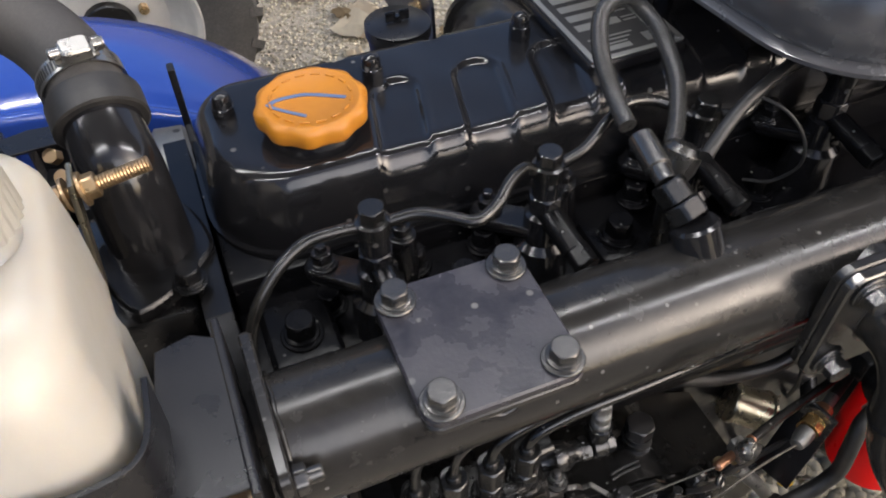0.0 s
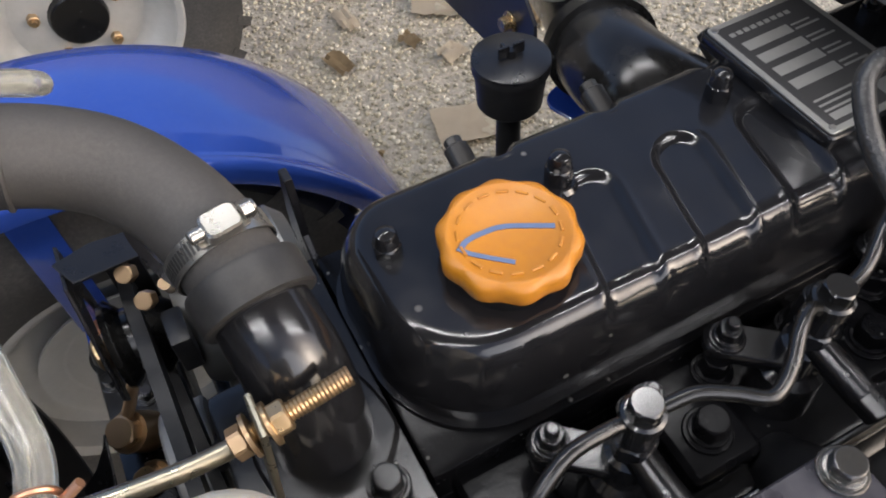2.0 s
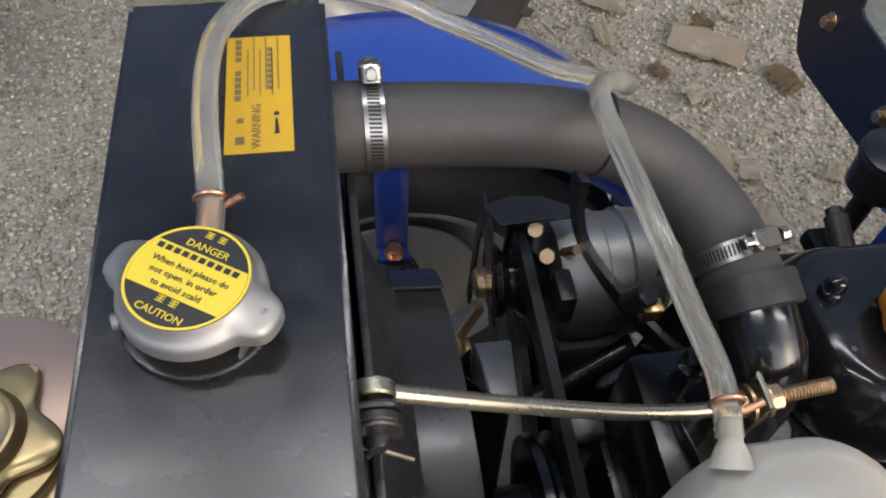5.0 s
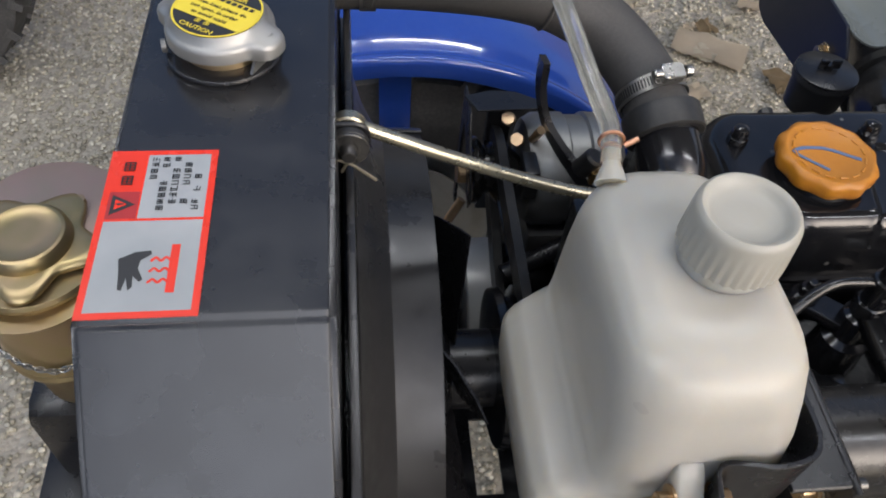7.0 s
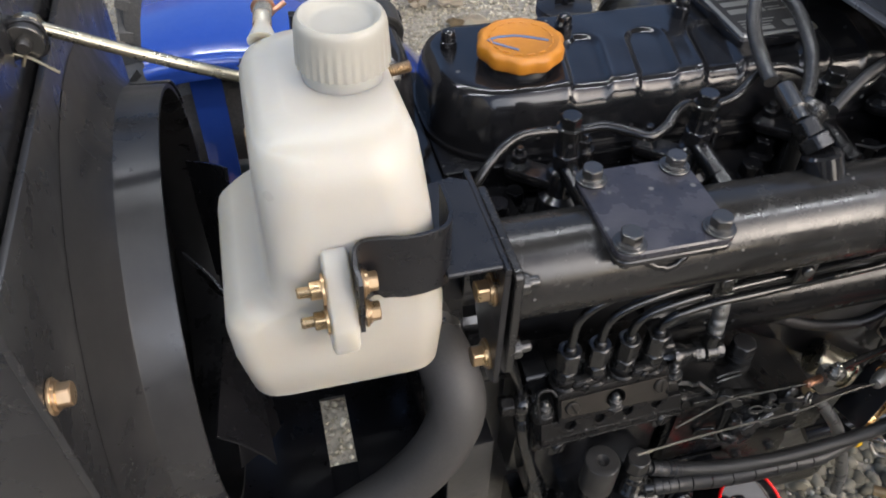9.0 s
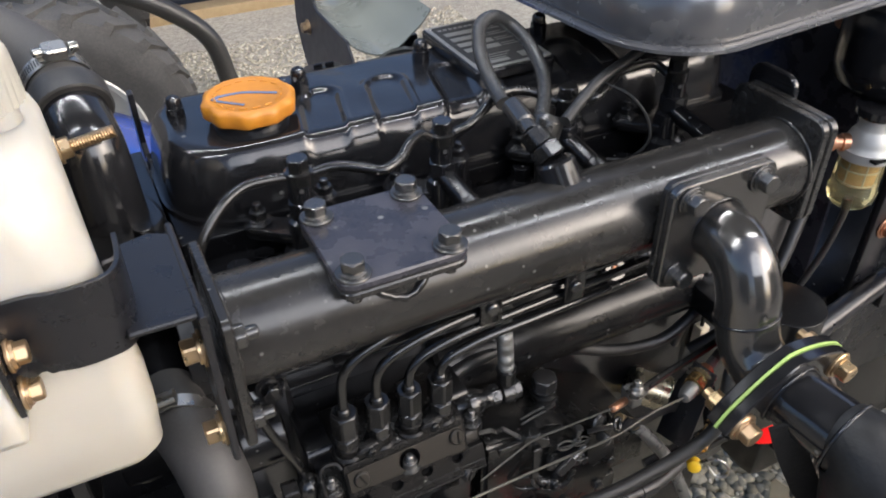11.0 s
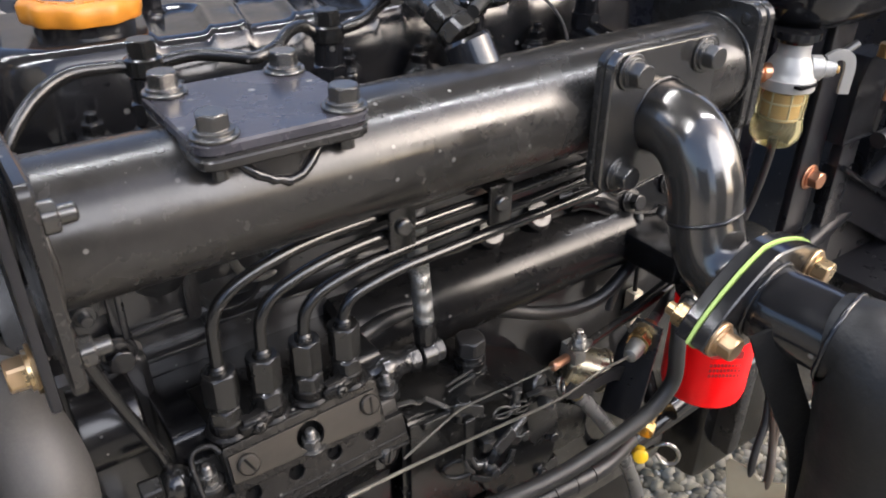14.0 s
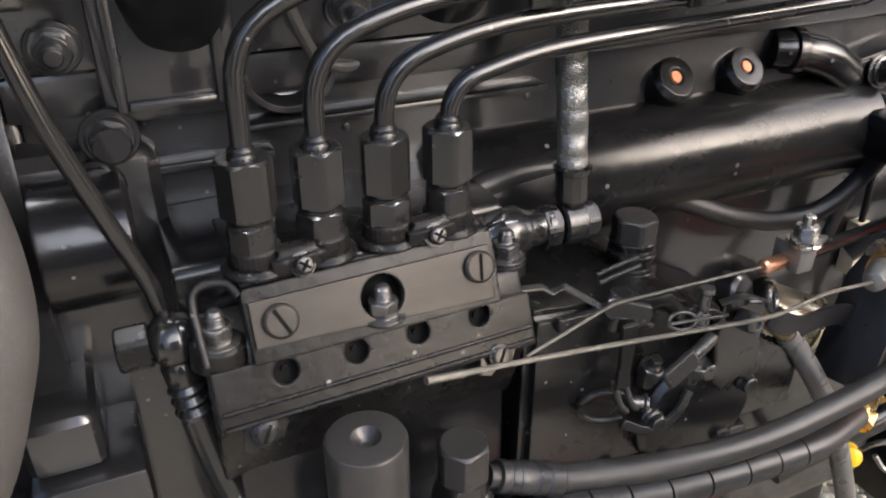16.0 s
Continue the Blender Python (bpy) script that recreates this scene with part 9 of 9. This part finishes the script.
# ---------------------------------------------------------------- machines across the yard
wheel((-0.06, 2.64, 0.27), 0.27, 0.16, 0.15, "dusty black tyre of a machine parked across the yard", "parked machines")
nb = thing("parked_machine", (0.9, 3.9, 0.0), "dark blue-black machine parked across the yard with pipes and rods", "machine")
part("machine_body", box((-0.4, 3.55, 0.04), (2.6, 4.4, 1.05), 0.06, seg=3), dusk_blue, nb)
part("low_skirt", box((-0.35, 3.36, 0.0), (2.5, 3.418, 0.13), 0.01, seg=2), dusk_blue, nb)
part("side_pan", box((-0.1, 3.42, 0.12), (1.0, 3.56, 0.34), 0.03, seg=3), dusk_blue, nb)
part("side_pan", box((1.1, 3.44, 0.16), (2.3, 3.56, 0.46), 0.03, seg=3), dusk_blue, nb)
for k, (xa, za, xb, zb, rr) in enumerate(((0.52, 0.36, 0.66, 0.04, 0.012), (0.62, 0.60, 0.70, 0.10, 0.010), (0.30, 0.30, 0.46, 0.18, 0.012), (0.05, 0.30, 0.30, 0.34, 0.015), (1.3, 0.5, 1.5, 0.10, 0.02), (1.7, 0.40, 2.1, 0.22, 0.02))):
    part("stay_rod", rod((xa, 3.40, za), (xb, 3.39, zb), rr, 12), dull_alu if k < 3 else dusk_blue, nb)
part("cross_strut", box((0.76, 3.36, 0.035), (0.98, 3.40, 0.065), 0.004), cream, nb, "cream coloured strut")
for k in range(14):
    part("bolt_head", hexnut((0.08 + 0.075 * (k % 7) + 0.02 * (k // 7), 3.419, 0.19 + 0.10 * (k // 7)), -Y, 0.022, 0.012), zinc_white, nb)
for xx in (-0.2, 2.3):
    part("foot", box((xx - 0.1, 3.6, 0.0), (xx + 0.1, 4.2, 0.11), 0.01), dusk_blue, nb)
hs = thing("ground_hose", (0.2, 2.55, 0.0), "thick glossy black hose bending down to the gravel", "hose")
part("hose_wall", pipe([(-0.35, 2.46, 0.50), (-0.10, 2.45, 0.475), (0.12, 2.45, 0.405), (0.28, 2.45, 0.31), (0.38, 2.45, 0.20), (0.42, 2.45, 0.03)], 0.032), soft_rubber, hs)
solo("timber_plank", box((0.1, 3.24, 0.0), (1.9, 3.34, 0.045), 0.004), leaf_brown, "weathered brown timber plank lying on the gravel", "plank")
